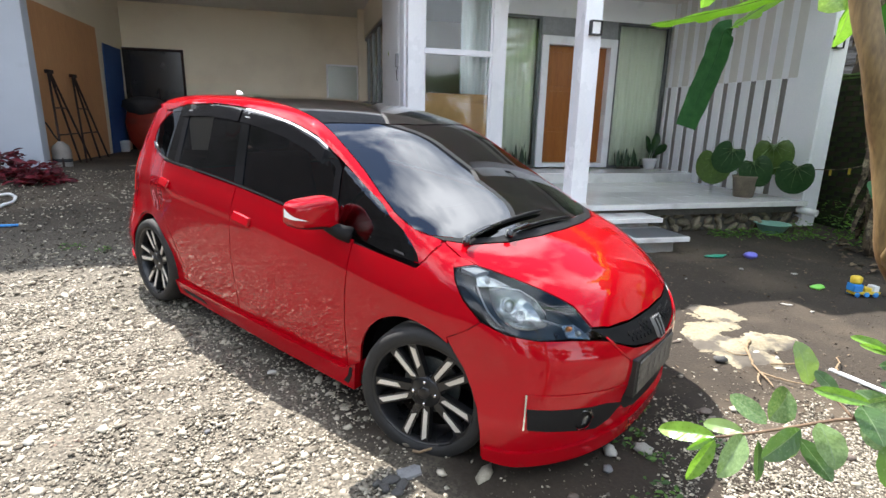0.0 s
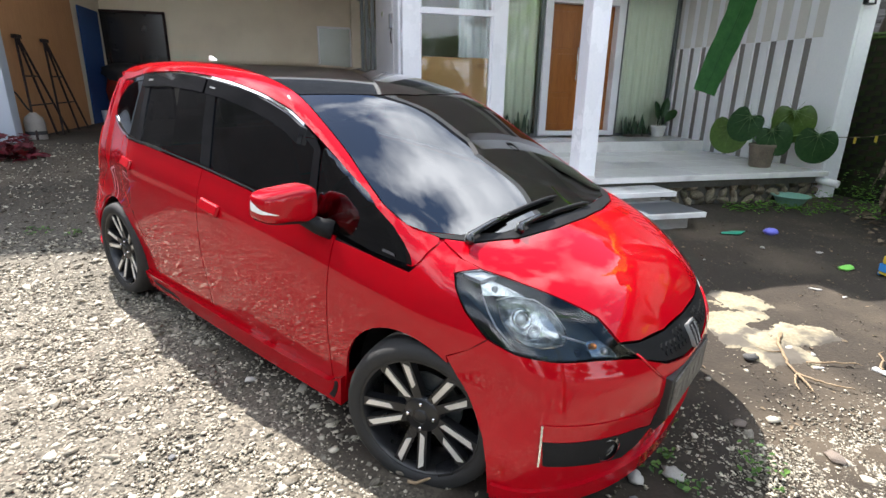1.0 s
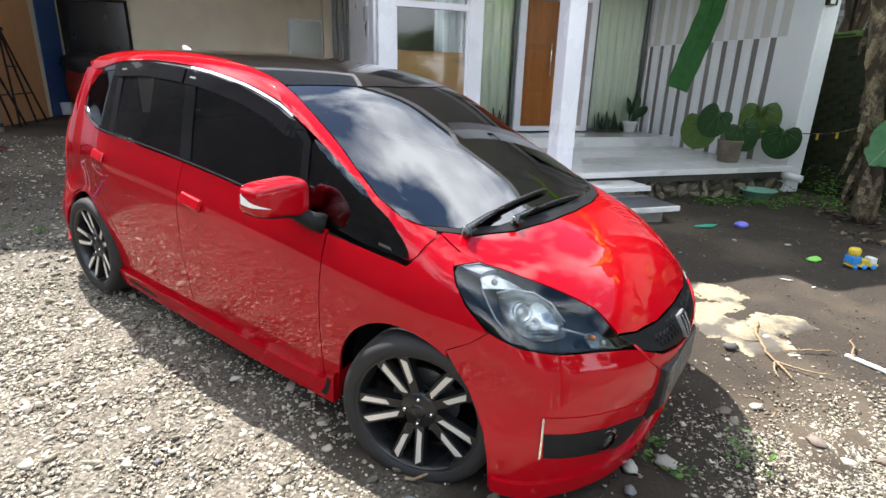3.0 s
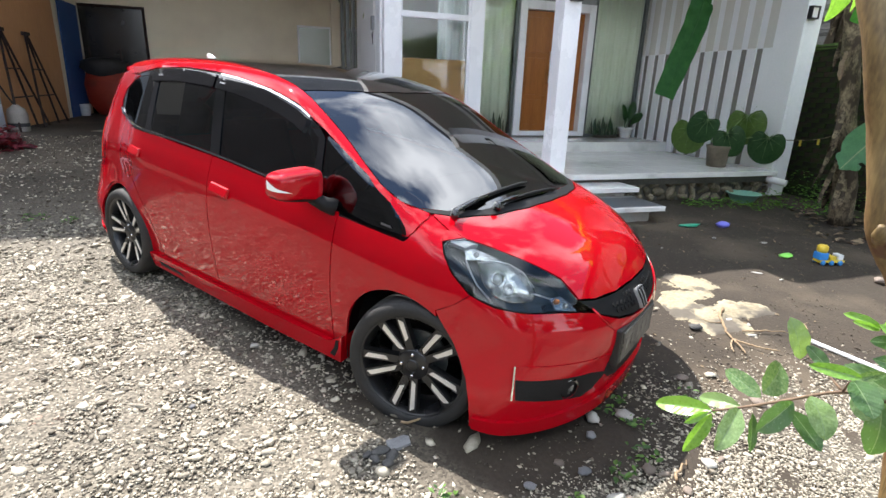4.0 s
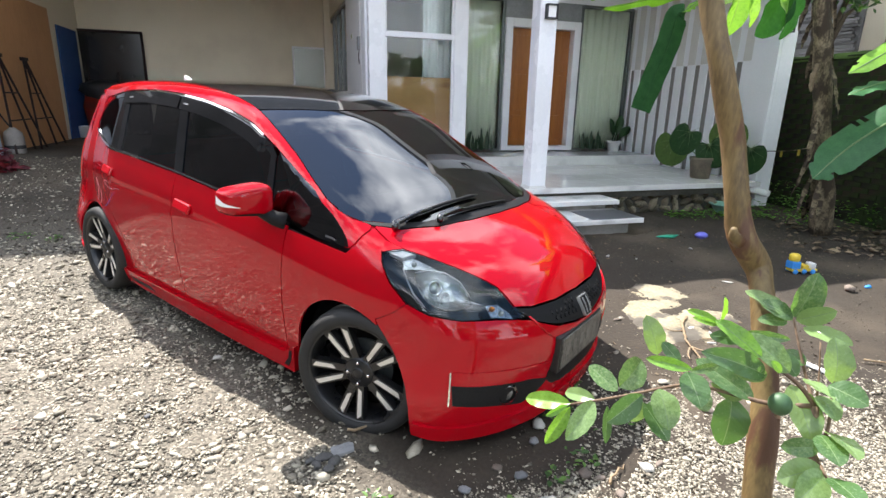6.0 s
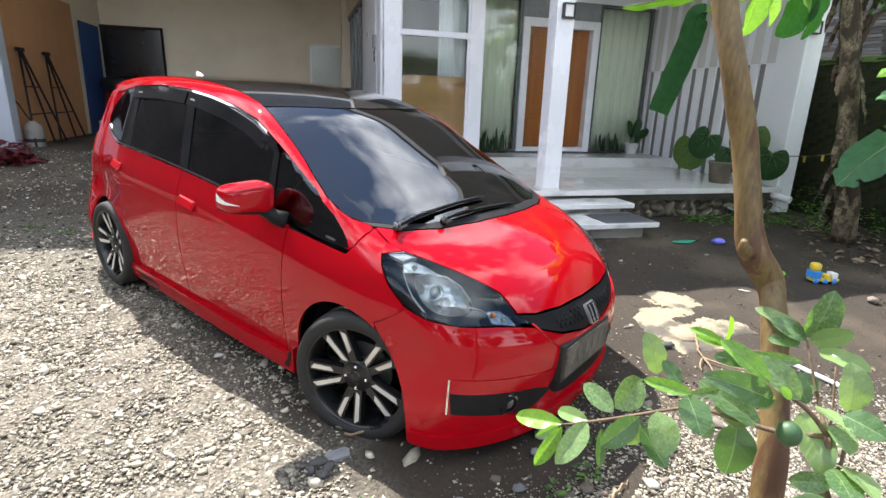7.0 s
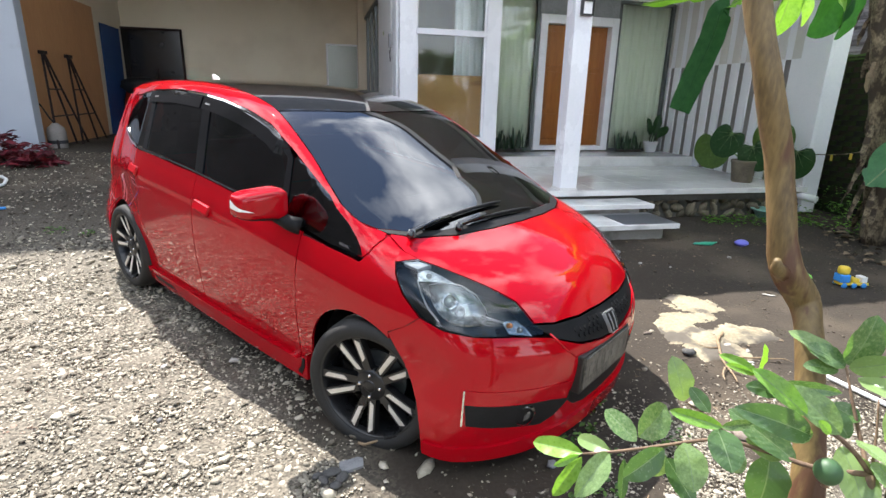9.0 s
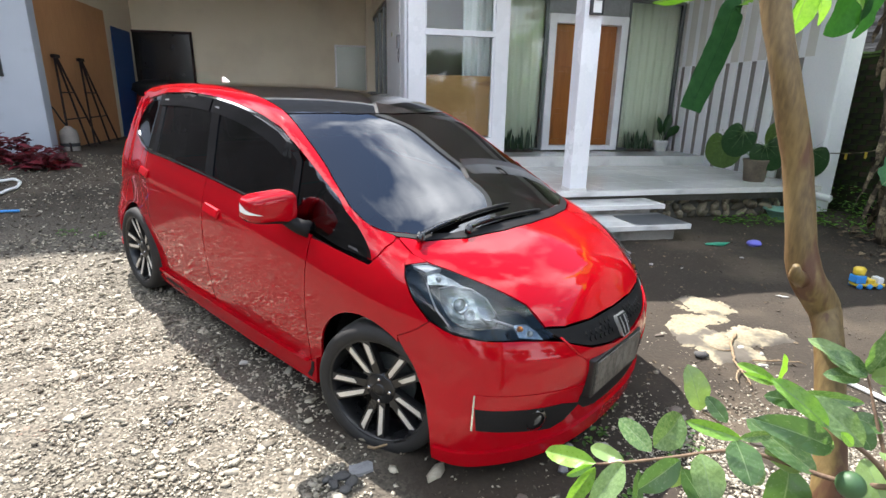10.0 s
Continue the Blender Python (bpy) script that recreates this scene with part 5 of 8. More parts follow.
build_banana((6.35, 3.35), 1.35, 0.085, [
    ([(6.35, 3.35, 1.40), (6.15, 3.45, 1.45), (5.75, 3.58, 1.22), (5.4, 3.62, 0.98), (5.10, 3.60, 0.76)], 0.40, "banana_mid", 0.1, (0.1, -0.55, 0.8)),
    ([(6.35, 3.35, 1.40), (6.0, 3.38, 1.64), (5.5, 3.4, 1.66), (5.05, 3.4, 1.53)], 0.24, "banana_mid", 0.1, (0, -0.2, 1)),
    ([(6.35, 3.35, 1.40), (6.5, 3.0, 1.9), (6.6, 2.5, 1.95), (6.6, 2.1, 1.6)], 0.36, "banana_leaf", 0.2, (0, 0, 1)),
    ([(6.35, 3.35, 1.40), (6.1, 3.4, 1.95), (5.6, 3.4, 1.98), (5.0, 3.4, 1.71)], 0.26, "banana_sunlit", 0.1, (0, -0.4, 0.8)),
], "young banana plant beside the brick wall", 33)
build_banana((6.65, 2.2), 1.9, 0.10, [
    ([(6.65, 2.2, 1.95), (6.4, 2.0, 2.4), (6.0, 1.9, 2.5), (5.6, 1.85, 2.2)], 0.42, "banana_leaf", 0.2, (0, 0, 1)),
    ([(6.65, 2.2, 1.95), (6.6, 2.6, 2.5), (6.4, 3.0, 2.7), (6.1, 3.3, 2.4)], 0.42, "banana_leaf", 0.2, (0, 0, 1)),
    ([(6.65, 2.2, 1.95), (6.8, 1.7, 2.5), (6.9, 1.2, 2.5)], 0.42, "banana_sunlit", 0.2, (0, 0, 1)),
], "banana plant at the far end of the yard", 44)


def heart_leaf(parent, base, tip_way, facing, size, light):
    """A big heart-shaped leaf with pale veins on a stalk."""
    n, verts, faces = 26, [], []
    rim = []
    for k in range(n):
        a = 2 * math.pi * k / n
        r = 1.0 - 0.30 * math.cos(a) ** 8 * (1 if math.cos(a) < 0 else 0) - 0.55 * max(0, math.cos(a - math.pi)) ** 14
        rim.append((0.42 + 0.56 * r * math.cos(a), 0.50 * r * math.sin(a)))
    verts.append((0.16, 0, 0.0))
    for s in (0.4, 0.75, 1.0):
        for x, y in rim:
            px, py = 0.16 + (x - 0.16) * s, y * s
            verts.append((px, py, -0.16 * (px - 0.2) ** 2 + 0.10 * abs(py) - 0.20 * py * py + (0.015 * math.sin(9 * px + 12 * py) if s == 1.0 else 0)))
    for k in range(n):
        faces.append((0, 1 + k, 1 + (k + 1) % n))
        for r in range(2):
            a, b = 1 + r * n, 1 + (r + 1) * n
            faces.append((a + k, b + k, b + (k + 1) % n, a + (k + 1) % n))
    ob = pydata("leaf", verts, faces, M["anthurium_light" if light else "anthurium"], parent, smooth=True)
    ob.matrix_local = aim(base, tip_way, facing, size)
    bm = bmesh.new()
    for a in (0, 0.55, -0.55, 1.15, -1.15, 1.9, -1.9, 2.5, -2.5):
        L = 0.62 if abs(a) < 0.2 else (0.46 if abs(a) < 1.5 else 0.34)
        pts = []
        for t in (0, 0.5, 1):
            px, py = 0.17 + L * t * math.cos(a), L * t * math.sin(a)
            pts.append((px, py, -0.16 * (px - 0.2) ** 2 + 0.10 * abs(py) - 0.20 * py * py + 0.006))
        tube(pts, [0.006, 0.0035, 0.0015], 5, bm)
    veins = part("veins", bm, M["vein_pale"], ob, "pale veins")
    return ob


def build_potted_anthurium():
    x, y = 5.86, 5.82
    pot = thing("potted_plant", (x, y, TERRACE_Z + 0.002), 0, "dark heart-leaved plant with pale veins in a weathered pot", "potted plant")
    body = part("pot", lathe([(0.0, 0.0), (0.115, 0.0), (0.125, 0.01), (0.155, 0.25), (0.165, 0.26), (0.165, 0.29), (0.145, 0.29), (0.14, 0.25), (0.0, 0.245)], 28), M["terracotta"], pot, "weathered grey clay pot", True)
    right, near = Vector((0.72, -0.69, 0)), Vector((-0.69, -0.72, 0))
    for across, rise, out, lean, size, light in ((-0.41, 0.40, 0.0, -0.15, 0.47, True), (-0.25, 0.54, 0.10, -0.55, 0.42, False), (0.28, 0.58, -0.04, 0.05, 0.48, True), (0.10, 0.38, 0.10, 0.38, 0.40, False), (0.55, 0.33, 0.05, -0.10, 0.44, False), (0.16, 0.30, -0.12, 0.5, 0.30, False)):
        way = (right * lean + Vector((0, 0, -1))).normalized()
        face = near + right * (0.25 * lean - 0.1) + Vector((0, 0, 0.3))
        b = right * across + near * out + Vector((0, 0, rise)) - way * (0.42 * size)
        heart_leaf(pot, tuple(b), tuple(way), tuple(face), size, light)
        joint = b + way * 0.16 * size
        part("stalk", tube(curve_points([(0.0, 0, 0.24), tuple(joint * 0.55 + Vector((0, 0.02, 0.16))), tuple(joint - near * 0.012 + Vector((0, 0, 0.01)))], 10), list(np.linspace(0.009, 0.005, 10)), 7), M["leaf_vein"], pot, "", True)


build_potted_anthurium()


def sword_plant(x, y, z, n, h, seed, label):
    rng = random.Random(seed)
    pl = thing("snake_plant", (x, y, z), 0, label, "plant", "snake plants")
    part("root_ball", lathe([(0.0, 0.045), (0.06, 0.04), (0.09, 0.0), (0.0, 0.0)], 16), M["soil_dark"], pl)
    for k in range(n):
        a = rng.uniform(0, 6.28)
        lean = rng.uniform(0.08, 0.38)
        me = leaf_mesh("leaf", SWORD, h * rng.uniform(0.6, 1.05), 0.055, 0.5, rng.uniform(-0.1, 0.25), M["sansevieria"], 0.004, 8)
        put_leaf(me, pl, (0.10 * rng.uniform(-1, 1), 0.03 * rng.uniform(-1, 1), 0.0), (lean * math.cos(a), lean * math.sin(a) * 0.6, 1), (math.cos(a), math.sin(a), 0.1), 1.0)


for k, (x, n, h) in enumerate(((3.30, 7, 0.42), (3.46, 6, 0.34), (3.62, 7, 0.46), (5.55, 7, 0.34), (5.72, 7, 0.40), (5.88, 5, 0.30))):
    sword_plant(x, 8.30, 0.601, n, h, 60 + k, "dark green snake plant standing by the entrance")


def build_white_pot():
    pot = thing("potted_plant", (6.12, 8.27, 0.601), 0, "upright green plant in a small white pot", "potted plant")
    part("pot", lathe([(0.0, 0.0), (0.085, 0.0), (0.095, 0.01), (0.120, 0.15), (0.132, 0.155), (0.132, 0.185), (0.115, 0.185), (0.11, 0.15), (0.0, 0.145)], 28), M["white_plastic"], pot, "white ribbed pot", True)
    for way, up, size, base in (((0.25, 0.0, 1), (-0.2, -1, 0), 0.52, (0, 0, 0.15)), ((-0.2, -0.05, 1), (0.4, -1, 0), 0.46, (-0.02, 0, 0.15)), ((0.7, -0.1, 0.8), (-0.5, -0.6, 0.6), 0.42, (0.02, 0, 0.15)), ((0.1, 0.2, 1), (1, -0.3, 0), 0.35, (0, 0.02, 0.15))):
        me = leaf_mesh("leaf", ((0, 0.06), (0.3, 0.12), (0.45, 0.7), (0.7, 1.0), (0.9, 0.6), (1, 0.03)), size, 0.17, 0.25, 0.15, M["anthurium"], 0.006)
        put_leaf(me, pot, base, way, up, 1.0)


build_white_pot()


def leafy_stuff(name, spots, size, material, seed, label, category, spread=0.1, count=20, up=0.6, shape=OVAL, wide=0.55):
    """A tuft of many small leaves at each spot, in one mesh."""
    rng = random.Random(seed)
    verts, faces = [], []
    for x, y, r, h in spots:
        for _ in range(int(count * r / spread)):
            a, d = rng.uniform(0, 6.28), r * math.sqrt(rng.random())
            px, py = x + d * math.cos(a), y + d * math.sin(a)
            pz = float(ground_z(px, py)) + rng.uniform(0.0, h)
            b = rng.uniform(0, 6.28)
            way = Vector((math.cos(b), math.sin(b), rng.uniform(-0.2, up)))
            m = aim((px, py, pz), way, (rng.uniform(-0.5, 0.5), rng.uniform(-0.5, 0.5), 1), size * rng.uniform(0.6, 1.3))
            k = len(verts)
            for t, w in ((0, 0.0), (0.3, 0.8), (0.65, 0.9), (1, 0.0)):
                for s in ((-1, 0, 1) if w else (0,)):
                    verts.append(tuple(m @ Vector((t, s * w * wide * 0.5, 0.12 * abs(s) * w - 0.15 * t * t))))
            faces += [(k, k + 1, k + 2), (k, k + 2, k + 3), (k + 1, k + 4, k + 5, k + 2), (k + 2, k + 5, k + 6, k + 3), (k + 4, k + 7, k + 5), (k + 5, k + 7, k + 6)]
    tagged(pydata(name, verts, faces, material), label, category, kind="stuff")


M["cover_leaf"] = leaf_mat("cover_leaf", (0.05, 0.13, 0.02), (0.12, 0.25, 0.04), (0.5, 0.65), 0.3, island=0.6)
leafy_stuff("weeds", [(1.38, 1.80, 0.09, 0.05), (1.50, 1.95, 0.08, 0.04), (1.42, 1.62, 0.06, 0.04), (1.73, 1.60, 0.08, 0.10), (1.70, 1.66, 0.06, 0.12), (1.30, 1.45, 0.06, 0.05), (0.92, 1.28, 0.05, 0.04), (0.46, 1.42, 0.05, 0.06), (0.25, 1.42, 0.04, 0.05),
                    (-1.35, 4.95, 0.10, 0.02), (-2.0, 5.2, 0.10, 0.02), (-1.7, 5.1, 0.07, 0.02), (0.5, 2.0, 0.05, 0.04), (1.15, 1.38, 0.05, 0.05)], 0.032, M["weed"], 5, "small green weeds between the stones", "weeds", 0.05, 15)
leafy_stuff("ground_cover", [(5.2, 5.15, 0.20, 0.07), (5.5, 5.05, 0.22, 0.08), (5.75, 4.95, 0.2, 0.06), (6.1, 4.9, 0.2, 0.06), (5.0, 5.22, 0.14, 0.07), (6.4, 4.6, 0.3, 0.10), (6.3, 5.2, 0.2, 0.12), (6.7, 4.9, 0.3, 0.25), (6.8, 4.3, 0.3, 0.3), (6.9, 3.6, 0.3, 0.3), (6.8, 5.6, 0.25, 0.35), (6.75, 5.1, 0.2, 0.4)], 0.05, M["cover_leaf"], 6, "low green plants along the terrace foot", "ground cover", 0.05, 16)
leafy_stuff("coleus_bed", [(-3.7, 7.7, 0.35, 0.30), (-3.25, 7.55, 0.3, 0.22), (-4.2, 7.7, 0.4, 0.3), (-3.0, 7.35, 0.22, 0.15), (-4.8, 7.7, 0.4, 0.3)], 0.13, M["coleus"], 7, "dark red leafy plants before the white wall", "plants", 0.05, 22)
leafy_stuff("leaf_litter", [(5.75, 3.75, 0.5, 0.04), (6.3, 3.4, 0.5, 0.08), (6.1, 4.4, 0.3, 0.05), (5.9, 3.0, 0.5, 0.03), (6.6, 4.0, 0.4, 0.08)], 0.09, M["leaf_litter"], 8, "dry fallen banana leaves", "leaf litter", 0.05, 6, 0.2)

leafy_stuff("ground_litter", [(3.5, 4.4, 0.5, 0.008), (4.3, 4.1, 0.6, 0.008), (5.2, 4.3, 0.6, 0.008), (3.0, 3.8, 0.5, 0.008), (4.8, 3.3, 0.6, 0.008), (5.6, 3.6, 0.5, 0.008), (3.8, 3.2, 0.6, 0.008), (2.4, 2.2, 0.5, 0.008), (3.2, 1.9, 0.6, 0.008)], 0.032, M["leaf_litter"], 9, "small dry leaf scraps on the earth", "leaf litter", 0.05, 3, 0.1)

# clothes line with pegs
M["peg_yellow"] = surf("peg_yellow", (0.50, 0.36, 0.03), (0.62, 0.46, 0.06), 8.0, 60, (0.4, 0.5), bump=0.02)
line = thing("clothes_line", (6.42, 5.36, 0.86), 0, "thin yellow cord with two yellow pegs", "cord")
cordp = curve_points([(0, 0, 0.0), (0.10, -0.45, 0.06), (-0.15, -1.0, 0.22), (-0.35, -1.5, 0.28)], 20)
part("cord", tube(cordp, 0.006, 6), M["banana_stem"], line, "", True)
for k in (3, 6):
    p = cordp[k]
    part("peg", box(p[0] - 0.008, p[0] + 0.008, p[1] - 0.013, p[1] + 0.013, p[2] - 0.075, p[2], 0.003), M["peg_yellow"], line, "yellow peg")


# ---- what closes the yard behind the walk: walls and trees added out of view for reflections ----
M["tree_leaf"] = leaf_mat("tree_leaf", (0.022, 0.06, 0.015), (0.06, 0.13, 0.03), (0.5, 0.65), 0.2, island=0.7)
M["grey_stone_wall"] = surf("grey_stone_wall", (0.075, 0.068, 0.066), (0.12, 0.112, 0.109), 1.2, 40, (0.8, 0.95), bump=0.3, c3=(0.055, 0.055, 0.048), c3_scale=0.8)
M["tree_bark"] = surf("tree_bark", (0.06, 0.045, 0.03), (0.13, 0.10, 0.07), 8.0, 60, (0.8, 0.95), bump=0.6)


def yard_tree(x, y, h, r, seed, label, low=0.32, leaf=0.21):
    rng = random.Random(seed)
    tree = thing("tree", (x, y, 0.0), 0, label, "tree", "yard trees")
    part("trunk", tube(curve_points([(0, 0, -0.3), (0.1, 0.05, h * 0.25), (-0.05, 0.1, h * 0.5), (0.05, 0, h * 0.8)], 14), list(np.linspace(0.16, 0.06, 14)), 12), M["tree_bark"], tree, "", True)
    verts, faces = [], []
    clumps = []
    for k in range(26):
        a, z = rng.uniform(0, 6.283), h * rng.uniform(low, 1.0)
        d = r * rng.uniform(0.2, 1.0) * (1.15 - 0.6 * abs(z / h - 0.6))
        q = Vector((d * math.cos(a), d * math.sin(a), z))
        clumps.append(q)
        if k < 9:
            part("limb", tube([(0.02, 0.03, z * 0.62), tuple(q * 0.5 + Vector((0, 0, z * 0.42))), tuple(q)], [0.05, 0.035, 0.012], 7), M["tree_bark"], tree, "", True)
    for q in clumps:
        for _ in range(170 if low < 0.5 else 34):
            c = q + Vector((rng.gauss(0, 0.36), rng.gauss(0, 0.36), rng.gauss(0, 0.28))) * (r / 2.2)
            m = aim(c, (rng.uniform(-1, 1), rng.uniform(-1, 1), rng.uniform(-0.8, 0.4)), (rng.uniform(-1, 1), rng.uniform(-1, 1), 1), leaf * rng.uniform(0.67, 1.33))
            k = len(verts)
            verts += [tuple(m @ Vector(v)) for v in ((0, 0, 0), (0.45, 0.24, 0.05), (1, 0, -0.1), (0.45, -0.24, 0.05))]
            faces.append((k, k + 1, k + 2, k + 3))
    tagged(pydata("crown", verts, faces, M["tree_leaf"], tree), "crown of dark green leaves")


for k, (x, y, h, r) in enumerate(((-6.4, -7.6, 3.4, 1.7), (-2.6, -8.4, 3.0, 1.5), (1.6, -8.6, 2.8, 1.5), (5.6, -8.0, 3.2, 1.6), (8.8, -4.2, 3.6, 1.6))):
    yard_tree(x, y, h, r, 200 + k, "leafy garden tree at the edge of the yard")
yard_tree(8.15, 6.25, 3.55, 0.62, 260, "slim leafy tree behind the brick wall", 0.84, 0.13)
structure("wall_yard", box(-9.4, 7.0, -10.0, -9.8, -0.2, 2.2), M["white_paint"], "plain wall added out of view to close the yard", "wall")
# Unseen wall, added so the car's side windows and paint reflect something dark.
structure("wall_left_unseen", box(-9.9, -9.6, -10.0, 16.0, -0.2, 6.0), M["grey_stone_wall"], "weathered grey wall added out of view to darken the car reflections", "wall")

# ---- the car: one smooth body, cut into panels ----
def smax(items, k):
    a = np.stack(items)
    top = a.max(0)
    return top + k * np.log(np.exp((a - top) / k).sum(0))


hood_line = spline((-0.60, -0.30, -0.05, 0.20, 0.40, 0.55, 0.66), (1.07, 1.03, 0.965, 0.885, 0.79, 0.685, 0.57))
cabin_line = spline((0.35, 0.08, -0.30, -0.60, -0.85, -1.10, -1.60, -2.20, -2.80, -3.20), (0.768, 0.902, 1.088, 1.235, 1.350, 1.416, 1.458, 1.453, 1.408, 1.34))
crown_line = spline((0.3, -0.1, -0.6, -1.1, -1.6, -2.2, -3.2), (0.14, 0.16, 0.18, 0.14, 0.09, 0.07, 0.10))
belt_line = spline((0.6, -0.15, -0.50, -1.42, -2.42, -3.2), (0.77, 0.815, 0.865, 0.965, 1.015, 1.03))
side_line = spline((0.0, 0.12, 0.20, 0.35, 0.47, 0.57, 0.66, 0.72, 0.80, 0.88, 1.0), (0.75, 0.786, 0.797, 0.8155, 0.8295, 0.837, 0.840, 0.8405, 0.836, 0.825, 0.798))
taper_line = spline((0.7, 0.45, 0.30, 0.18, 0.05, -0.15, -0.5, -2.2, -2.6, -2.9, -3.1, -3.25), (0.80, 0.885, 0.915, 0.94, 0.975, 0.995, 1.0, 1.0, 0.992, 0.965, 0.92, 0.86))
nose_line = spline((0.0, 0.08, 0.20, 0.35, 0.47, 0.58, 0.66, 0.75, 0.90), (-0.06, -0.05, -0.035, -0.015, 0.0, -0.025, -0.075, -0.16, -0.40))
tail_line = spline((0.05, 0.3, 0.6, 0.8, 1.0, 1.3, 1.5), (0.08, 0.0, 0.0, 0.035, 0.11, 0.28, 0.40))


def body_field(p):
    """Below zero inside the car body."""
    x, y, z = p[..., 0], np.abs(p[..., 1]), p[..., 2]
    t = taper_line(x)
    ease = lambda v: np.clip(v, 0, 1) ** 2 * (3 - 2 * np.clip(v, 0, 1))
    # the tail draws in above the bumper, and the skirts flare in front of and behind the wheels
    pull = 0.072 * ease((-2.15 - x) / 0.6) * ease((z - 0.42) / 0.35)
    flare = 0.085 * ease((x - 0.02) / 0.22) * ease((0.52 - z) / 0.34) + 0.035 * ease((-2.75 - x) / 0.2) * ease((0.55 - z) / 0.2)
    low = side_line(np.clip(z + 0.045 * np.clip(x + 0.9, -1.6, 0.9), 0.0, 1.0)) * t - pull + flare
    up = (0.795 - 0.345 * (z - belt_line(x))) * np.where(x < -2.2, t**1.4, t) - pull + flare
    gs = y + smax([-low, -up], 0.012)
    edge = np.maximum(y - 0.62, 0)
    hood = hood_line(np.clip(x, -0.8, 0.75)) - 0.13 * y * y - 0.5 * edge**2
    cabin = cabin_line(x) - crown_line(x) * y * y
    gt = z - smax([hood, cabin], 0.008)
    gf = x - (0.665 - (0.60 - 0.14 * ease((0.52 - z) / 0.26)) * y**2.6 + nose_line(np.clip(z, 0, 0.95)))
    gr = -3.235 + tail_line(np.clip(z, 0.05, 1.5)) + 0.22 * y**3 - x
    corner = 0.030 - 0.018 * ease((-0.10 - x) / 0.15) * ease((x + 1.5) / 0.6)
    return smax([smax([gs, gt], corner), gf, gr], 0.040)


def gradient(p):
    g = np.stack([(body_field(p + e) - body_field(p - e)) for e in np.eye(3) * 1e-4], -1)
    return g / np.maximum(np.linalg.norm(g, axis=-1, keepdims=True), 1e-9)


def settle_on(start, ways, far=1.6):
    """The first place where rays meet the body."""
    lo, hi = np.zeros(len(start)), np.full(len(start), far)
    found = np.zeros(len(start), bool)
    for s in np.linspace(0, far, 120):
        inside = body_field(start + ways * s) < 0
        hi = np.where(inside & ~found, s, hi)
        found |= inside
        lo = np.where(found, lo, s)
    for _ in range(24):
        mid = (lo + hi) / 2
        inside = body_field(start + ways * mid[:, None]) < 0
        hi, lo = np.where(inside, mid, hi), np.where(inside, lo, mid)
    return start + ways * hi[:, None]


def resample(loop, step, smooth=False):
    loop = np.array(loop, float)
    out = []
    for a, b in zip(loop, np.roll(loop, -1, 0)):
        n = max(1, int(np.linalg.norm(b - a) / step))
        out += [a + (b - a) * k / n for k in range(n)]
    return np.array(out)


def triangulate(loop, step):
    """Triangles that fill a flat outline, with points inside it."""
    from mathutils.geometry import delaunay_2d_cdt
    edge = resample(loop, step)
    lo, hi = edge.min(0), edge.max(0)
    gx, gy = np.meshgrid(np.arange(lo[0], hi[0], step), np.arange(lo[1], hi[1], step))
    gx[1::2] += step / 2
    pts = np.stack([gx, gy], -1).reshape(-1, 2)
    inside = np.zeros(len(pts), bool)
    for a, b in zip(edge, np.roll(edge, -1, 0)):
        cross = (a[1] > pts[:, 1]) != (b[1] > pts[:, 1])
        with np.errstate(divide="ignore", invalid="ignore"):
            inside ^= cross & (pts[:, 0] < (b[0] - a[0]) * (pts[:, 1] - a[1]) / (b[1] - a[1]) + a[0])
    keep = []
    for chunk in np.array_split(pts[inside], max(1, len(pts) // 400)):
        if len(chunk):
            d = np.linalg.norm(chunk[:, None] - edge[None], axis=-1).min(1)
            keep.append(chunk[d > step * 0.45])
    inner = np.concatenate(keep) if keep else np.zeros((0, 2))
    everything = [Vector(v) for v in np.concatenate([edge, inner])]
    verts, _, faces, *_ = delaunay_2d_cdt(everything, [], [list(range(len(edge)))], 1, 1e-6)
    return np.array([tuple(v) for v in verts]), faces


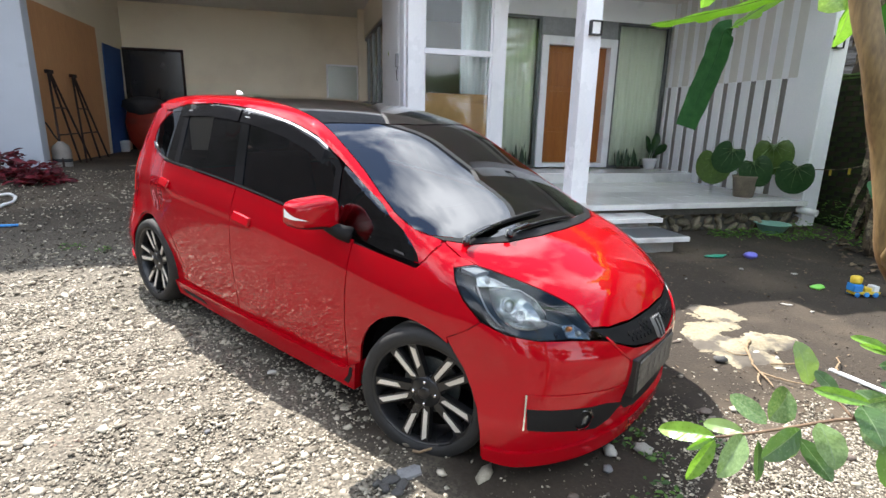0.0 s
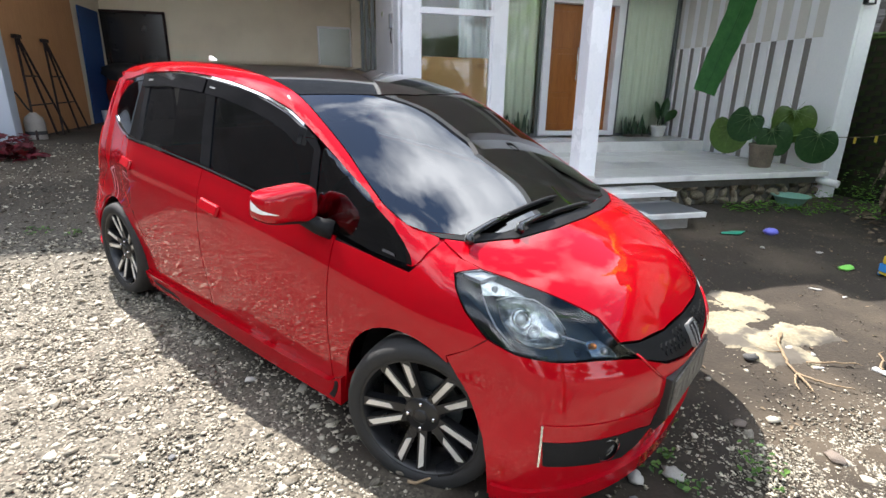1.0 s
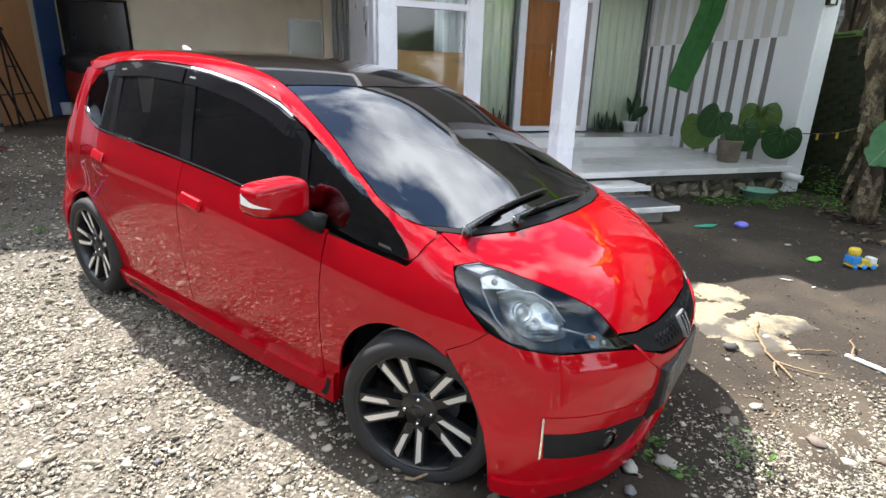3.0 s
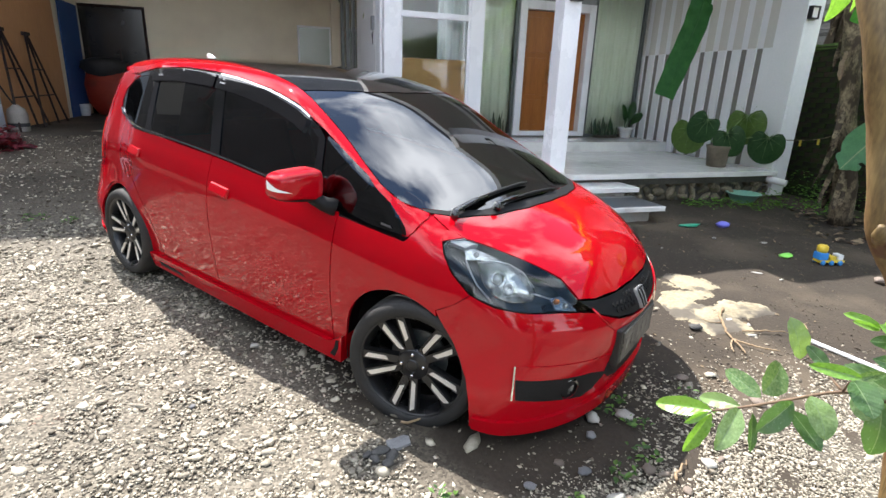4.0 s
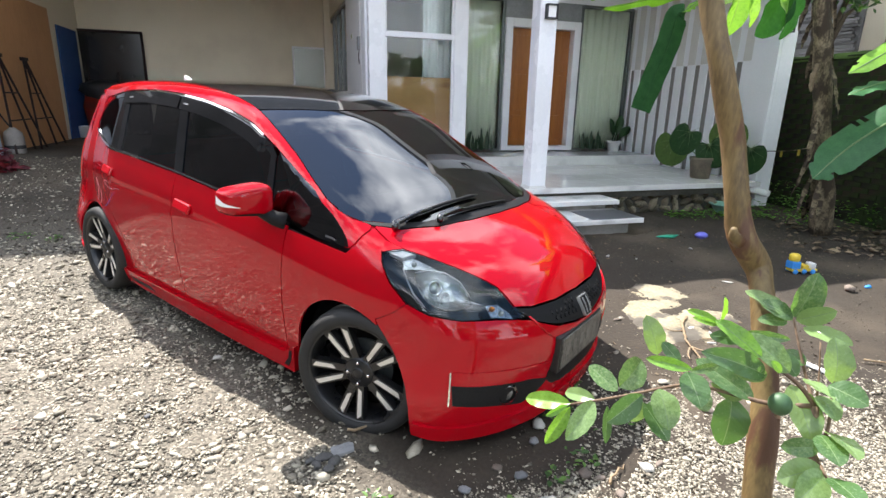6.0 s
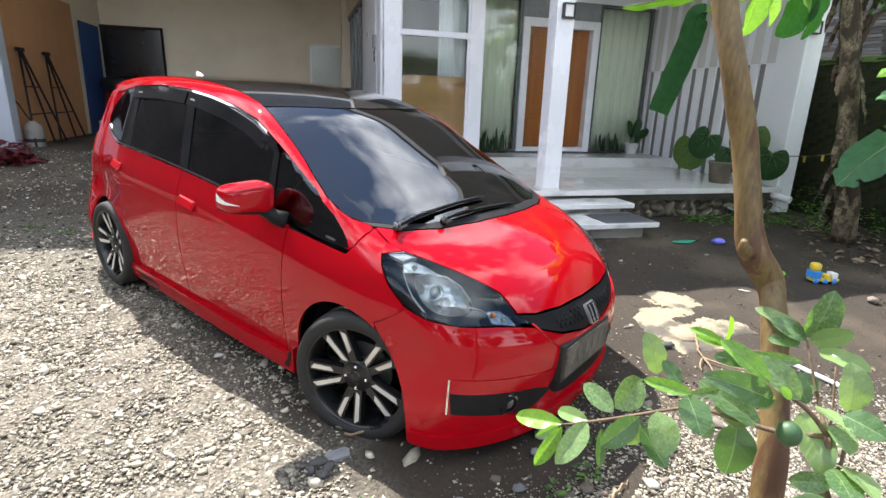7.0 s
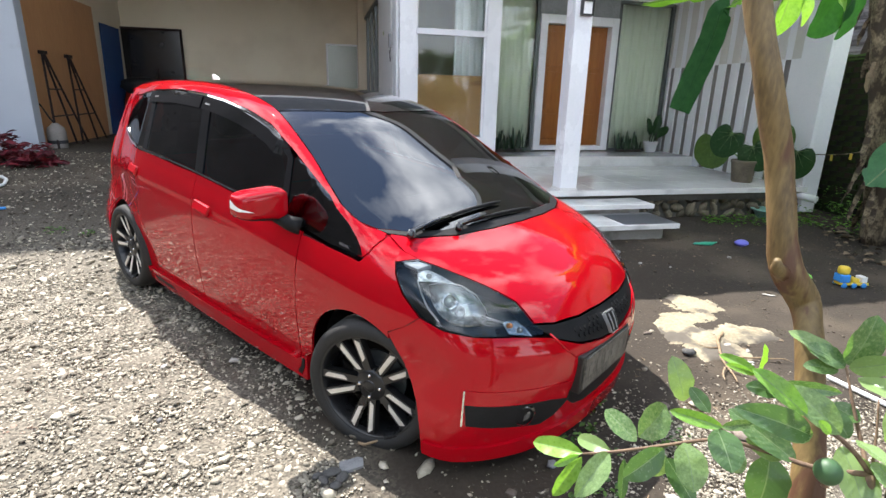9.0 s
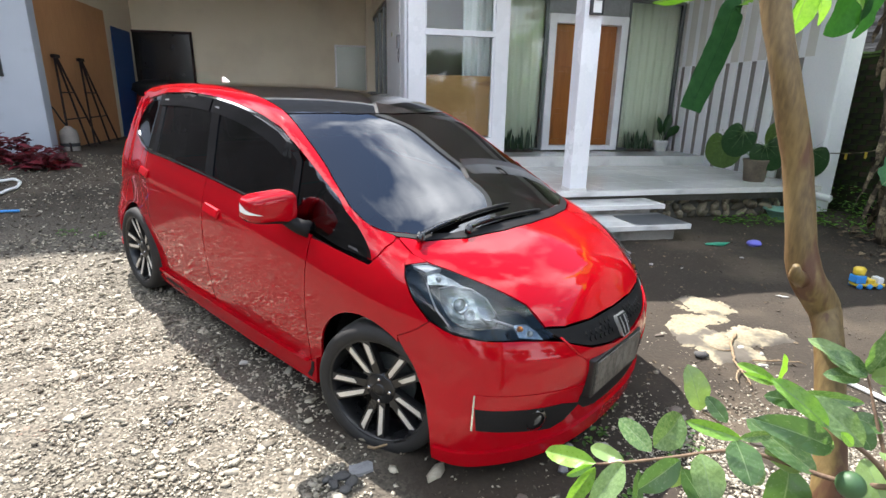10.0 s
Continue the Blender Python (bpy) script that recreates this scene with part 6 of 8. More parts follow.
def panel(name, loop, view, material, parent, off=0.0, depth=0.012, step=0.03, label="", mirror=False):
    """A body panel: an outline seen from the side (x, z), from above (x, y), from the front round the nose (degrees, z) or from any way, laid on the body."""
    flat, faces = triangulate(loop, step if view != "nose" else step)
    n = len(flat)
    if view == "side":
        start = np.stack([flat[:, 0], np.full(n, -1.3), flat[:, 1]], -1)
        ways = np.tile((0.0, 1.0, 0.0), (n, 1))
    elif view == "top":
        start = np.stack([flat[:, 0], flat[:, 1], np.full(n, 1.9)], -1)
        ways = np.tile((0.0, 0.0, -1.0), (n, 1))
    elif view == "nose":
        a = flat[:, 0]
        ways = np.stack([-np.cos(a), -np.sin(a), 0 * a], -1)
        start = np.stack([-0.25 - 1.5 * ways[:, 0], -1.5 * ways[:, 1], flat[:, 1]], -1)
    else:
        way = np.array(Vector(view).normalized())
        side = np.cross(way, (0, 0, 1.0))
        side /= np.linalg.norm(side)
        rise = np.cross(side, way)
        start = flat[:, :1] * side + flat[:, 1:] * rise - way * 2.2
        ways = np.tile(way, (n, 1))
    on = settle_on(start, ways, 3.0 if view not in ("side", "top", "nose") else 1.6)
    out = gradient(on)
    on = on + out * off
    bm = bmesh.new()
    for q in on:
        bm.verts.new(q)
    bm.verts.ensure_lookup_table()
    for f in faces:
        try:
            bm.faces.new([bm.verts[k] for k in f])
        except ValueError:
            pass
    bm.normal_update()
    total = sum((f.normal.dot(Vector(out[f.verts[0].index])) for f in bm.faces))
    if total < 0:
        bmesh.ops.reverse_faces(bm, faces=bm.faces[:])
    if depth:
        rim = [e for e in bm.edges if e.is_boundary]
        made = bmesh.ops.extrude_edge_only(bm, edges=rim)["geom"]
        new_verts = [g for g in made if isinstance(g, bmesh.types.BMVert)]
        pos = np.array([tuple(v.co) for v in new_verts])
        moved = pos - gradient(pos) * depth
        for v, q in zip(new_verts, moved):
            v.co = q
        bm.normal_update()
    for f in bm.faces:
        f.smooth = True
    for e in bm.edges:
        if len(e.link_faces) == 2 and e.link_faces[0].normal.angle(e.link_faces[1].normal, 0) > radians(40):
            e.smooth = False
    copy = bm.copy() if mirror else None
    made = part(name, bm, material, parent, label)
    if copy:
        bmesh.ops.transform(copy, matrix=Matrix.Diagonal((1, -1, 1, 1)), verts=copy.verts[:])
        bmesh.ops.reverse_faces(copy, faces=copy.faces[:])
        part(name, copy, material, parent, label)
    return made


def top_z(x, y):
    return float(settle_on(np.array([[x, -abs(y), 1.9]]), np.array([[0.0, 0.0, -1.0]]))[0, 2])


def nose_point(a, z):
    w = np.array([[-math.cos(a), -math.sin(a), 0.0]])
    return settle_on(np.array([[-0.25, 0.0, z]]) - 1.5 * w, w)[0]


def snap(points):
    """Moves points onto the body."""
    p = np.array(points, float)
    for _ in range(12):
        p = p - gradient(p) * body_field(p)[:, None]
    return p


def arc(cx, cz, r, a0, a1, n=16):
    return [(cx + r * math.cos(radians(a)), cz + r * math.sin(radians(a))) for a in np.linspace(a0, a1, n)]


def flat_on(view, points):
    """Where points show in the flat of a free view."""
    way = np.array(Vector(view).normalized())
    side = np.cross(way, (0, 0, 1.0))
    side /= np.linalg.norm(side)
    rise = np.cross(side, way)
    return [(float(np.dot(p, side)), float(np.dot(p, rise))) for p in np.array(points, float)]


def build_wheel(car, hub_x, side, turn):
    base = new("wheel")
    base.parent = car
    steer = radians(17) if hub_x > -1 else 0.0
    base.matrix_local = Matrix.Translation((hub_x - 0.046, side * 0.748, 0.281)) @ Matrix.Rotation(steer, 4, "Z") @ Matrix.Rotation(radians(90 if side < 0 else -90), 4, "X") @ Matrix.Rotation(radians(turn), 4, "Z")
    # local z points away from the car
    tyre = [(0.228, 0.070), (0.234, 0.086), (0.246, 0.093), (0.268, 0.094), (0.284, 0.086), (0.293, 0.066), (0.298, 0.030), (0.298, -0.030), (0.294, -0.066), (0.285, -0.092), (0.250, -0.098), (0.232, -0.080)]
    part("tyre", lathe(tyre, 72, close=True), M["tyre"], base, "worn black tyre", True)
    rim = [(0.235, 0.078), (0.230, 0.084), (0.225, 0.078), (0.218, 0.050), (0.210, 0.0), (0.206, -0.05), (0.230, -0.075)]
    part("rim", lathe(rim, 64), M["rim_black"], base, "black alloy rim barrel", True)
    lip = [(0.2365, 0.0800), (0.2350, 0.0858), (0.2325, 0.0855), (0.2305, 0.0800)]
    part("rim_lip", lathe(lip, 72), M["rim_black"], base, "dark rim edge", True)
    disc = lathe([(0.04, -0.02), (0.13, -0.02), (0.13, -0.032), (0.04, -0.032)], 40, close=True)
    part("brake_disc", disc, M["alu_dark"], base)
    hub = lathe([(0.0, 0.060), (0.030, 0.060), (0.036, 0.056), (0.062, 0.056), (0.074, 0.044), (0.080, 0.020), (0.060, -0.02), (0.0, -0.02)], 36)
    part("hub", hub, M["rim_black"], base, "", True)
    part("cap", lathe([(0.0, 0.0665), (0.022, 0.066), (0.028, 0.062), (0.029, 0.055)], 28), M["rim_black"], base, "", True)
    for k in range(4):
        a = radians(45 + 90 * k)
        m = Matrix.Translation((0.050 * math.cos(a), 0.050 * math.sin(a), 0.054))
        part("wheel_nut", lathe([(0.0, 0.012), (0.005, 0.012), (0.0075, 0.009), (0.0075, 0.0)], 6, m=m), M["chrome"], base, "bright wheel nut")
    for k in range(5):
        for s in (-1, 1):
            a0, a1 = radians(72 * k + s * 15), radians(72 * k + s * 12)
            p0 = Vector((0.058 * math.cos(a0), 0.058 * math.sin(a0), 0.048))
            p1 = Vector((0.226 * math.cos(a1), 0.226 * math.sin(a1), 0.074))
            for nm, mt, w0, w1, up, dn in (("spoke", "rim_black", 0.017, 0.019, 0.0, 0.035), ("spoke_face", "rim_cut", 0.0085, 0.0100, 0.0035, 0.004)):
                d = (p1 - p0).normalized()
                q0, q1 = (p0, p1) if nm == "spoke" else (p0.lerp(p1, 0.16 if s > 0 else 0.36), p0.lerp(p1, 0.90))
                cross = d.cross(Vector((0, 0, 1))).normalized()
                bm = bmesh.new()
                vs = []
                for q, w in ((q0, w0), (q1, w1)):
                    for dz in (up, -dn):
                        for e in (-1, 1):
                            slant = d * (0.007 * e * s * (1 if q is q1 else -1)) if nm == "spoke_face" else Vector((0, 0, 0))
                            vs.append(bm.verts.new(q + slant + cross * w * e * (1.0 if dz >= 0 else 1.15) + Vector((0, 0, dz))))
                for f in ((0, 1, 5, 4), (2, 6, 7, 3), (0, 4, 6, 2), (1, 3, 7, 5), (0, 2, 3, 1), (4, 5, 7, 6)):
                    bm.faces.new([vs[i] for i in f])
                bmesh.ops.recalc_face_normals(bm, faces=bm.faces[:])
                part(nm, bm, M[mt], base, "bright machined spoke face" if nm == "spoke_face" else "")


def build_car():
    car = new("car")
    ahead = Vector((0.58557, -0.80956, -0.04160)).normalized()
    left = Vector((0.81026, 0.58608, 0.0)).normalized()
    up = ahead.cross(left)
    rot = Matrix((ahead, left, up)).transposed().to_4x4()
    car.matrix_world = Matrix.Translation((1.124, 2.383, -0.030)) @ rot
    tagged(car, "shiny red five-door hatchback with black roof parked on gravel", "car")
    paint, g = M["car_paint"], 0.0045
    ang = lambda x, y: math.atan2(y, x + 0.25)
    edge = lambda x: float(np.interp(-x, (0.05, 0.13, 0.20, 0.29, 0.37, 0.43, 0.52, 0.61, 0.80, 1.0, 1.3, 1.6, 2.2, 2.9), (0.70, 0.700, 0.720, 0.726, 0.704, 0.696, 0.667, 0.648, 0.619, 0.582, 0.564, 0.550, 0.54, 0.52)))
    hood_front = [nose_point(a, z) for a, z in ((ang(0.51, -0.445), 0.646), (ang(0.53, -0.35), 0.634), (ang(0.56, -0.2), 0.628), (0.0, 0.628))]
    side_edge = [(-0.065, 0.672), (0.03, 0.685), (0.10, 0.665), (0.22, 0.60), (0.33, 0.53), (0.43, 0.465)]
    hood_edge = [(x, top_z(x, y + 0.007)) for x, y in ((-0.065, 0.672), (-0.02, 0.68), (0.03, 0.685))]
    lamp3 = snap([(0.046, -0.752, 0.862)] + [(x, -(y + 0.006), top_z(x, y + 0.006)) for x, y in side_edge[2:]] + [tuple(nose_point(ang(0.51, -0.445) - 0.012, 0.640)), (0.545, -0.395, 0.597), (0.50, -0.46, 0.590), (0.44, -0.53, 0.592), (0.36, -0.63, 0.603), (0.28, -0.715, 0.632), (0.20, -0.76, 0.668), (0.12, -0.775, 0.735), (0.07, -0.775, 0.81)])
    low_lamp = lamp3[7:12]
    # front wing, doors, rear quarter
    wing = [(-0.512, 0.19), (-0.505, 0.45), (-0.488, 0.70), (-0.487, 0.838), (-0.30, 0.822), (-0.12, 0.806), (-0.085, 0.845)] + hood_edge + [(float(lamp3[0][0]) - 0.004, float(lamp3[0][2]) + 0.002), (float(lamp3[-1][0]) - 0.006, float(lamp3[-1][2])), (float(lamp3[-2][0]) - 0.006, float(lamp3[-2][2]) - 0.003), (float(lamp3[-3][0]) - 0.004, float(lamp3[-3][2]) - 0.006),
            (0.148, 0.618), (0.074, 0.575)] + arc(-0.098, 0.285, 0.318, 56, 172) + [(-0.425, 0.26), (-0.44, 0.19)]
    panel("front_wing", wing, "side", paint, car, step=0.028, mirror=True)
    belt = lambda x, d=0.0: (x, float(belt_line(x)) + d)
    door_f = [(-0.518, 0.19), (-1.475, 0.19), (-1.475, 0.55), (-1.462, 0.80), belt(-1.45, -0.010), belt(-1.2, -0.010), belt(-0.9, -0.010), belt(-0.494, -0.012), (-0.494, 0.70), (-0.511, 0.45)]
    panel("front_door", door_f, "side", paint, car, step=0.03, mirror=True)
    door_r = [(-1.481, 0.19), (-2.09, 0.19), (-2.13, 0.33), (-2.20, 0.48), (-2.30, 0.62), (-2.40, 0.72), (-2.435, 0.85), belt(-2.41, -0.012), belt(-2.0, -0.010), belt(-1.456, -0.010), (-1.468, 0.80), (-1.481, 0.55)]
    panel("rear_door", door_r, "side", paint, car, step=0.03, mirror=True)
    quarter = [(-2.096, 0.19), (-2.20, 0.19)] + arc(-2.605, 0.280, 0.324, -8, 172, 22) + [(-2.935, 0.22), (-3.02, 0.22), (-3.12, 0.5), (-3.10, 0.72), (-3.02, 0.80), (-2.98, 1.0), (-2.95, 1.18), (-2.90, 1.30), (-2.80, 1.315), (-2.62, 1.31), (-2.47, 1.312),
              (-2.58, 1.280), (-2.688, 1.212), (-2.724, 1.138), (-2.706, 1.096), (-2.652, 1.064), (-2.54, 1.038), (-2.42, 1.022), (-2.44, 0.85), (-2.406, 0.72), (-2.306, 0.62), (-2.206, 0.48), (-2.136, 0.33)]
    panel("rear_quarter", quarter, "side", paint, car, step=0.03, mirror=True)
    # sill skirt
    skirt = [(-0.452, 0.128), (-1.0, 0.118), (-2.24, 0.125), (-2.255, 0.215), (-2.10, 0.214), (-1.0, 0.214), (-0.52, 0.222), (-0.43, 0.275)]
    panel("side_skirt", skirt, "side", paint, car, off=0.024, depth=0.10, step=0.03, mirror=True)
    slot = [(-0.490, 0.150), (-0.462, 0.20), (-0.452, 0.248), (-0.470, 0.246), (-0.484, 0.20), (-0.520, 0.155)]
    panel("skirt_vent", slot, "side", M["car_trim"], car, off=0.027, depth=0.01, step=0.02, mirror=True)
    slot2 = [(-1.84, 0.158), (-2.12, 0.160), (-2.15, 0.182), (-1.90, 0.178)]
    panel("skirt_slot", slot2, "side", M["car_trim"], car, off=0.027, depth=0.006, step=0.03, mirror=True)
    # glazing along the side
    zt = lambda x: float(np.interp(-x, (0.60, 0.72, 0.9, 1.1, 1.35, 1.6, 1.9, 2.2, 2.5, 2.72), (1.11, 1.182, 1.258, 1.308, 1.345, 1.366, 1.374, 1.356, 1.312, 1.25)))
    top = lambda a, b, d=0.0, n=8: [(x, zt(x) + d) for x in np.linspace(a, b, n)]
    pillar_low = [(-0.118, 0.830), (-0.132, 0.858), (-0.170, 0.892), (-0.233, 0.938), (-0.323, 0.983), (-0.384, 1.026), (-0.497, 1.080), (-0.585, 1.125), (-0.682, 1.170)]
    glass_q = [(-0.30, 0.838), belt(-0.47, 0.004), belt(-0.62, 0.006), (-0.665, 1.14), (-0.660, 1.155)] + pillar_low[::-1][1:]
    panel("quarter_glass", glass_q, "side", M["car_glass"], car, off=-0.004, depth=0, step=0.022, mirror=True)
    glass_f = [belt(-0.675, 0.008), belt(-1.0, 0.008), belt(-1.395, 0.008), (-1.44, 1.15)] + top(-1.485, -0.78, -0.030) + [(-0.715, 1.14)]
    panel("door_glass", glass_f, "side", M["car_glass"], car, off=-0.004, depth=0, step=0.04, mirror=True)
    glass_r = [belt(-1.485, 0.008), belt(-1.8, 0.008), belt(-2.125, 0.008), (-2.135, 1.18)] + top(-2.145, -1.57, -0.030) + [(-1.53, 1.15)]
    panel("door_glass", glass_r, "side", M["car_glass"], car, off=-0.004, depth=0, step=0.04, mirror=True)
    glass_c = [belt(-2.19, 0.010), belt(-2.26, 0.012), (-2.40, 1.026), (-2.54, 1.046), (-2.65, 1.072), (-2.698, 1.10), (-2.715, 1.14), (-2.68, 1.21), (-2.58, 1.275)] + top(-2.45, -2.20, -0.012, 5) + [(-2.195, 1.18)]
    panel("rear_quarter_glass", glass_c, "side", M["car_glass"], car, off=-0.003, depth=0, step=0.04, mirror=True)
    # black frames between the panes
    for nm, lp in (("front_frame", [belt(-0.622, 0.004), belt(-0.672, 0.004), (-0.712, 1.14), (-0.777, zt(-0.777) - 0.03), (-0.715, zt(-0.715)), (-0.674, 1.140)]),
                   ("door_pillar", [belt(-1.398, 0.006), belt(-1.482, 0.006), (-1.527, 1.15), (-1.567, zt(-1.567) - 0.028), (-1.488, zt(-1.488) - 0.028), (-1.443, 1.15)]),
                   ("rear_frame", [belt(-2.128, 0.006), belt(-2.188, 0.006), (-2.192, 1.18), (-2.197, zt(-2.197) - 0.014), (-2.148, zt(-2.148) - 0.028), (-2.138, 1.18)])):
        panel(nm, lp, "side", M["car_black"], car, off=0.001, depth=0.01, step=0.05, mirror=True)
    upper = top(-0.71, -2.46, 0.004, 22) + [(-2.46, zt(-2.46) - 0.010)] + top(-2.20, -0.78, -0.028, 20)
    panel("window_frame", upper, "side", M["car_black"], car, off=0.002, depth=0.01, step=0.05, mirror=True)
    for a, b in ((-0.80, -1.545), (-1.565, -2.20)):
        visor = top(a, b, -0.004, 10) + top(b, a, -0.068, 10)
        panel("rain_visor", visor, "side", M["car_black"], car, off=0.020, depth=0.022, step=0.04, label="smoked plastic rain visor", mirror=True)
    for vx in (-1.46, -2.08):
        mark = [(vx, zt(vx) - 0.032), (vx - 0.045, zt(vx - 0.045) - 0.032), (vx - 0.048, zt(vx - 0.048) - 0.040), (vx - 0.003, zt(vx) - 0.040)]
        panel("visor_mark", mark, "side", M["badge_silver"], car, off=0.0225, depth=0.002, step=0.02, label="small pale printed mark", mirror=True)
    strip = [belt(x, 0.004) for x in np.linspace(-0.60, -2.26, 14)] + [(-2.40, 1.023), (-2.54, 1.043), (-2.65, 1.069), (-2.702, 1.098), (-2.709, 1.092), (-2.655, 1.060), (-2.54, 1.034), (-2.40, 1.014)] + [belt(x, -0.003) for x in np.linspace(-2.26, -0.60, 14)]
    panel("belt_moulding", strip, "side", M["chrome"], car, off=0.005, depth=0.01, step=0.05, label="bright belt moulding", mirror=True)
    rim = top(-0.80, -1.55, 0.012, 10) + top(-1.55, -0.80, 0.003, 10)
    panel("gutter_trim", rim, "side", M["chrome"], car, off=0.004, depth=0.008, step=0.05, mirror=True)
    # pillars and roof rails seen from the side
    on_side = lambda x, z: tuple(settle_on(np.array([[x, -1.3, z]]), np.array([[0.0, 1.0, 0.0]]))[0])
    on_top3 = lambda x, y: (x, -y, top_z(x, y))
    rail_view = (-0.15, 0.75, -0.65)
    rail_low = [(-0.073, hood_edge[0][1] - 0.004), (-0.092, 0.848), (-0.112, 0.828)] + pillar_low[1:-1] + [(-0.69, 1.178), (-0.76, 1.210)] + top(-0.90, -2.46, 0.016, 20) + [(-2.62, 1.315), (-2.74, 1.312)]
    rail3 = [on_side(x, z) for x, z in rail_low] + [on_top3(x, edge(x) + 0.006) for x in np.linspace(-2.74, -0.16, 34)] + [on_top3(-0.125, 0.690), on_top3(-0.085, 0.676)]
    panel("roof_rail", flat_on(rail_view, rail3), rail_view, paint, car, step=0.022, mirror=True)
    under = snap([(-0.22, -0.70, 0.90), (-0.22, -0.66, 1.0), (-0.05, -0.62, 0.96), (0.05, -0.64, 0.91), (0.05, -0.70, 0.88), (0.04, -0.76, 0.85), (-0.05, -0.77, 0.83), (-0.14, -0.77, 0.82)])
    panel("scuttle_plate", flat_on((-0.2, 0.7, -0.65), under), (-0.2, 0.7, -0.65), paint, car, off=-0.007, depth=0, step=0.03, mirror=True)
    tip = snap([(0.024, -0.700, 0.89), (0.047, -0.752, 0.862), (0.096, -0.678, 0.865), (0.06, -0.688, 0.88)])
    panel("wing_tip", flat_on((-0.2, 0.7, -0.65), tip), (-0.2, 0.7, -0.65), paint, car, off=0.0, depth=0.006, step=0.02, mirror=True)
    # top: roof, windscreen, bonnet
    ws = [(0.085, 0.0), (0.072, 0.22), (0.03, 0.45), (-0.05, 0.60), (-0.135, 0.690)] + [(x, edge(x)) for x in (-0.20, -0.30, -0.40, -0.46, -0.54, -0.62, -0.8, -0.955)] + [(-0.90, 0.45), (-0.835, 0.25), (-0.81, 0.0)]
    ws_all = ws + [(x, -y) for x, y in ws[::-1][1:-1]]
    panel("windscreen", ws_all, "top", M["windshield_glass"], car, off=-0.002, depth=0, step=0.045)
    rf = [(-0.818, 0.0), (-0.843, 0.25), (-0.908, 0.45), (-0.965, edge(-0.965))] + [(x, edge(x)) for x in (-1.2, -1.6, -2.0, -2.4, -2.78)] + [(-2.84, 0.3), (-2.86, 0.0)]
    panel("roof", rf + [(x, -y) for x, y in rf[::-1][1:-1]], "top", M["car_black"], car, step=0.06, label="gloss black roof panel")
    cowl = [(0.136, 0.0), (0.124, 0.22), (0.082, 0.43), (0.005, 0.59), (-0.080, 0.670), (-0.128, 0.692), (-0.046, 0.605), (0.034, 0.455), (0.075, 0.225), (0.088, 0.0)]
    panel("cowl", cowl + [(x, -y) for x, y in cowl[::-1][1:-1]], "top", M["car_trim"], car, off=0.001, step=0.04, label="black plastic scuttle below the windscreen")
    hood = [(0.143, 0.0), (0.131, 0.22), (0.089, 0.435), (0.012, 0.595), (-0.068, 0.664)] + side_edge + [(float(p[0]), abs(float(p[1]))) for p in hood_front]
    panel("bonnet", hood + [(x, -y) for x, y in hood[::-1][1:-1]], "top", paint, car, step=0.03)
    bm = bmesh.new()
    rows = []
    for y in np.linspace(-0.57, 0.57, 25):
        zr = top_z(-2.66, min(abs(y), 0.53)) - 0.9 * max(abs(y) - 0.46, 0) ** 1.5
        back = -2.97 + 0.13 * (abs(y) / 0.57) ** 3
        rows.append([bm.verts.new(q) for q in ((-2.66, y, zr + 0.002), (-2.74, y, zr - 0.004), (-2.82, y, zr - 0.018), (back + 0.02, y, zr - 0.040), (back, y, zr - 0.052), (back + 0.02, y, zr - 0.064), (-2.80, y, zr - 0.064), (-2.70, y, zr - 0.050))])
    for r, q in zip(rows, rows[1:]):
        for k in range(8):
            bm.faces.new((r[k], q[k], q[(k + 1) % 8], r[(k + 1) % 8]))
    bm.faces.new(rows[0])
    bm.faces.new(rows[-1][::-1])
    bmesh.ops.recalc_face_normals(bm, faces=bm.faces[:])
    part("roof_spoiler", bm, paint, car, "red lip above the rear window", True)
    # nose
    bump_half = [(ang(0.66, 0.0), 0.13), (-0.30, 0.13), (-0.75, 0.13), (ang(0.38, -0.755), 0.128), (ang(0.276, -0.811), 0.135), (ang(0.277, -0.811), 0.153), (ang(0.262, -0.808), 0.25), (ang(0.240, -0.805), 0.330), (ang(0.200, -0.80), 0.400), (ang(0.155, -0.792), 0.462), (ang(0.11, -0.802), 0.52), (ang(0.076, -0.811), 0.572), (ang(0.15, -0.79), 0.618)] + [(ang(p[0], p[1]), float(p[2]) - 0.006) for p in low_lamp[::-1]] + [(ang(0.545, -0.395), 0.590), (ang(0.54, -0.36), 0.578), (ang(0.585, -0.25), 0.536), (ang(0.62, -0.1), 0.510), (0.0, 0.505)]
    full = bump_half + [(-a, z) for a, z in bump_half[::-1][1:-1]]
    panel("front_bumper", full, "nose", paint, car, step=0.022)
    vent = [(ang(0.420, -0.727), 0.283), (ang(0.51, -0.59), 0.255), (ang(0.578, -0.44), 0.222), (ang(0.602, -0.37), 0.240), (ang(0.622, -0.29), 0.295), (ang(0.59, -0.40), 0.330), (ang(0.51, -0.61), 0.352), (ang(0.418, -0.735), 0.366)]
    panel("bumper_vent", vent, "nose", M["car_trim"], car, off=0.003, depth=0.01, step=0.02, mirror=True, label="black fog lamp recess")
    bar = [(ang(0.409, -0.745), 0.286), (ang(0.414, -0.741), 0.286), (ang(0.405, -0.723), 0.422), (ang(0.400, -0.727), 0.422)]
    panel("bumper_strip", bar, "nose", M["chrome"], car, off=0.010, depth=0.012, step=0.012, mirror=True, label="thin bright upright strip")
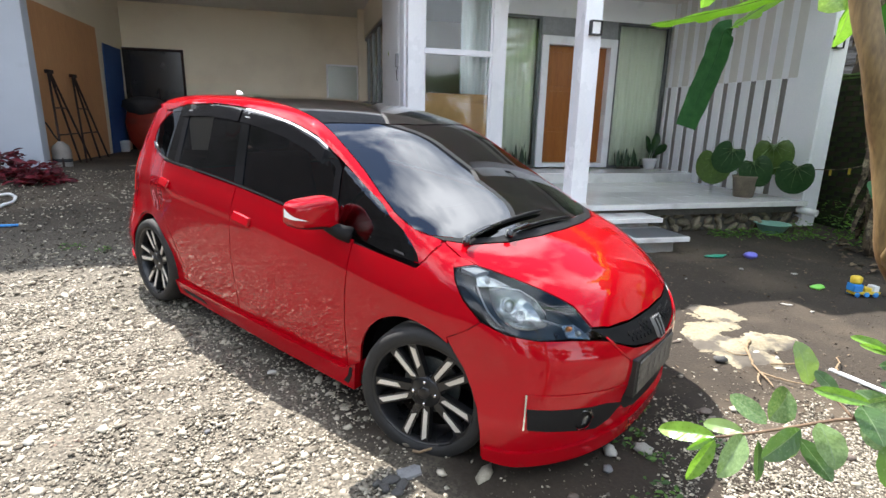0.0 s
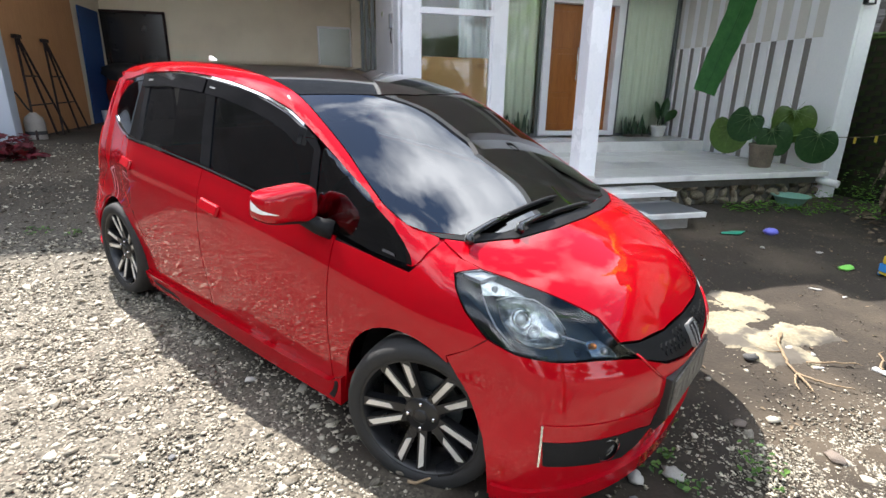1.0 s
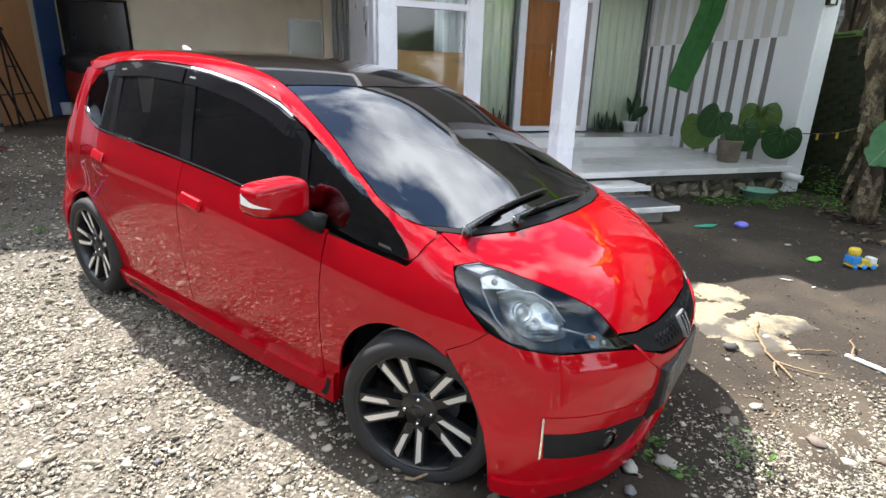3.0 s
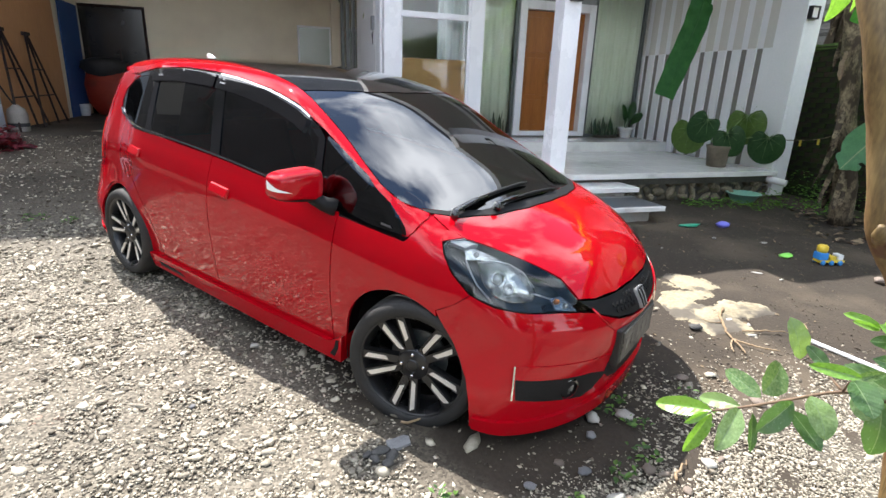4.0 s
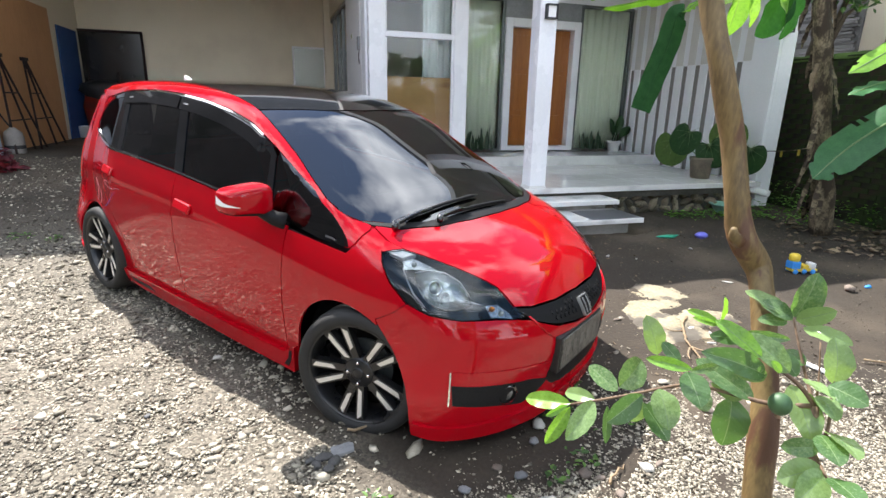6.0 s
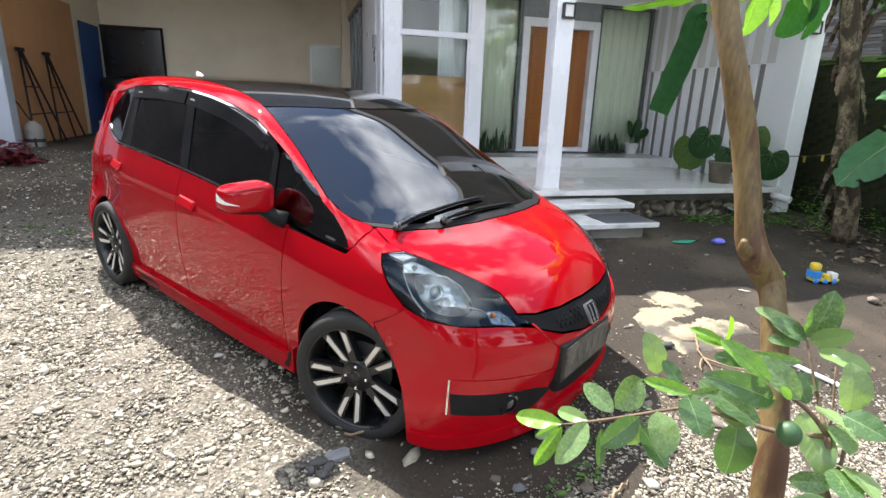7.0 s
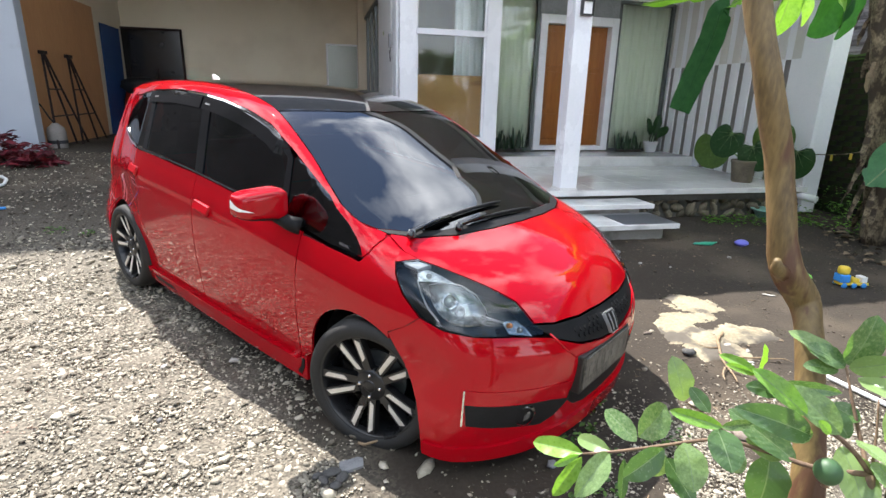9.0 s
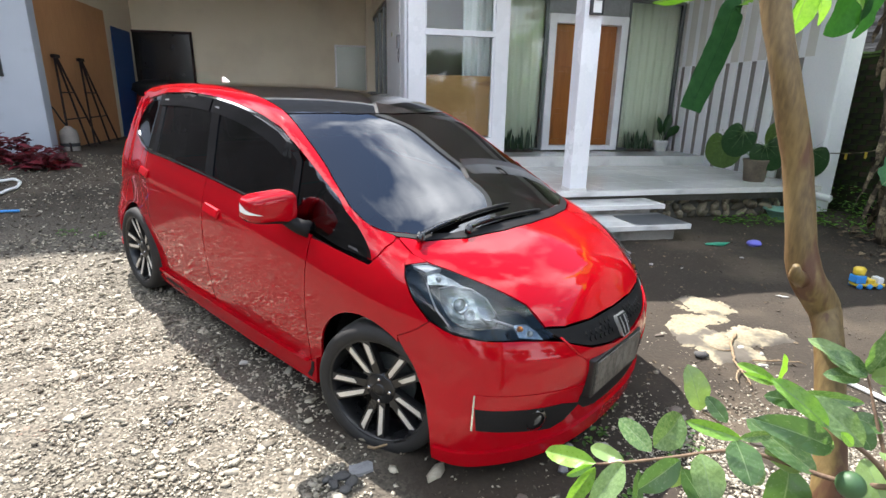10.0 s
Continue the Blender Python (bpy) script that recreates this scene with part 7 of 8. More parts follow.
    mouth = [(0.0, 0.225), (-0.18, 0.230), (-0.28, 0.250), (-0.335, 0.29), (-0.33, 0.33), (-0.29, 0.385), (-0.27, 0.43), (0.0, 0.435)]
    panel("lower_grille", mouth + [(-a, z) for a, z in mouth[::-1][1:-1]], "nose", M["car_trim"], car, off=0.002, depth=0.004, step=0.03)
    ridge = [(ang(0.41, -0.725), 0.422), (ang(0.55, -0.45), 0.405), (ang(0.62, -0.29), 0.39), (ang(0.62, -0.29), 0.38), (ang(0.55, -0.45), 0.395), (ang(0.41, -0.725), 0.412)]
    panel("bumper_crease", ridge, "nose", paint, car, off=0.004, depth=0.008, step=0.02, mirror=True)
    lip = [(0.0, 0.185), (-0.40, 0.180), (-0.70, 0.180), (ang(0.38, -0.755), 0.185), (ang(0.285, -0.805), 0.19), (ang(0.285, -0.805), 0.136), (ang(0.38, -0.755), 0.122), (-0.6, 0.112), (0.0, 0.105)]
    panel("front_lip", lip + [(-a, z) for a, z in lip[::-1][1:-1]], "nose", paint, car, off=0.014, depth=0.05, step=0.03)
    grille = [(0.0, 0.515), (ang(0.62, -0.1), 0.520), (ang(0.585, -0.25), 0.546), (ang(0.545, -0.37), 0.586), (ang(0.51, -0.445), 0.640), (ang(0.53, -0.35), 0.628), (ang(0.56, -0.2), 0.622), (0.0, 0.622)]
    panel("grille", grille + [(-a, z) for a, z in grille[::-1][1:-1]], "nose", M["car_trim"], car, off=-0.004, depth=0.02, step=0.025, label="black honeycomb radiator grille")
    for r in range(4):
        for c in range(-9, 10):
            a = c * 0.037 + (r % 2) * 0.0185
            z = 0.536 + r * 0.021 + 0.14 * a * a
            if abs(a) < 0.075 or abs(a) > 0.30 or z > 0.604 or r < 1:
                continue
            hexa = [(a + 0.0145 * math.cos(radians(60 * k)), z + 0.0095 * math.sin(radians(60 * k))) for k in range(6)]
            panel("grille_cell", hexa, "nose", M["car_trim"], car, off=0.001, depth=0.005, step=0.05)
    badge = [(a, z) for a, z in ((-0.058, 0.585), (-0.050, 0.603), (0.050, 0.603), (0.058, 0.585), (0.046, 0.520), (0.034, 0.508), (-0.034, 0.508), (-0.046, 0.520))]
    badge = [(0.88 * a, 0.556 + 0.88 * (z - 0.556)) for a, z in badge]
    panel("badge", badge, "nose", M["badge_silver"], car, off=0.010, depth=0.014, step=0.02, label="plain chrome badge plate")
    inner = [(a * 0.86, 0.556 + (z - 0.556) * 0.88) for a, z in badge]
    panel("badge_field", inner, "nose", M["car_trim"], car, off=0.0115, depth=0.004, step=0.02)
    post = [(-0.021, 0.526), (-0.014, 0.526), (-0.017, 0.588), (-0.026, 0.588)]
    panel("badge_post", post, "nose", M["badge_silver"], car, off=0.0145, depth=0.004, step=0.02, mirror=True)
    bm = box(0.662, 0.672, -0.275, 0.16, 0.345, 0.485, 0.004)
    pl = part("number_plate", bm, M["plate_dirty"], car, "dusty dark number plate with worn markings")
    part("plate_holder", box(0.600, 0.664, -0.29, 0.175, 0.325, 0.495, 0.006), M["plate_black"], car)
    for k in range(5):
        part("plate_bar", box(0.671, 0.6735, -0.24 + k * 0.075, -0.20 + k * 0.075, 0.395, 0.450, 0.001), M["plate_mark"], pl)
    # head lamps
    view = (-0.62, 0.62, -0.48)
    out2 = flat_on(view, lamp3)
    way = Vector((0.80, -0.45, 0.10)).normalized()
    dish3 = [(0.182, -0.692, 0.773), (0.205, -0.658, 0.781), (0.262, -0.605, 0.771), (0.317, -0.583, 0.744), (0.372, -0.588, 0.699), (0.395, -0.604, 0.665), (0.366, -0.653, 0.656), (0.32, -0.698, 0.654), (0.268, -0.721, 0.673), (0.223, -0.722, 0.712), (0.194, -0.709, 0.751)]
    corner3 = [(0.022, -0.698, 0.846), (0.067, -0.66, 0.845), (0.139, -0.63, 0.825), (0.119, -0.659, 0.823), (0.106, -0.69, 0.815), (0.052, -0.708, 0.828)]
    pocket3 = [(0.108, -0.691, 0.813), (0.123, -0.656, 0.824), (0.181, -0.629, 0.805), (0.263, -0.6, 0.772), (0.207, -0.645, 0.786), (0.167, -0.683, 0.788), (0.133, -0.713, 0.783)]
    sig3 = [(0.43, -0.552, 0.661), (0.458, -0.498, 0.659), (0.492, -0.473, 0.632), (0.52, -0.462, 0.602), (0.467, -0.548, 0.62)]

    def spot(u, v):
        w = np.array(Vector(view).normalized())
        side = np.cross(w, (0, 0, 1.0))
        side /= np.linalg.norm(side)
        return settle_on((u * side + v * np.cross(side, w) - w * 2.2)[None], w[None], 3.0)[0]

    def rounded(loop):
        """Cuts the corners of an outline twice."""
        p = np.array(loop)
        for _ in range(2):
            q = np.roll(p, -1, 0)
            p = np.stack([0.75 * p + 0.25 * q, 0.25 * p + 0.75 * q], 1).reshape(-1, 2)
        return p.tolist()
    for sgn in (1, -1):
        head = new("head_lamp")
        head.parent = car
        tagged(head, "clear head lamp with dark surround")
        if sgn < 0:
            head.matrix_local = Matrix.Diagonal((1, -1, 1, 1))
        panel("lamp_cover", rounded(out2), view, M["lamp_clear"], head, off=0.002, depth=0, step=0.03)
        panel("lamp_housing", out2, view, M["lamp_inner"], head, off=-0.062, depth=-0.062, step=0.03)
        # faceted bowl
        rim = np.array(rounded(flat_on(view, dish3)))
        hub = np.array(flat_on(view, [(0.270, -0.672, 0.730)])[0])
        bm = bmesh.new()
        rings = []
        for share, sink in ((1.06, 0.016), (1.0, 0.012), (0.86, 0.026), (0.62, 0.040), (0.30, 0.048), (0.04, 0.050)):
            ring = []
            for u, v in hub + (rim[::2] - hub) * share:
                p = spot(u, v)
                ring.append(bm.verts.new(p - gradient(p[None])[0] * sink))
            rings.append(ring)
        for r, q in zip(rings, rings[1:]):
            for k in range(len(r)):
                bm.faces.new((r[k], r[(k + 1) % len(r)], q[(k + 1) % len(r)], q[k]))
        part("reflector", bm, M["reflector"], head, "silver faceted bowl reflector")
        panel("corner_trim", flat_on(view, corner3), view, M["bright_trim"], head, off=-0.006, depth=0.02, step=0.02, label="bright corner trim")
        panel("side_reflector", flat_on(view, pocket3), view, M["reflector"], head, off=-0.022, depth=0.01, step=0.015, label="silver side light pocket")
        panel("indicator", flat_on(view, sig3), view, M["reflector"], head, off=-0.016, depth=0.012, step=0.02, label="silver indicator pocket")
        for name, loop3, width, sink in (("bezel_edge", [(0.128, -0.714, 0.786), (0.165, -0.731, 0.743), (0.203, -0.738, 0.699), (0.259, -0.732, 0.655)], 0.003, 0.016), ("bezel_edge", [(0.376, -0.607, 0.683), (0.436, -0.548, 0.657)], 0.0035, 0.014), ("bezel_edge", [(0.178, -0.698, 0.776), (0.21, -0.655, 0.785), (0.262, -0.602, 0.774), (0.32, -0.58, 0.745), (0.376, -0.585, 0.699)], 0.0025, 0.012)):
            line = [spot(*q) for q in flat_on(view, loop3)]
            part(name, tube([p - gradient(p[None])[0] * sink for p in line], width, 6), M["bright_trim"], head, "", True)
        for name, at3, prof, mat, sink in (("projector_ring", (0.261, -0.670, 0.738), [(0.021, 0.016), (0.026, 0.024), (0.033, 0.022), (0.037, 0.004)], "chrome", 0.046), ("projector_lens", (0.261, -0.670, 0.738), [(0.0, 0.024), (0.010, 0.022), (0.018, 0.014), (0.022, 0.004)], "lamp_clear_solid", 0.046),
                                           ("main_beam_bowl", (0.309, -0.663, 0.705), [(0.004, 0.004), (0.012, 0.008), (0.019, 0.020), (0.022, 0.014)], "bright_trim", 0.044), ("indicator_bulb", (0.453, -0.533, 0.647), [(0.0, 0.014), (0.008, 0.012), (0.011, 0.0)], "amber", 0.012),
                                           ("indicator_lens", (0.483, -0.503, 0.628), [(0.0, 0.012), (0.009, 0.010), (0.012, 0.0)], "lamp_clear_solid", 0.014), ("side_light", (0.150, -0.668, 0.802), [(0.0, 0.014), (0.008, 0.012), (0.012, 0.002)], "lamp_clear_solid", 0.024)):
            p = spot(*flat_on(view, [at3])[0])
            out = gradient(p[None])[0]
            rot2 = (way * 0.6 + Vector(out) * 0.4).normalized().to_track_quat("Z", "Y").to_matrix().to_4x4()
            part(name, lathe(prof, 28, m=Matrix.Translation(p - out * sink) @ rot2), M[mat], head, "amber bulb" if mat == "amber" else "", True)
        # raised crease from the lamp's tip to the grille's lower corner
        part("bumper_ridge", tube([Vector(p) for p in snap([(0.545, -0.40, 0.594), (0.572, -0.372, 0.562), (0.60, -0.34, 0.527), (0.628, -0.30, 0.492)])], [0.004, 0.006, 0.006, 0.002], 8), paint, head, "raised red crease", True)
    for sgn in (1, -1):
        m = Matrix.Translation((0.512, sgn * -0.500, 0.292)) @ Vector((0.86, sgn * -0.5, 0)).to_track_quat("Z", "Y").to_matrix().to_4x4()
        part("fog_lamp", lathe([(0.0, 0.052), (0.026, 0.050), (0.036, 0.040), (0.038, 0.0)], 28, m=m), M["fog_glass"], car, "round fog lamp", True)
        part("fog_ring", lathe([(0.037, 0.055), (0.050, 0.050), (0.054, 0.0)], 28, m=m), M["car_black"], car, "", True)
    # rear end, plain
    rear_view = (1, 0, -0.02)
    rb3 = [(-3.1, -0.70, 0.20), (-3.2, 0.0, 0.20), (-3.1, 0.70, 0.20), (-3.1, 0.72, 0.70), (-3.1, -0.72, 0.70)]
    panel("rear_bumper", flat_on(rear_view, rb3), rear_view, paint, car, step=0.06)
    tg3 = [(-3.1, -0.70, 0.71), (-3.1, 0.70, 0.71), (-3.0, 0.66, 0.98), (-3.0, -0.66, 0.98)]
    panel("tailgate", flat_on(rear_view, tg3), rear_view, paint, car, step=0.06)
    rg3 = [(-3.0, -0.60, 0.99), (-3.0, 0.60, 0.99), (-3.0, 0.52, 1.31), (-3.0, -0.52, 1.31)]
    panel("rear_window", flat_on(rear_view, rg3), rear_view, M["car_glass"], car, depth=0, step=0.06)
    tl = [(-3.015, 0.72), (-3.11, 0.72), (-3.09, 0.95), (-2.985, 1.0)]
    panel("tail_lamp", tl, "side", M["tail_red"], car, off=0.006, depth=0.02, step=0.03, mirror=True)
    bl = [(-2.86, 0.20), (-3.02, 0.21), (-3.12, 0.26), (-3.10, 0.22), (-3.0, 0.17), (-2.87, 0.16)]
    panel("rear_skirt", bl, "side", paint, car, off=0.01, depth=0.04, step=0.03, mirror=True)
    # dark core below the belt and wheel housings
    core = [(-0.44, 0.14)] + [(-0.43, 0.34)] + arc(-0.098, 0.285, 0.330, 170, 20) + [(0.25, 0.30), (0.40, 0.30), (0.46, 0.50), (0.35, 0.62), (0.1, 0.78), (-0.15, 0.80), (-0.6, 0.86), (-1.5, 0.95), (-2.4, 0.99), (-2.9, 0.99), (-3.0, 0.7), (-3.0, 0.3), (-2.93, 0.30)] + arc(-2.605, 0.280, 0.338, 180, 0)[1:] + [(-2.21, 0.14)]
    panel("inner_shell", core[:], "side", M["car_trim"], car, off=-0.016, depth=0, step=0.08, mirror=True)
    und = box(-3.05, 0.40, -0.66, 0.66, 0.135, 0.20, 0.01)
    box(-0.34, 0.42, -0.56, 0.56, 0.2, 0.62, 0.02, und)
    box(-2.15, -0.40, -0.74, 0.74, 0.14, 0.22, 0.01, und)
    part("underbody", und, M["car_trim"], car, "dark underbody")
    for hx in (-0.098, -2.605):
        for s in (-1, 1):
            bm = bmesh.new()
            rows = []
            for yy in (0.725 if hx > -1 else 0.792, 0.50):
                rows.append([bm.verts.new((hx + 0.334 * math.cos(radians(a)), s * yy, 0.285 + 0.334 * math.sin(radians(a)))) for a in np.linspace(-25, 205, 24)])
            for k in range(23):
                bm.faces.new((rows[0][k], rows[0][k + 1], rows[1][k + 1], rows[1][k]))
            bm.faces.new(rows[1])
            part("wheel_housing", bm, M["car_trim"], car)
    # door handles
    for hx, hz in ((-1.346, 0.796), (-2.285, 0.872)):
        for sgn in (-1, 1):
            p = Vector(snap([(hx, -0.83, hz)])[0])
            out = Vector(gradient(np.array([p]))[0])
            face = (out + Vector((0, 0, 0.30))).normalized()
            along = Vector((1, 0, -0.10))
            along = (along - face * along.dot(face)).normalized()
            turn = Matrix((along, face.cross(along), face)).transposed().to_4x4()
            flip = Matrix.Diagonal((1, -sgn, 1, 1)) if sgn > 0 else Matrix.Identity(4)
            pull = box(-0.086, 0.086, -0.029, 0.029, -0.012, 0.012, 0.010)
            pull.transform(flip @ Matrix.Translation(p + out * 0.003) @ turn)
            bmesh.ops.recalc_face_normals(pull, faces=pull.faces[:])
            part("door_handle", pull, paint, car, "flat red door handle")
    # door mirrors
    for s in (-1, 1):
        mir = new("door_mirror")
        mir.parent = car
        tagged(mir, "red door mirror with clear side repeater")
        def shell(q, grow):
            x, y, z = q
            r = grow / max((abs(x) ** 4.2 + abs(y) ** 4.2 + abs(z) ** 4.2) ** (1 / 4.2), 1e-6)
            x, y, z = x * r, y * r, z * r
            return Vector((-0.645 + x * (0.045 if x < 0 else 0.080) - 0.020 * y, s * (0.915 + 0.110 * y), 0.962 + z * (0.068 - 0.010 * y)))
        bm = bmesh.new()
        bmesh.ops.create_uvsphere(bm, u_segments=48, v_segments=28, radius=1.0)
        for v in bm.verts:
            v.co = shell(v.co, 1.0)
        if s < 0:
            bmesh.ops.reverse_faces(bm, faces=bm.faces[:])
        part("mirror_shell", bm, paint, mir, "red mirror shell", True)
        bm = bmesh.new()
        grid = []
        for a in np.linspace(28, 100, 16):
            dx, dy = math.cos(radians(a)), math.sin(radians(a))
            big = max(abs(dx), abs(dy))
            grid.append([bm.verts.new(shell((dx / big, dy / big, q), 1.02)) for q in np.linspace(-0.30 + 0.002 * (a - 28), -0.29 + 0.011 * (a - 28), 8)])
        for r, q in zip(grid, grid[1:]):
            for k in range(7):
                bm.faces.new((r[k], r[k + 1], q[k + 1], q[k]))
        part("repeater", bm, M["lamp_white"], mir, "clear side repeater lens", True)
        bm = bmesh.new()
        bmesh.ops.create_uvsphere(bm, u_segments=48, v_segments=28, radius=1.0)
        bmesh.ops.delete(bm, geom=[f for f in bm.faces if f.calc_center_median().z > -0.62], context="FACES")
        for v in bm.verts:
            v.co = shell(v.co, 1.012)
        part("mirror_base", bm, M["car_trim"], mir, "black lower edge", True)
        bm = box(-0.700, -0.687, s * 0.825, s * 1.005, 0.912, 1.012, 0.006)
        part("mirror_glass", bm, M["chrome"], mir)
        bm = tube([(-0.52, s * 0.780, 0.862), (-0.56, s * 0.815, 0.876), (-0.615, s * 0.868, 0.918)], [0.040, 0.034, 0.026], 14)
        part("mirror_foot", bm, M["car_trim"], mir, "black mirror foot", True)
    # wipers, aerial, sticker
    def on_top(x, y):
        return settle_on(np.array([[x, y, 1.9]]), np.array([[0.0, 0.0, -1.0]]))[0]
    for a, b in (((-0.005, -0.61), (0.0, -0.03)), ((0.065, -0.39), (0.09, 0.12))):
        pa, pb = on_top(*a) + (0, 0, 0.025), on_top(*b) + (0, 0, 0.022)
        wip = new("wiper")
        wip.parent = car
        pm = pa + (pb - pa) * 0.42
        part("wiper_arm", tube([pa + (0.02, -0.03, -0.01), pa, pa + (pb - pa) * 0.25 + (0, 0, 0.012), pm + (0, 0, 0.008)], [0.014, 0.013, 0.010, 0.007], 8), M["car_black"], wip, "", True)
        pts = [on_top(a[0] + (b[0] - a[0]) * t - 0.012, a[1] + (b[1] - a[1]) * t) + (0, 0, 0.012) for t in np.linspace(0.12, 1.1, 12)]
        part("wiper_blade", tube(pts, [0.004] + [0.009] * 10 + [0.004], 8), M["car_trim"], wip, "", True)
        part("wiper_pivot", lathe([(0.0, 0.03), (0.014, 0.028), (0.018, 0.0)], 16, m=Matrix.Translation(pa - (0, 0, 0.02))), M["alu_dark"], wip, "grey pivot cap", True)
    q = on_top(-2.70, 0.0)
    bm = bmesh.new()
    bmesh.ops.create_uvsphere(bm, u_segments=20, v_segments=12, radius=1.0)
    for v in bm.verts:
        x, y, z = v.co
        v.co = Vector((q[0] + 0.062 * x - 0.065 * max(z, 0), q[1] + 0.020 * y * (1 - 0.6 * max(z, 0)), q[2] + 0.056 * max(z, -0.1)))
    part("roof_aerial", bm, M["lamp_white"], car, "white fin aerial on the roof", True)
    st = [(-0.190, 0.843), (-0.25, 0.849), (-0.25, 0.858), (-0.20, 0.853)]
    panel("door_sticker", st, "side", M["chrome"], car, off=0.001, depth=0.001, step=0.04, label="small silver sticker", mirror=True)
    # cabin
    dash = box(-0.75, -0.12, -0.66, 0.66, 0.70, 0.86, 0.05)
    part("dashboard", dash, M["seat_dark"], car, "dark dashboard")
    for yy in (-0.36, 0.36):
        seat = box(-1.55, -1.05, yy - 0.25, yy + 0.25, 0.42, 0.58, 0.05)
        part("seat", seat, M["seat_red"], car, "dark red front seat")
        back = box(-0.06, 0.06, -0.25, 0.25, 0.0, 0.62, 0.045, m=Matrix.Translation((-1.55, yy, 0.52)) @ Matrix.Rotation(radians(-20), 4, "Y"))
        part("seat_back", back, M["seat_red"], car, "dark red seat back")
        hd = box(-0.05, 0.05, -0.13, 0.13, 0.0, 0.17, 0.04, m=Matrix.Translation((-1.775, yy, 1.12)) @ Matrix.Rotation(radians(-12), 4, "Y"))
        part("head_rest", hd, M["seat_dark"], car)
    part("rear_seat", box(-2.35, -2.2, -0.62, 0.62, 0.45, 1.02, 0.05), M["seat_dark"], car)
    whl = Matrix.Translation((-0.86, -0.36, 0.86)) @ Matrix.Rotation(radians(-62), 4, "Y")
    part("steering_wheel", lathe([(0.175 + 0.014 * math.cos(radians(t)), 0.014 * math.sin(radians(t))) for t in range(0, 360, 45)], 32, m=whl, close=True), M["car_trim"], car, "", True)
    part("rear_view_mirror", box(-0.92, -0.90, -0.12, 0.12, 1.22, 1.28, 0.008), M["car_trim"], car)
    for hx in (0.0, -2.5):
        for s in (-1, 1):
            build_wheel(car, hx, s, {(0.0, -1): 46, (-2.5, -1): 30}.get((hx, s), 5))
    return car


build_car()

# ---- small things on the ground ----
M["plastic_green"] = surf("plastic_green", (0.16, 0.34, 0.27), (0.22, 0.42, 0.34), 5.0, 60, (0.35, 0.5), bump=0.03)
M["plastic_blue"] = surf("plastic_blue", (0.03, 0.22, 0.62), (0.05, 0.30, 0.72), 5.0, 60, (0.35, 0.5), bump=0.03)
M["plastic_violet"] = surf("plastic_violet", (0.14, 0.15, 0.62), (0.22, 0.22, 0.72), 9.0, 60, (0.4, 0.6), bump=0.1)
M["plastic_yellow"] = surf("plastic_yellow", (0.62, 0.44, 0.03), (0.74, 0.55, 0.06), 5.0, 60, (0.35, 0.5), bump=0.03)
M["plastic_lime"] = surf("plastic_lime", (0.20, 0.62, 0.09), (0.28, 0.72, 0.14), 5.0, 60, (0.35, 0.5), bump=0.03)
M["plastic_teal"] = surf("plastic_teal", (0.02, 0.26, 0.16), (0.05, 0.38, 0.24), 9.0, 60, (0.3, 0.5), bump=0.1)
M["cement"] = surf("cement", (0.17, 0.142, 0.092), (0.32, 0.28, 0.19), 6.0, 50, (0.85, 0.95), bump=0.5, c3=(0.09, 0.077, 0.06), c3_scale=4.5, c3_range=(0.49, 0.57))
M["grey_stone"] = surf("grey_stone", (0.11, 0.11, 0.115), (0.22, 0.22, 0.225), 6.0, 60, (0.75, 0.9), bump=0.3, per_object=0.4)
M["dark_stone"] = surf("dark_stone", (0.045, 0.043, 0.041), (0.10, 0.097, 0.092), 6.0, 60, (0.75, 0.9), bump=0.4)
M["pale_stone"] = surf("pale_stone", (0.26, 0.25, 0.22), (0.44, 0.42, 0.38), 8.0, 60, (0.75, 0.9), bump=0.3, per_object=0.5)
M["rust_stone"] = surf("rust_stone", (0.11, 0.086, 0.068), (0.20, 0.16, 0.13), 8.0, 60, (0.75, 0.9), bump=0.3, per_object=0.4)


def gz(x, y):
    return float(ground_z(x, y))


bowl = thing("basin", (5.84, 5.26, gz(5.84, 5.26)), 0, "pale green plastic basin on the ground", "basin")
part("body", lathe([(0.0, 0.0), (0.12, 0.0), (0.14, 0.02), (0.19, 0.105), (0.215, 0.11), (0.215, 0.12), (0.185, 0.118), (0.13, 0.03), (0.0, 0.02)], 32), M["plastic_green"], bowl, "", True)

toy = thing("toy_truck", (4.52, 3.10, gz(4.52, 3.10)), -12, "yellow and blue plastic toy truck", "toy")
part("chassis", box(-0.15, 0.17, -0.055, 0.055, 0.03, 0.06, 0.006), M["plastic_yellow"], toy)
part("cab", box(-0.16, -0.05, -0.06, 0.06, 0.0605, 0.15, 0.012), M["plastic_blue"], toy, "blue cab")
part("drum", lathe([(0.0, 0.0), (0.05, 0.0), (0.058, 0.02), (0.058, 0.07), (0.04, 0.085), (0.0, 0.085)], 20, m=Matrix.Translation((-0.105, 0, 0.15))), M["plastic_yellow"], toy, "yellow cap", True)
part("load", box(-0.02, 0.06, -0.05, 0.05, 0.0605, 0.105, 0.008), M["plastic_yellow"], toy)
part("load", box(0.085, 0.15, -0.05, 0.05, 0.0605, 0.125, 0.008), M["white_plastic"], toy, "pale grey load")
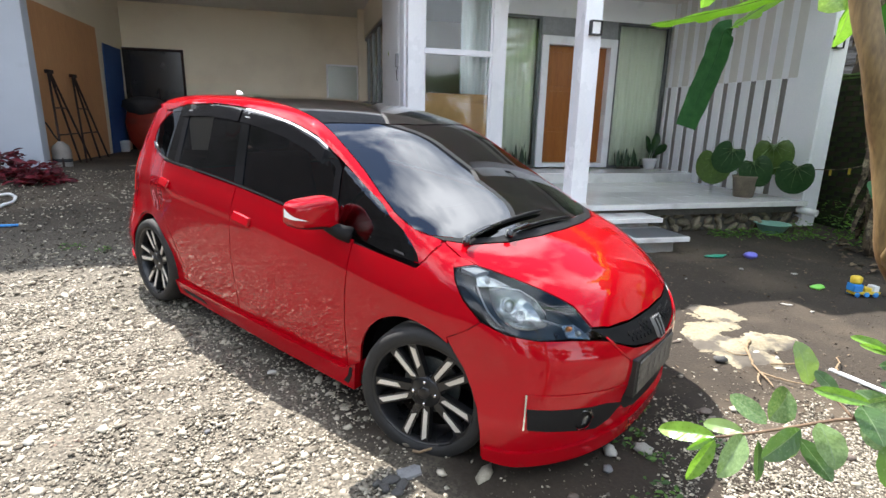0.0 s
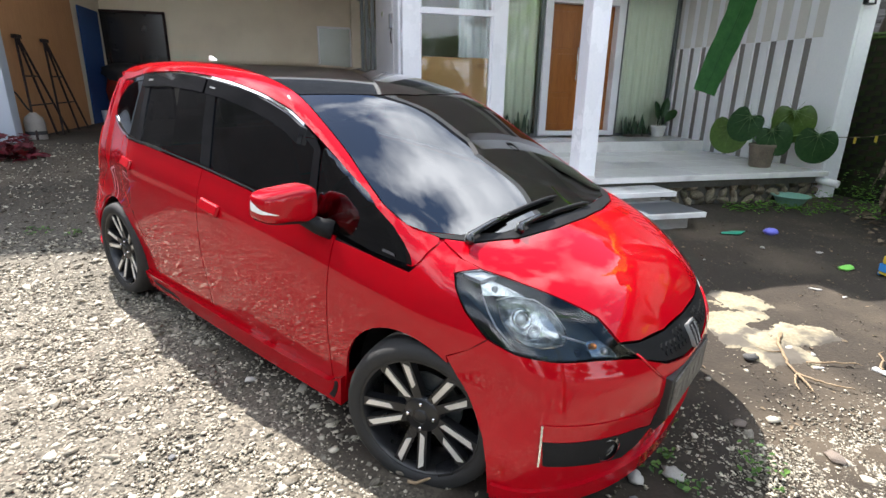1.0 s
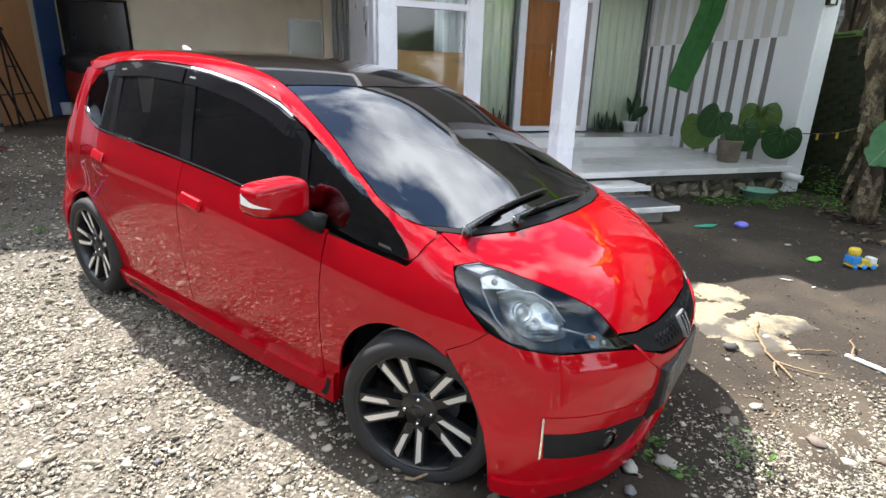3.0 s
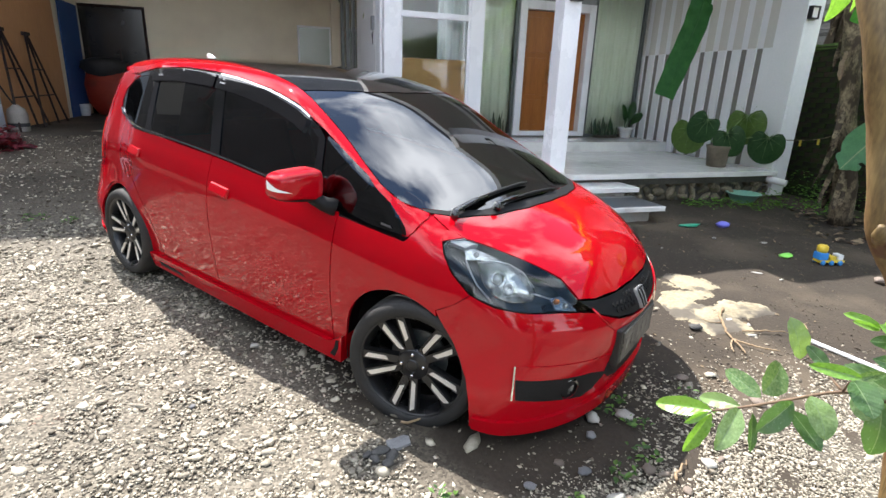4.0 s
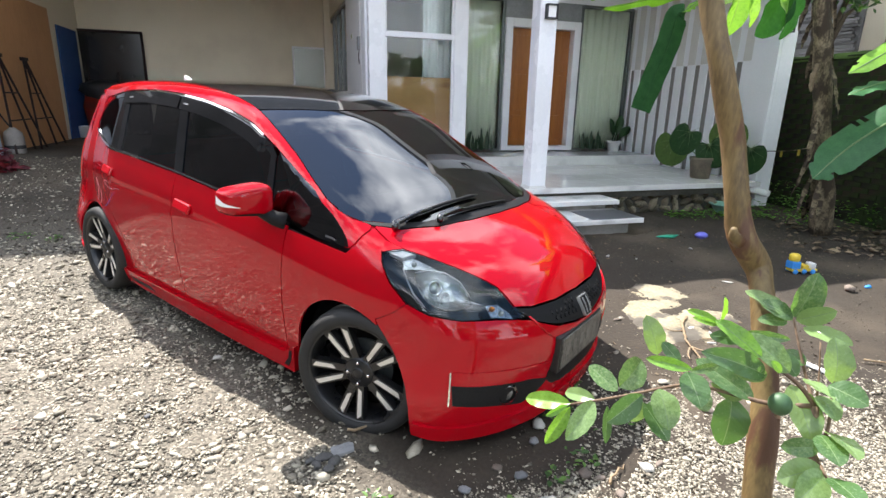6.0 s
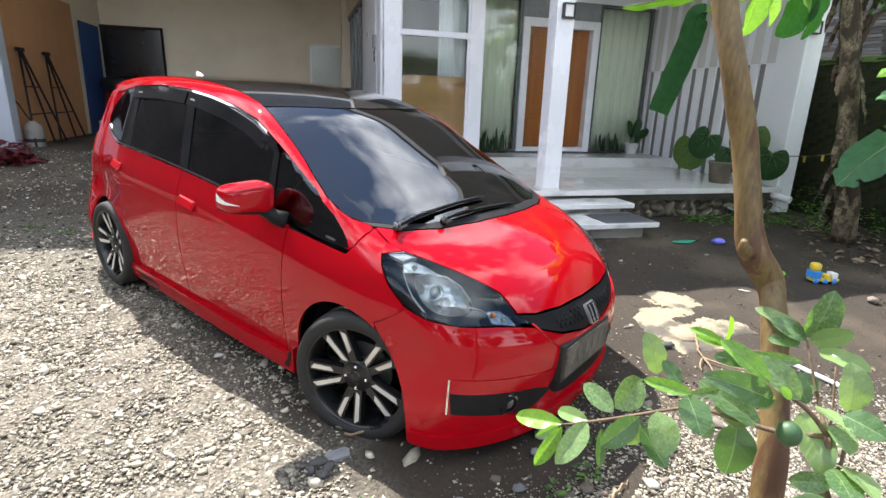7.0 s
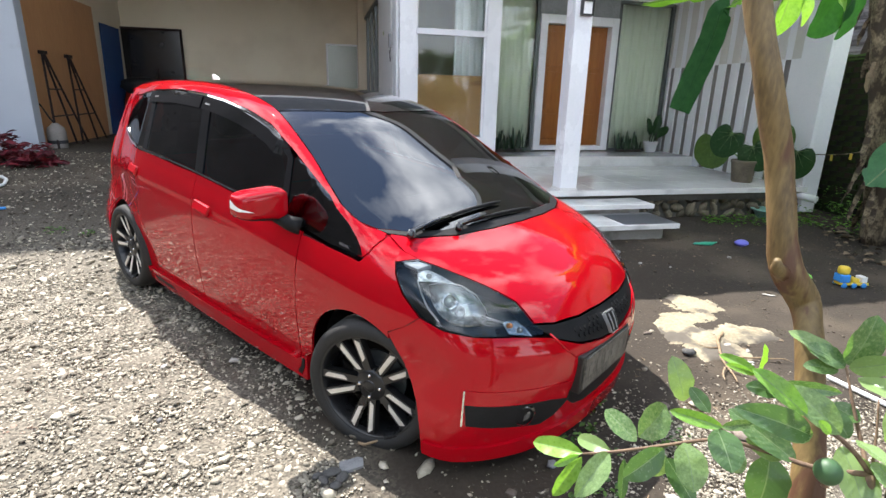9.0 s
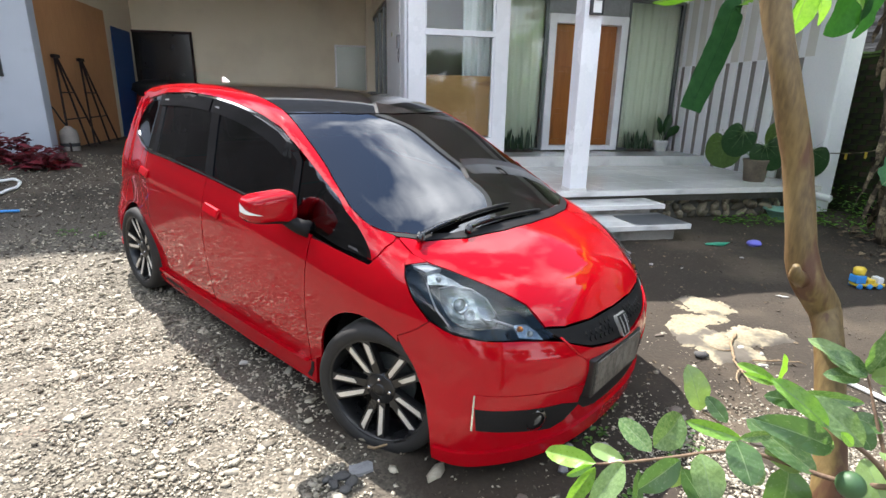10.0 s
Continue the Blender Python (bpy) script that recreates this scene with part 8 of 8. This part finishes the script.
for wx in (-0.11, 0.0, 0.11):
    for s in (-1, 1):
        part("wheel", lathe([(0.0, 0.012), (0.026, 0.012), (0.03, 0.006), (0.03, -0.012), (0.0, -0.012)], 16, m=Matrix.Translation((wx, s * 0.058, 0.03)) @ Matrix.Rotation(radians(90), 4, "X")), M["plastic_blue"], toy, "blue wheel", True)

toy.scale = (0.74, 0.74, 0.74)


def lump(name, x, y, size, mat, label, category, seed, flat=0.5, rz=0.0, sub=2, sink=0.25, group=""):
    me = rock_mesh(name, seed, sub, 0.28, 1.0)
    me.materials.append(M[mat])
    ob = new(name, me)
    ob.matrix_world = pose(x, y, gz(x, y) + size[2] * (1 - sink), 0, 0, rz) @ Matrix.Diagonal((*size, 1))
    return tagged(ob, label, category, group)


lump("crumpled_bag", 4.50, 4.25, (0.075, 0.05, 0.035), "plastic_violet", "small crumpled violet plastic bag", "litter", 3)
lump("wrapper", 4.15, 4.34, (0.13, 0.05, 0.016), "plastic_teal", "crumpled dark green wrapper on the earth", "litter", 4)
lump("wrapper", 4.30, 3.32, (0.075, 0.045, 0.022), "plastic_lime", "bright lime green plastic scrap", "litter", 5)
lump("block", 4.53, 2.67, (0.05, 0.035, 0.028), "rust_stone", "small pinkish brick scrap on the earth", "scrap", 95)
lump("wrapper", 4.75, 2.68, (0.03, 0.02, 0.014), "plastic_blue", "small blue plastic scrap", "litter", 96)
lump("cup", 4.72, 2.40, (0.07, 0.05, 0.03), "plastic_yellow", "yellow plastic scrap on the ground", "litter", 6)
lump("paving_stone", 2.89, 4.22, (0.16, 0.10, 0.045), "grey_stone", "flat grey stone beside the steps", "stone", 7, sub=3)
slab = bmesh.new()
base = [(-0.075, -0.048), (-0.02, -0.056), (0.062, -0.046), (0.078, 0.012), (0.058, 0.05), (-0.012, 0.044), (-0.068, 0.052), (-0.082, 0.0)]
low = [slab.verts.new((x * 1.05, y * 1.05, -0.012)) for x, y in base]
top = [slab.verts.new((x, y, 0.016 + 0.004 * math.sin(9 * x + 70 * y))) for x, y in base]
mid = slab.verts.new((0.004, 0.0, 0.021))
for k in range(8):
    slab.faces.new((low[k], low[(k + 1) % 8], top[(k + 1) % 8], top[k]))
    slab.faces.new((top[k], top[(k + 1) % 8], mid))
flat = obj("flat_stone", slab, M["grey_stone"])
flat.matrix_world = pose(0.372, 1.775, gz(0.372, 1.775) - 0.002, 1, -1, 14) @ Matrix.Diagonal((0.62, 0.62, 0.8, 1))
tagged(flat, "broken flat pale grey slab lying in the gravel", "stone", "larger stones")
for k, (x, y, s, m) in enumerate(((1.06, 1.28, 0.040, "pale_stone"), (1.17, 1.62, 0.035, "grey_stone"), (1.25, 1.72, 0.045, "pale_stone"), (1.40, 1.70, 0.055, "pale_stone"), (0.95, 1.50, 0.030, "rust_stone"), (1.28, 1.38, 0.038, "rust_stone"), (1.35, 1.25, 0.032, "rust_stone"),
                                  (2.10, 1.62, 0.05, "rust_stone"), (2.25, 1.45, 0.04, "rust_stone"), (1.9, 1.9, 0.04, "rust_stone"), (0.62, 1.36, 0.028, "rust_stone"), (-0.45, 2.25, 0.022, "grey_stone"), (-1.15, 2.3, 0.03, "pale_stone"), (-1.0, 1.72, 0.028, "grey_stone"), (-0.2, 2.75, 0.032, "pale_stone"),
                                  (-0.55, 2.75, 0.024, "pale_stone"), (0.0, 1.55, 0.035, "pale_stone"), (2.05, 2.75, 0.03, "grey_stone"), (2.3, 3.6, 0.05, "grey_stone"), (3.1, 3.9, 0.03, "pale_stone"), (4.05, 3.9, 0.03, "pale_stone"), (1.55, 1.35, 0.04, "pale_stone"), (0.78, 1.42, 0.03, "grey_stone"), (1.02, 1.43, 0.036, "grey_stone"))):
    lump("stone", x, y, (s * 0.8, s * 0.6, s * 0.33), m, {"pale_stone": "pale loose stone on the gravel", "grey_stone": "grey loose stone on the gravel", "rust_stone": "reddish brown loose stone on the gravel"}[m], "stone", 20 + k, rz=40 * k, group="larger stones")


for k, (x, y, sx, sy) in enumerate(((0.29, 1.745, 0.034, 0.024), (0.33, 1.705, 0.030, 0.022), (0.262, 1.70, 0.026, 0.02), (0.30, 1.665, 0.024, 0.018), (0.235, 1.735, 0.02, 0.016))):
    lump("stone", x, y, (sx, sy, 0.013), "dark_stone", "dark grey broken stone in the gravel", "stone", 60 + k, rz=55 * k, group="larger stones")
for k, (x, y, sx, a) in enumerate(((1.173, 1.371, 0.036, -30), (1.327, 1.345, 0.028, -10), (0.757, 1.314, 0.034, 85), (1.112, 1.259, 0.034, -40), (1.157, 1.176, 0.030, -45), (2.30, 2.62, 0.036, 0), (1.62, 1.36, 0.026, 20))):
    lump("bark_chip", x, y, (sx, 0.011, 0.009), "rust_stone", "curled brown bark chip on the ground", "bark chip", 70 + k, rz=a, group="bark chips")
for k, (x, y, sx, sy, a) in enumerate(((2.76, 2.29, 0.028, 0.016, 40), (3.65, 3.04, 0.06, 0.016, -40), (2.71, 2.39, 0.034, 0.024, 10), (2.66, 2.17, 0.045, 0.014, -25), (4.48, 3.71, 0.05, 0.03, 10), (3.31, 3.76, 0.028, 0.012, 30), (3.73, 2.88, 0.03, 0.014, 10))):
    lump("paper_scrap", x, y, (sx * 0.75, sy * 0.75, 0.006), "pale_stone", "small dirty white scrap on the earth", "litter", 80 + k, rz=a, group="white scraps")
lump("clod", 2.39, 2.34, (0.045, 0.03, 0.02), "dark_stone", "dark clod beside the cement", "clod", 90)


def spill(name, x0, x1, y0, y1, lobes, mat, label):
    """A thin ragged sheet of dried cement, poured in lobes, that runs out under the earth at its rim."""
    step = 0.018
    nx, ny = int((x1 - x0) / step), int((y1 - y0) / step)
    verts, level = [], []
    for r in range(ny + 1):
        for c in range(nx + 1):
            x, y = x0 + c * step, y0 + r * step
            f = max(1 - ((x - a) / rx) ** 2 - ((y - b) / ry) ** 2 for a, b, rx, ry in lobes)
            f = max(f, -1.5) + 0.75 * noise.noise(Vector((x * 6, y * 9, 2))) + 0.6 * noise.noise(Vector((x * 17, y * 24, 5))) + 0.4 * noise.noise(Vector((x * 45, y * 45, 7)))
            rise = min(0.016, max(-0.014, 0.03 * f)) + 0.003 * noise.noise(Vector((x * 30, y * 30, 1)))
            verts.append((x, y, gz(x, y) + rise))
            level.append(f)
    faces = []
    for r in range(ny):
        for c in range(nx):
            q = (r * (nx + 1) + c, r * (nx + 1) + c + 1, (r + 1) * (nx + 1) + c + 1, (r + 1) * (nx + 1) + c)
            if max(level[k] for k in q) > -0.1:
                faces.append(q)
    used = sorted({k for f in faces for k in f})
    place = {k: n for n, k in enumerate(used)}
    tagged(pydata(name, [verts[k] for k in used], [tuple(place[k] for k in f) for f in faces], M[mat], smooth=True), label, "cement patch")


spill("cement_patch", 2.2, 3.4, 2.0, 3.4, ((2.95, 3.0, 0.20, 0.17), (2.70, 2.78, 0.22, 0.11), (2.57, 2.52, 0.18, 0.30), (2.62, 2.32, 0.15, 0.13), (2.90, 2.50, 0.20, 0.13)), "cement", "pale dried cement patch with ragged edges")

root = thing("dry_root", (0, 0, 0), 0, "pale dry forked root lying on the cement patch", "root")
for name, way, r0 in (("stem", ((2.77, 2.51), (2.69, 2.45), (2.64, 2.40), (2.57, 2.30), (2.51, 2.22), (2.47, 2.13)), 0.011), ("fork", ((2.47, 2.13), (2.50, 2.07), (2.55, 2.0), (2.62, 1.95)), 0.007), ("fork", ((2.47, 2.13), (2.44, 2.05), (2.41, 1.99)), 0.006), ("fork", ((2.475, 2.14), (2.40, 2.08), (2.36, 2.02)), 0.005), ("fork", ((2.60, 2.34), (2.53, 2.36), (2.50, 2.42)), 0.004)):
    rp = curve_points([(x, y, 0) for x, y in way], 14)
    part(name, tube([(p[0] + 0.003 * math.sin(2.3 * k), p[1] + 0.003 * math.cos(3.1 * k), gz(p[0], p[1]) + 0.022) for k, p in enumerate(rp)], list(np.linspace(r0, r0 * 0.45, 14)), 7), M["dry_leaf"], root, "", True)
bd = box(-0.016, 0.016, -0.24, 0.24, 0.0, 0.012, 0.002)
board = obj("white_lath", bd, M["white_plastic"])
board.matrix_world = pose(2.975, 1.86, gz(2.975, 1.86) + 0.008, 0, 0, 8)
tagged(board, "narrow dirty white lath lying on the ground", "lath")

rng = random.Random(77)
for k, (x, y, L, a) in enumerate(((2.62, 2.22, 0.30, -20), (0.40, 1.888, 0.24, -8), (2.95, 2.05, 0.25, 40), (1.32, 1.30, 0.16, 30), (3.35, 1.75, 0.28, -30))):
    p0 = Vector((x, y, 0))
    pts = []
    for j in range(7):
        q = p0 + Vector((math.cos(radians(a)), math.sin(radians(a)), 0)) * (L * j / 6) + Vector((rng.uniform(-1, 1), rng.uniform(-1, 1), 0)) * 0.012
        pts.append((q.x, q.y, gz(q.x, q.y) + 0.014 + rng.uniform(0, 0.012)))
    tagged(obj("twig", tube(pts, [0.006, 0.006, 0.005, 0.005, 0.004, 0.003, 0.002], 6), M["dry_leaf"], smooth=True), "dry pale twig lying on the ground", "twig", "fallen twigs")

# garden hose by the coleus bed
hose = thing("garden_hose", (0, 0, 0), 0, "pale grey garden hose lying on the ramp", "hose")
hp = curve_points([(-4.6, 6.9, 0), (-3.7, 6.55, 0), (-3.2, 6.75, 0), (-2.98, 6.55, 0), (-3.1, 6.2, 0), (-3.6, 5.95, 0), (-4.4, 5.85, 0)], 60)
part("tube", tube([(p[0], p[1], gz(p[0], p[1]) + 0.018 + 0.012 * math.sin(k * 0.5) ** 2) for k, p in enumerate(hp)], 0.016, 8), M["white_plastic"], hose, "", True)
hp = curve_points([(-3.6, 5.70, 0), (-2.85, 5.72, 0), (-2.62, 5.74, 0)], 20)
part("nozzle", tube([(p[0], p[1], gz(p[0], p[1]) + 0.02) for p in hp], 0.013, 8), M["plastic_blue"], hose, "blue hose end", True)


# ---- gravel ----
def build_gravel(coarse, soil=False):
    rng = np.random.default_rng(44 if soil else 42 if coarse else 43)
    phi = (1 + 5**0.5) / 2
    ico = np.array([(-1, phi, 0), (1, phi, 0), (-1, -phi, 0), (1, -phi, 0), (0, -1, phi), (0, 1, phi), (0, -1, -phi), (0, 1, -phi), (phi, 0, -1), (phi, 0, 1), (-phi, 0, -1), (-phi, 0, 1)]) / (1 + phi**2) ** 0.5
    tri = np.array([(0, 11, 5), (0, 5, 1), (0, 1, 7), (0, 7, 10), (0, 10, 11), (1, 5, 9), (5, 11, 4), (11, 10, 2), (10, 7, 6), (7, 1, 8), (3, 9, 4), (3, 4, 2), (3, 2, 6), (3, 6, 8), (3, 8, 9), (4, 9, 5), (2, 4, 11), (6, 2, 10), (8, 6, 7), (9, 8, 1)])

    if not coarse:
        ico = np.array([(1, 0, 0), (-1, 0, 0), (0, 1, 0), (0, -1, 0), (0, 0, 1), (0, 0, -1)], float)
        tri = np.array([(0, 2, 4), (2, 1, 4), (1, 3, 4), (3, 0, 4), (2, 0, 5), (1, 2, 5), (3, 1, 5), (0, 3, 5)])
    nv = len(ico)

    def field(count, x0, x1, y0, y1, lo, hi, keep):
        x, y = rng.uniform(x0, x1, count), rng.uniform(y0, y1, count)
        ok = rng.random(count) < keep(x, y)
        x, y = x[ok], y[ok]
        return x, y, lo * (hi / lo) ** (rng.random(len(x)) ** 2.2)

    patchy = lambda x, y: 0.45 + 0.55 * smooth01(0.5 + 0.6 * np.sin(1.9 * x + 1.3 * y) * np.sin(1.4 * y - 0.9 * x + 1.0) + 0.35 * np.sin(4.1 * x - 2.3 * y))
    lane = lambda x, y: smooth01((5.6 - x - y + 0.35 * np.sin(2.2 * y)) / 1.2) * (1 - 0.97 * smooth01((x - 0.15) / 0.45) * smooth01((y - 1.26 - 0.12 * np.sin(5 * x)) / 0.25) * smooth01((1.75 - x) / 0.4)) * (1 - 0.7 * smooth01((x - 1.3) / 0.4) * smooth01((y - 1.65) / 0.35))
    # Fewer pale stones along the car's side, to deepen its shadow strip.
    beside = lambda x, y: 1 - 0.62 * smooth01((0.34 + 0.81 * (x - 0.476) + 0.586 * (y - 1.914)) / 0.22)
    # Fewer again where the carport's shade lies, to darken that ground.
    shade = lambda x, y: 1 - 0.75 * smooth01((y - 4.6) / 1.2)
    edge = lambda x, y: smooth01((y - 0.1) / 0.8) * smooth01((x + 4.6) / 1.6)
    if soil:
        sets = [
            field(1500, 1.2, 6.6, 1.6, 5.3, 0.004, 0.012, lambda x, y: 0.3 + 0.6 * patchy(x, y)),
            field(14000, -6.0, 1.2, 4.7, 8.2, 0.006, 0.017, lambda x, y: 0.3 + 0.6 * patchy(x, y)),
            field(24000, 0.6, 6.6, 1.4, 5.3, 0.002, 0.007, lambda x, y: 0.4 + 0.6 * patchy(x, y)),
        ]
    elif coarse:
        sets = [
            field(46000, -4.4, 3.2, 0.2, 5.2, 0.007, 0.020, lambda x, y: patchy(x, y) * lane(x, y) * beside(x, y) * shade(x, y) * edge(x, y) * (1 - 0.7 * smooth01((x - 0.8) / 0.4))),
            field(1500, -4.2, 2.4, 0.6, 5.2, 0.018, 0.032, lambda x, y: patchy(x, y) * lane(x, y) * shade(x, y) * (1 - 0.7 * smooth01((x - 0.8) / 0.4))),
            field(24000, -6.0, 1.2, 4.6, 8.2, 0.006, 0.019, lambda x, y: (0.14 + 0.24 * patchy(x, y)) * smooth01((x + 6.2) / 1.5)),
            field(9000, -6.0, 4.0, -4.0, 1.0, 0.008, 0.024, lambda x, y: 0.5 * patchy(x, y)),
        ]
    else:
        sets = [
            field(185000, -3.6, 1.9, 0.2, 4.6, 0.0045, 0.013, lambda x, y: (0.5 + 0.5 * patchy(x, y)) * lane(x, y) * beside(x, y) * smooth01((y - 0.15) / 0.7) * smooth01((x + 3.7) / 0.9) * smooth01((4.7 - y) / 0.6)),
            field(56000, 1.2, 3.8, 0.3, 3.0, 0.0035, 0.011, lambda x, y: lane(x, y) * (0.3 + 0.7 * patchy(x, y)) * (1 - 0.85 * smooth01((y - 1.75) / 0.4))),
            field(80000, 0.7, 3.0, 0.5, 1.75, 0.003, 0.0095, lambda x, y: (0.35 + 0.65 * patchy(x, y)) * smooth01((1.85 - y + 0.15 * np.sin(4 * x)) / 0.5) * smooth01((3.0 - x) / 0.8) * smooth01((x - 0.6) / 0.3) * (1 - 0.9 * smooth01((1.95 - x) / 0.3) * smooth01((y - 1.26) / 0.2))),
        ]
    x, y, s = (np.concatenate([q[k] for q in sets]) for k in range(3))
    n = len(x)
    shape = ico[None] * (1 + rng.normal(0, 0.26, (n, nv, 1)))
    shape = shape * np.stack([rng.uniform(0.8, 1.6, n), rng.uniform(0.6, 1.1, n), rng.uniform(0.25, 0.65, n)], -1)[:, None]
    a, b = rng.uniform(0, 6.283, n), rng.normal(0, 0.35, n)
    ca, sa, cb, sb = np.cos(a)[:, None], np.sin(a)[:, None], np.cos(b)[:, None], np.sin(b)[:, None]
    X, Y, Z = shape[..., 0], shape[..., 1], shape[..., 2]
    X, Z = X * cb - Z * sb, X * sb + Z * cb
    X, Y = X * ca - Y * sa, X * sa + Y * ca
    verts = np.stack([X * s[:, None] + x[:, None], Y * s[:, None] + y[:, None], Z * s[:, None] + (ground_z(x, y) + s * 0.22)[:, None]], -1).reshape(-1, 3)
    faces = (tri[None] + nv * np.arange(n)[:, None, None]).reshape(-1, 3)
    me = bpy.data.meshes.new("soil_chips" if soil else "gravel" if coarse else "grit")
    me.vertices.add(len(verts))
    me.vertices.foreach_set("co", verts.astype(np.float32).ravel())
    me.loops.add(faces.size)
    me.loops.foreach_set("vertex_index", faces.astype(np.int32).ravel())
    me.polygons.add(len(faces))
    me.polygons.foreach_set("loop_start", np.arange(0, faces.size, 3, dtype=np.int32))
    me.update(calc_edges=True)
    me.materials.append(M["soil_chip" if soil else "gravel"])
    if soil:
        tagged(new("soil_chips", me), "small dull stone chips on the dark earth", "stones", kind="stuff")
        return
    tagged(new("gravel" if coarse else "grit", me), "loose pale grey and beige crushed gravel" if coarse else "fine pale grit between the gravel stones", "gravel", kind="stuff")


build_gravel(True)
build_gravel(False)
build_gravel(True, True)
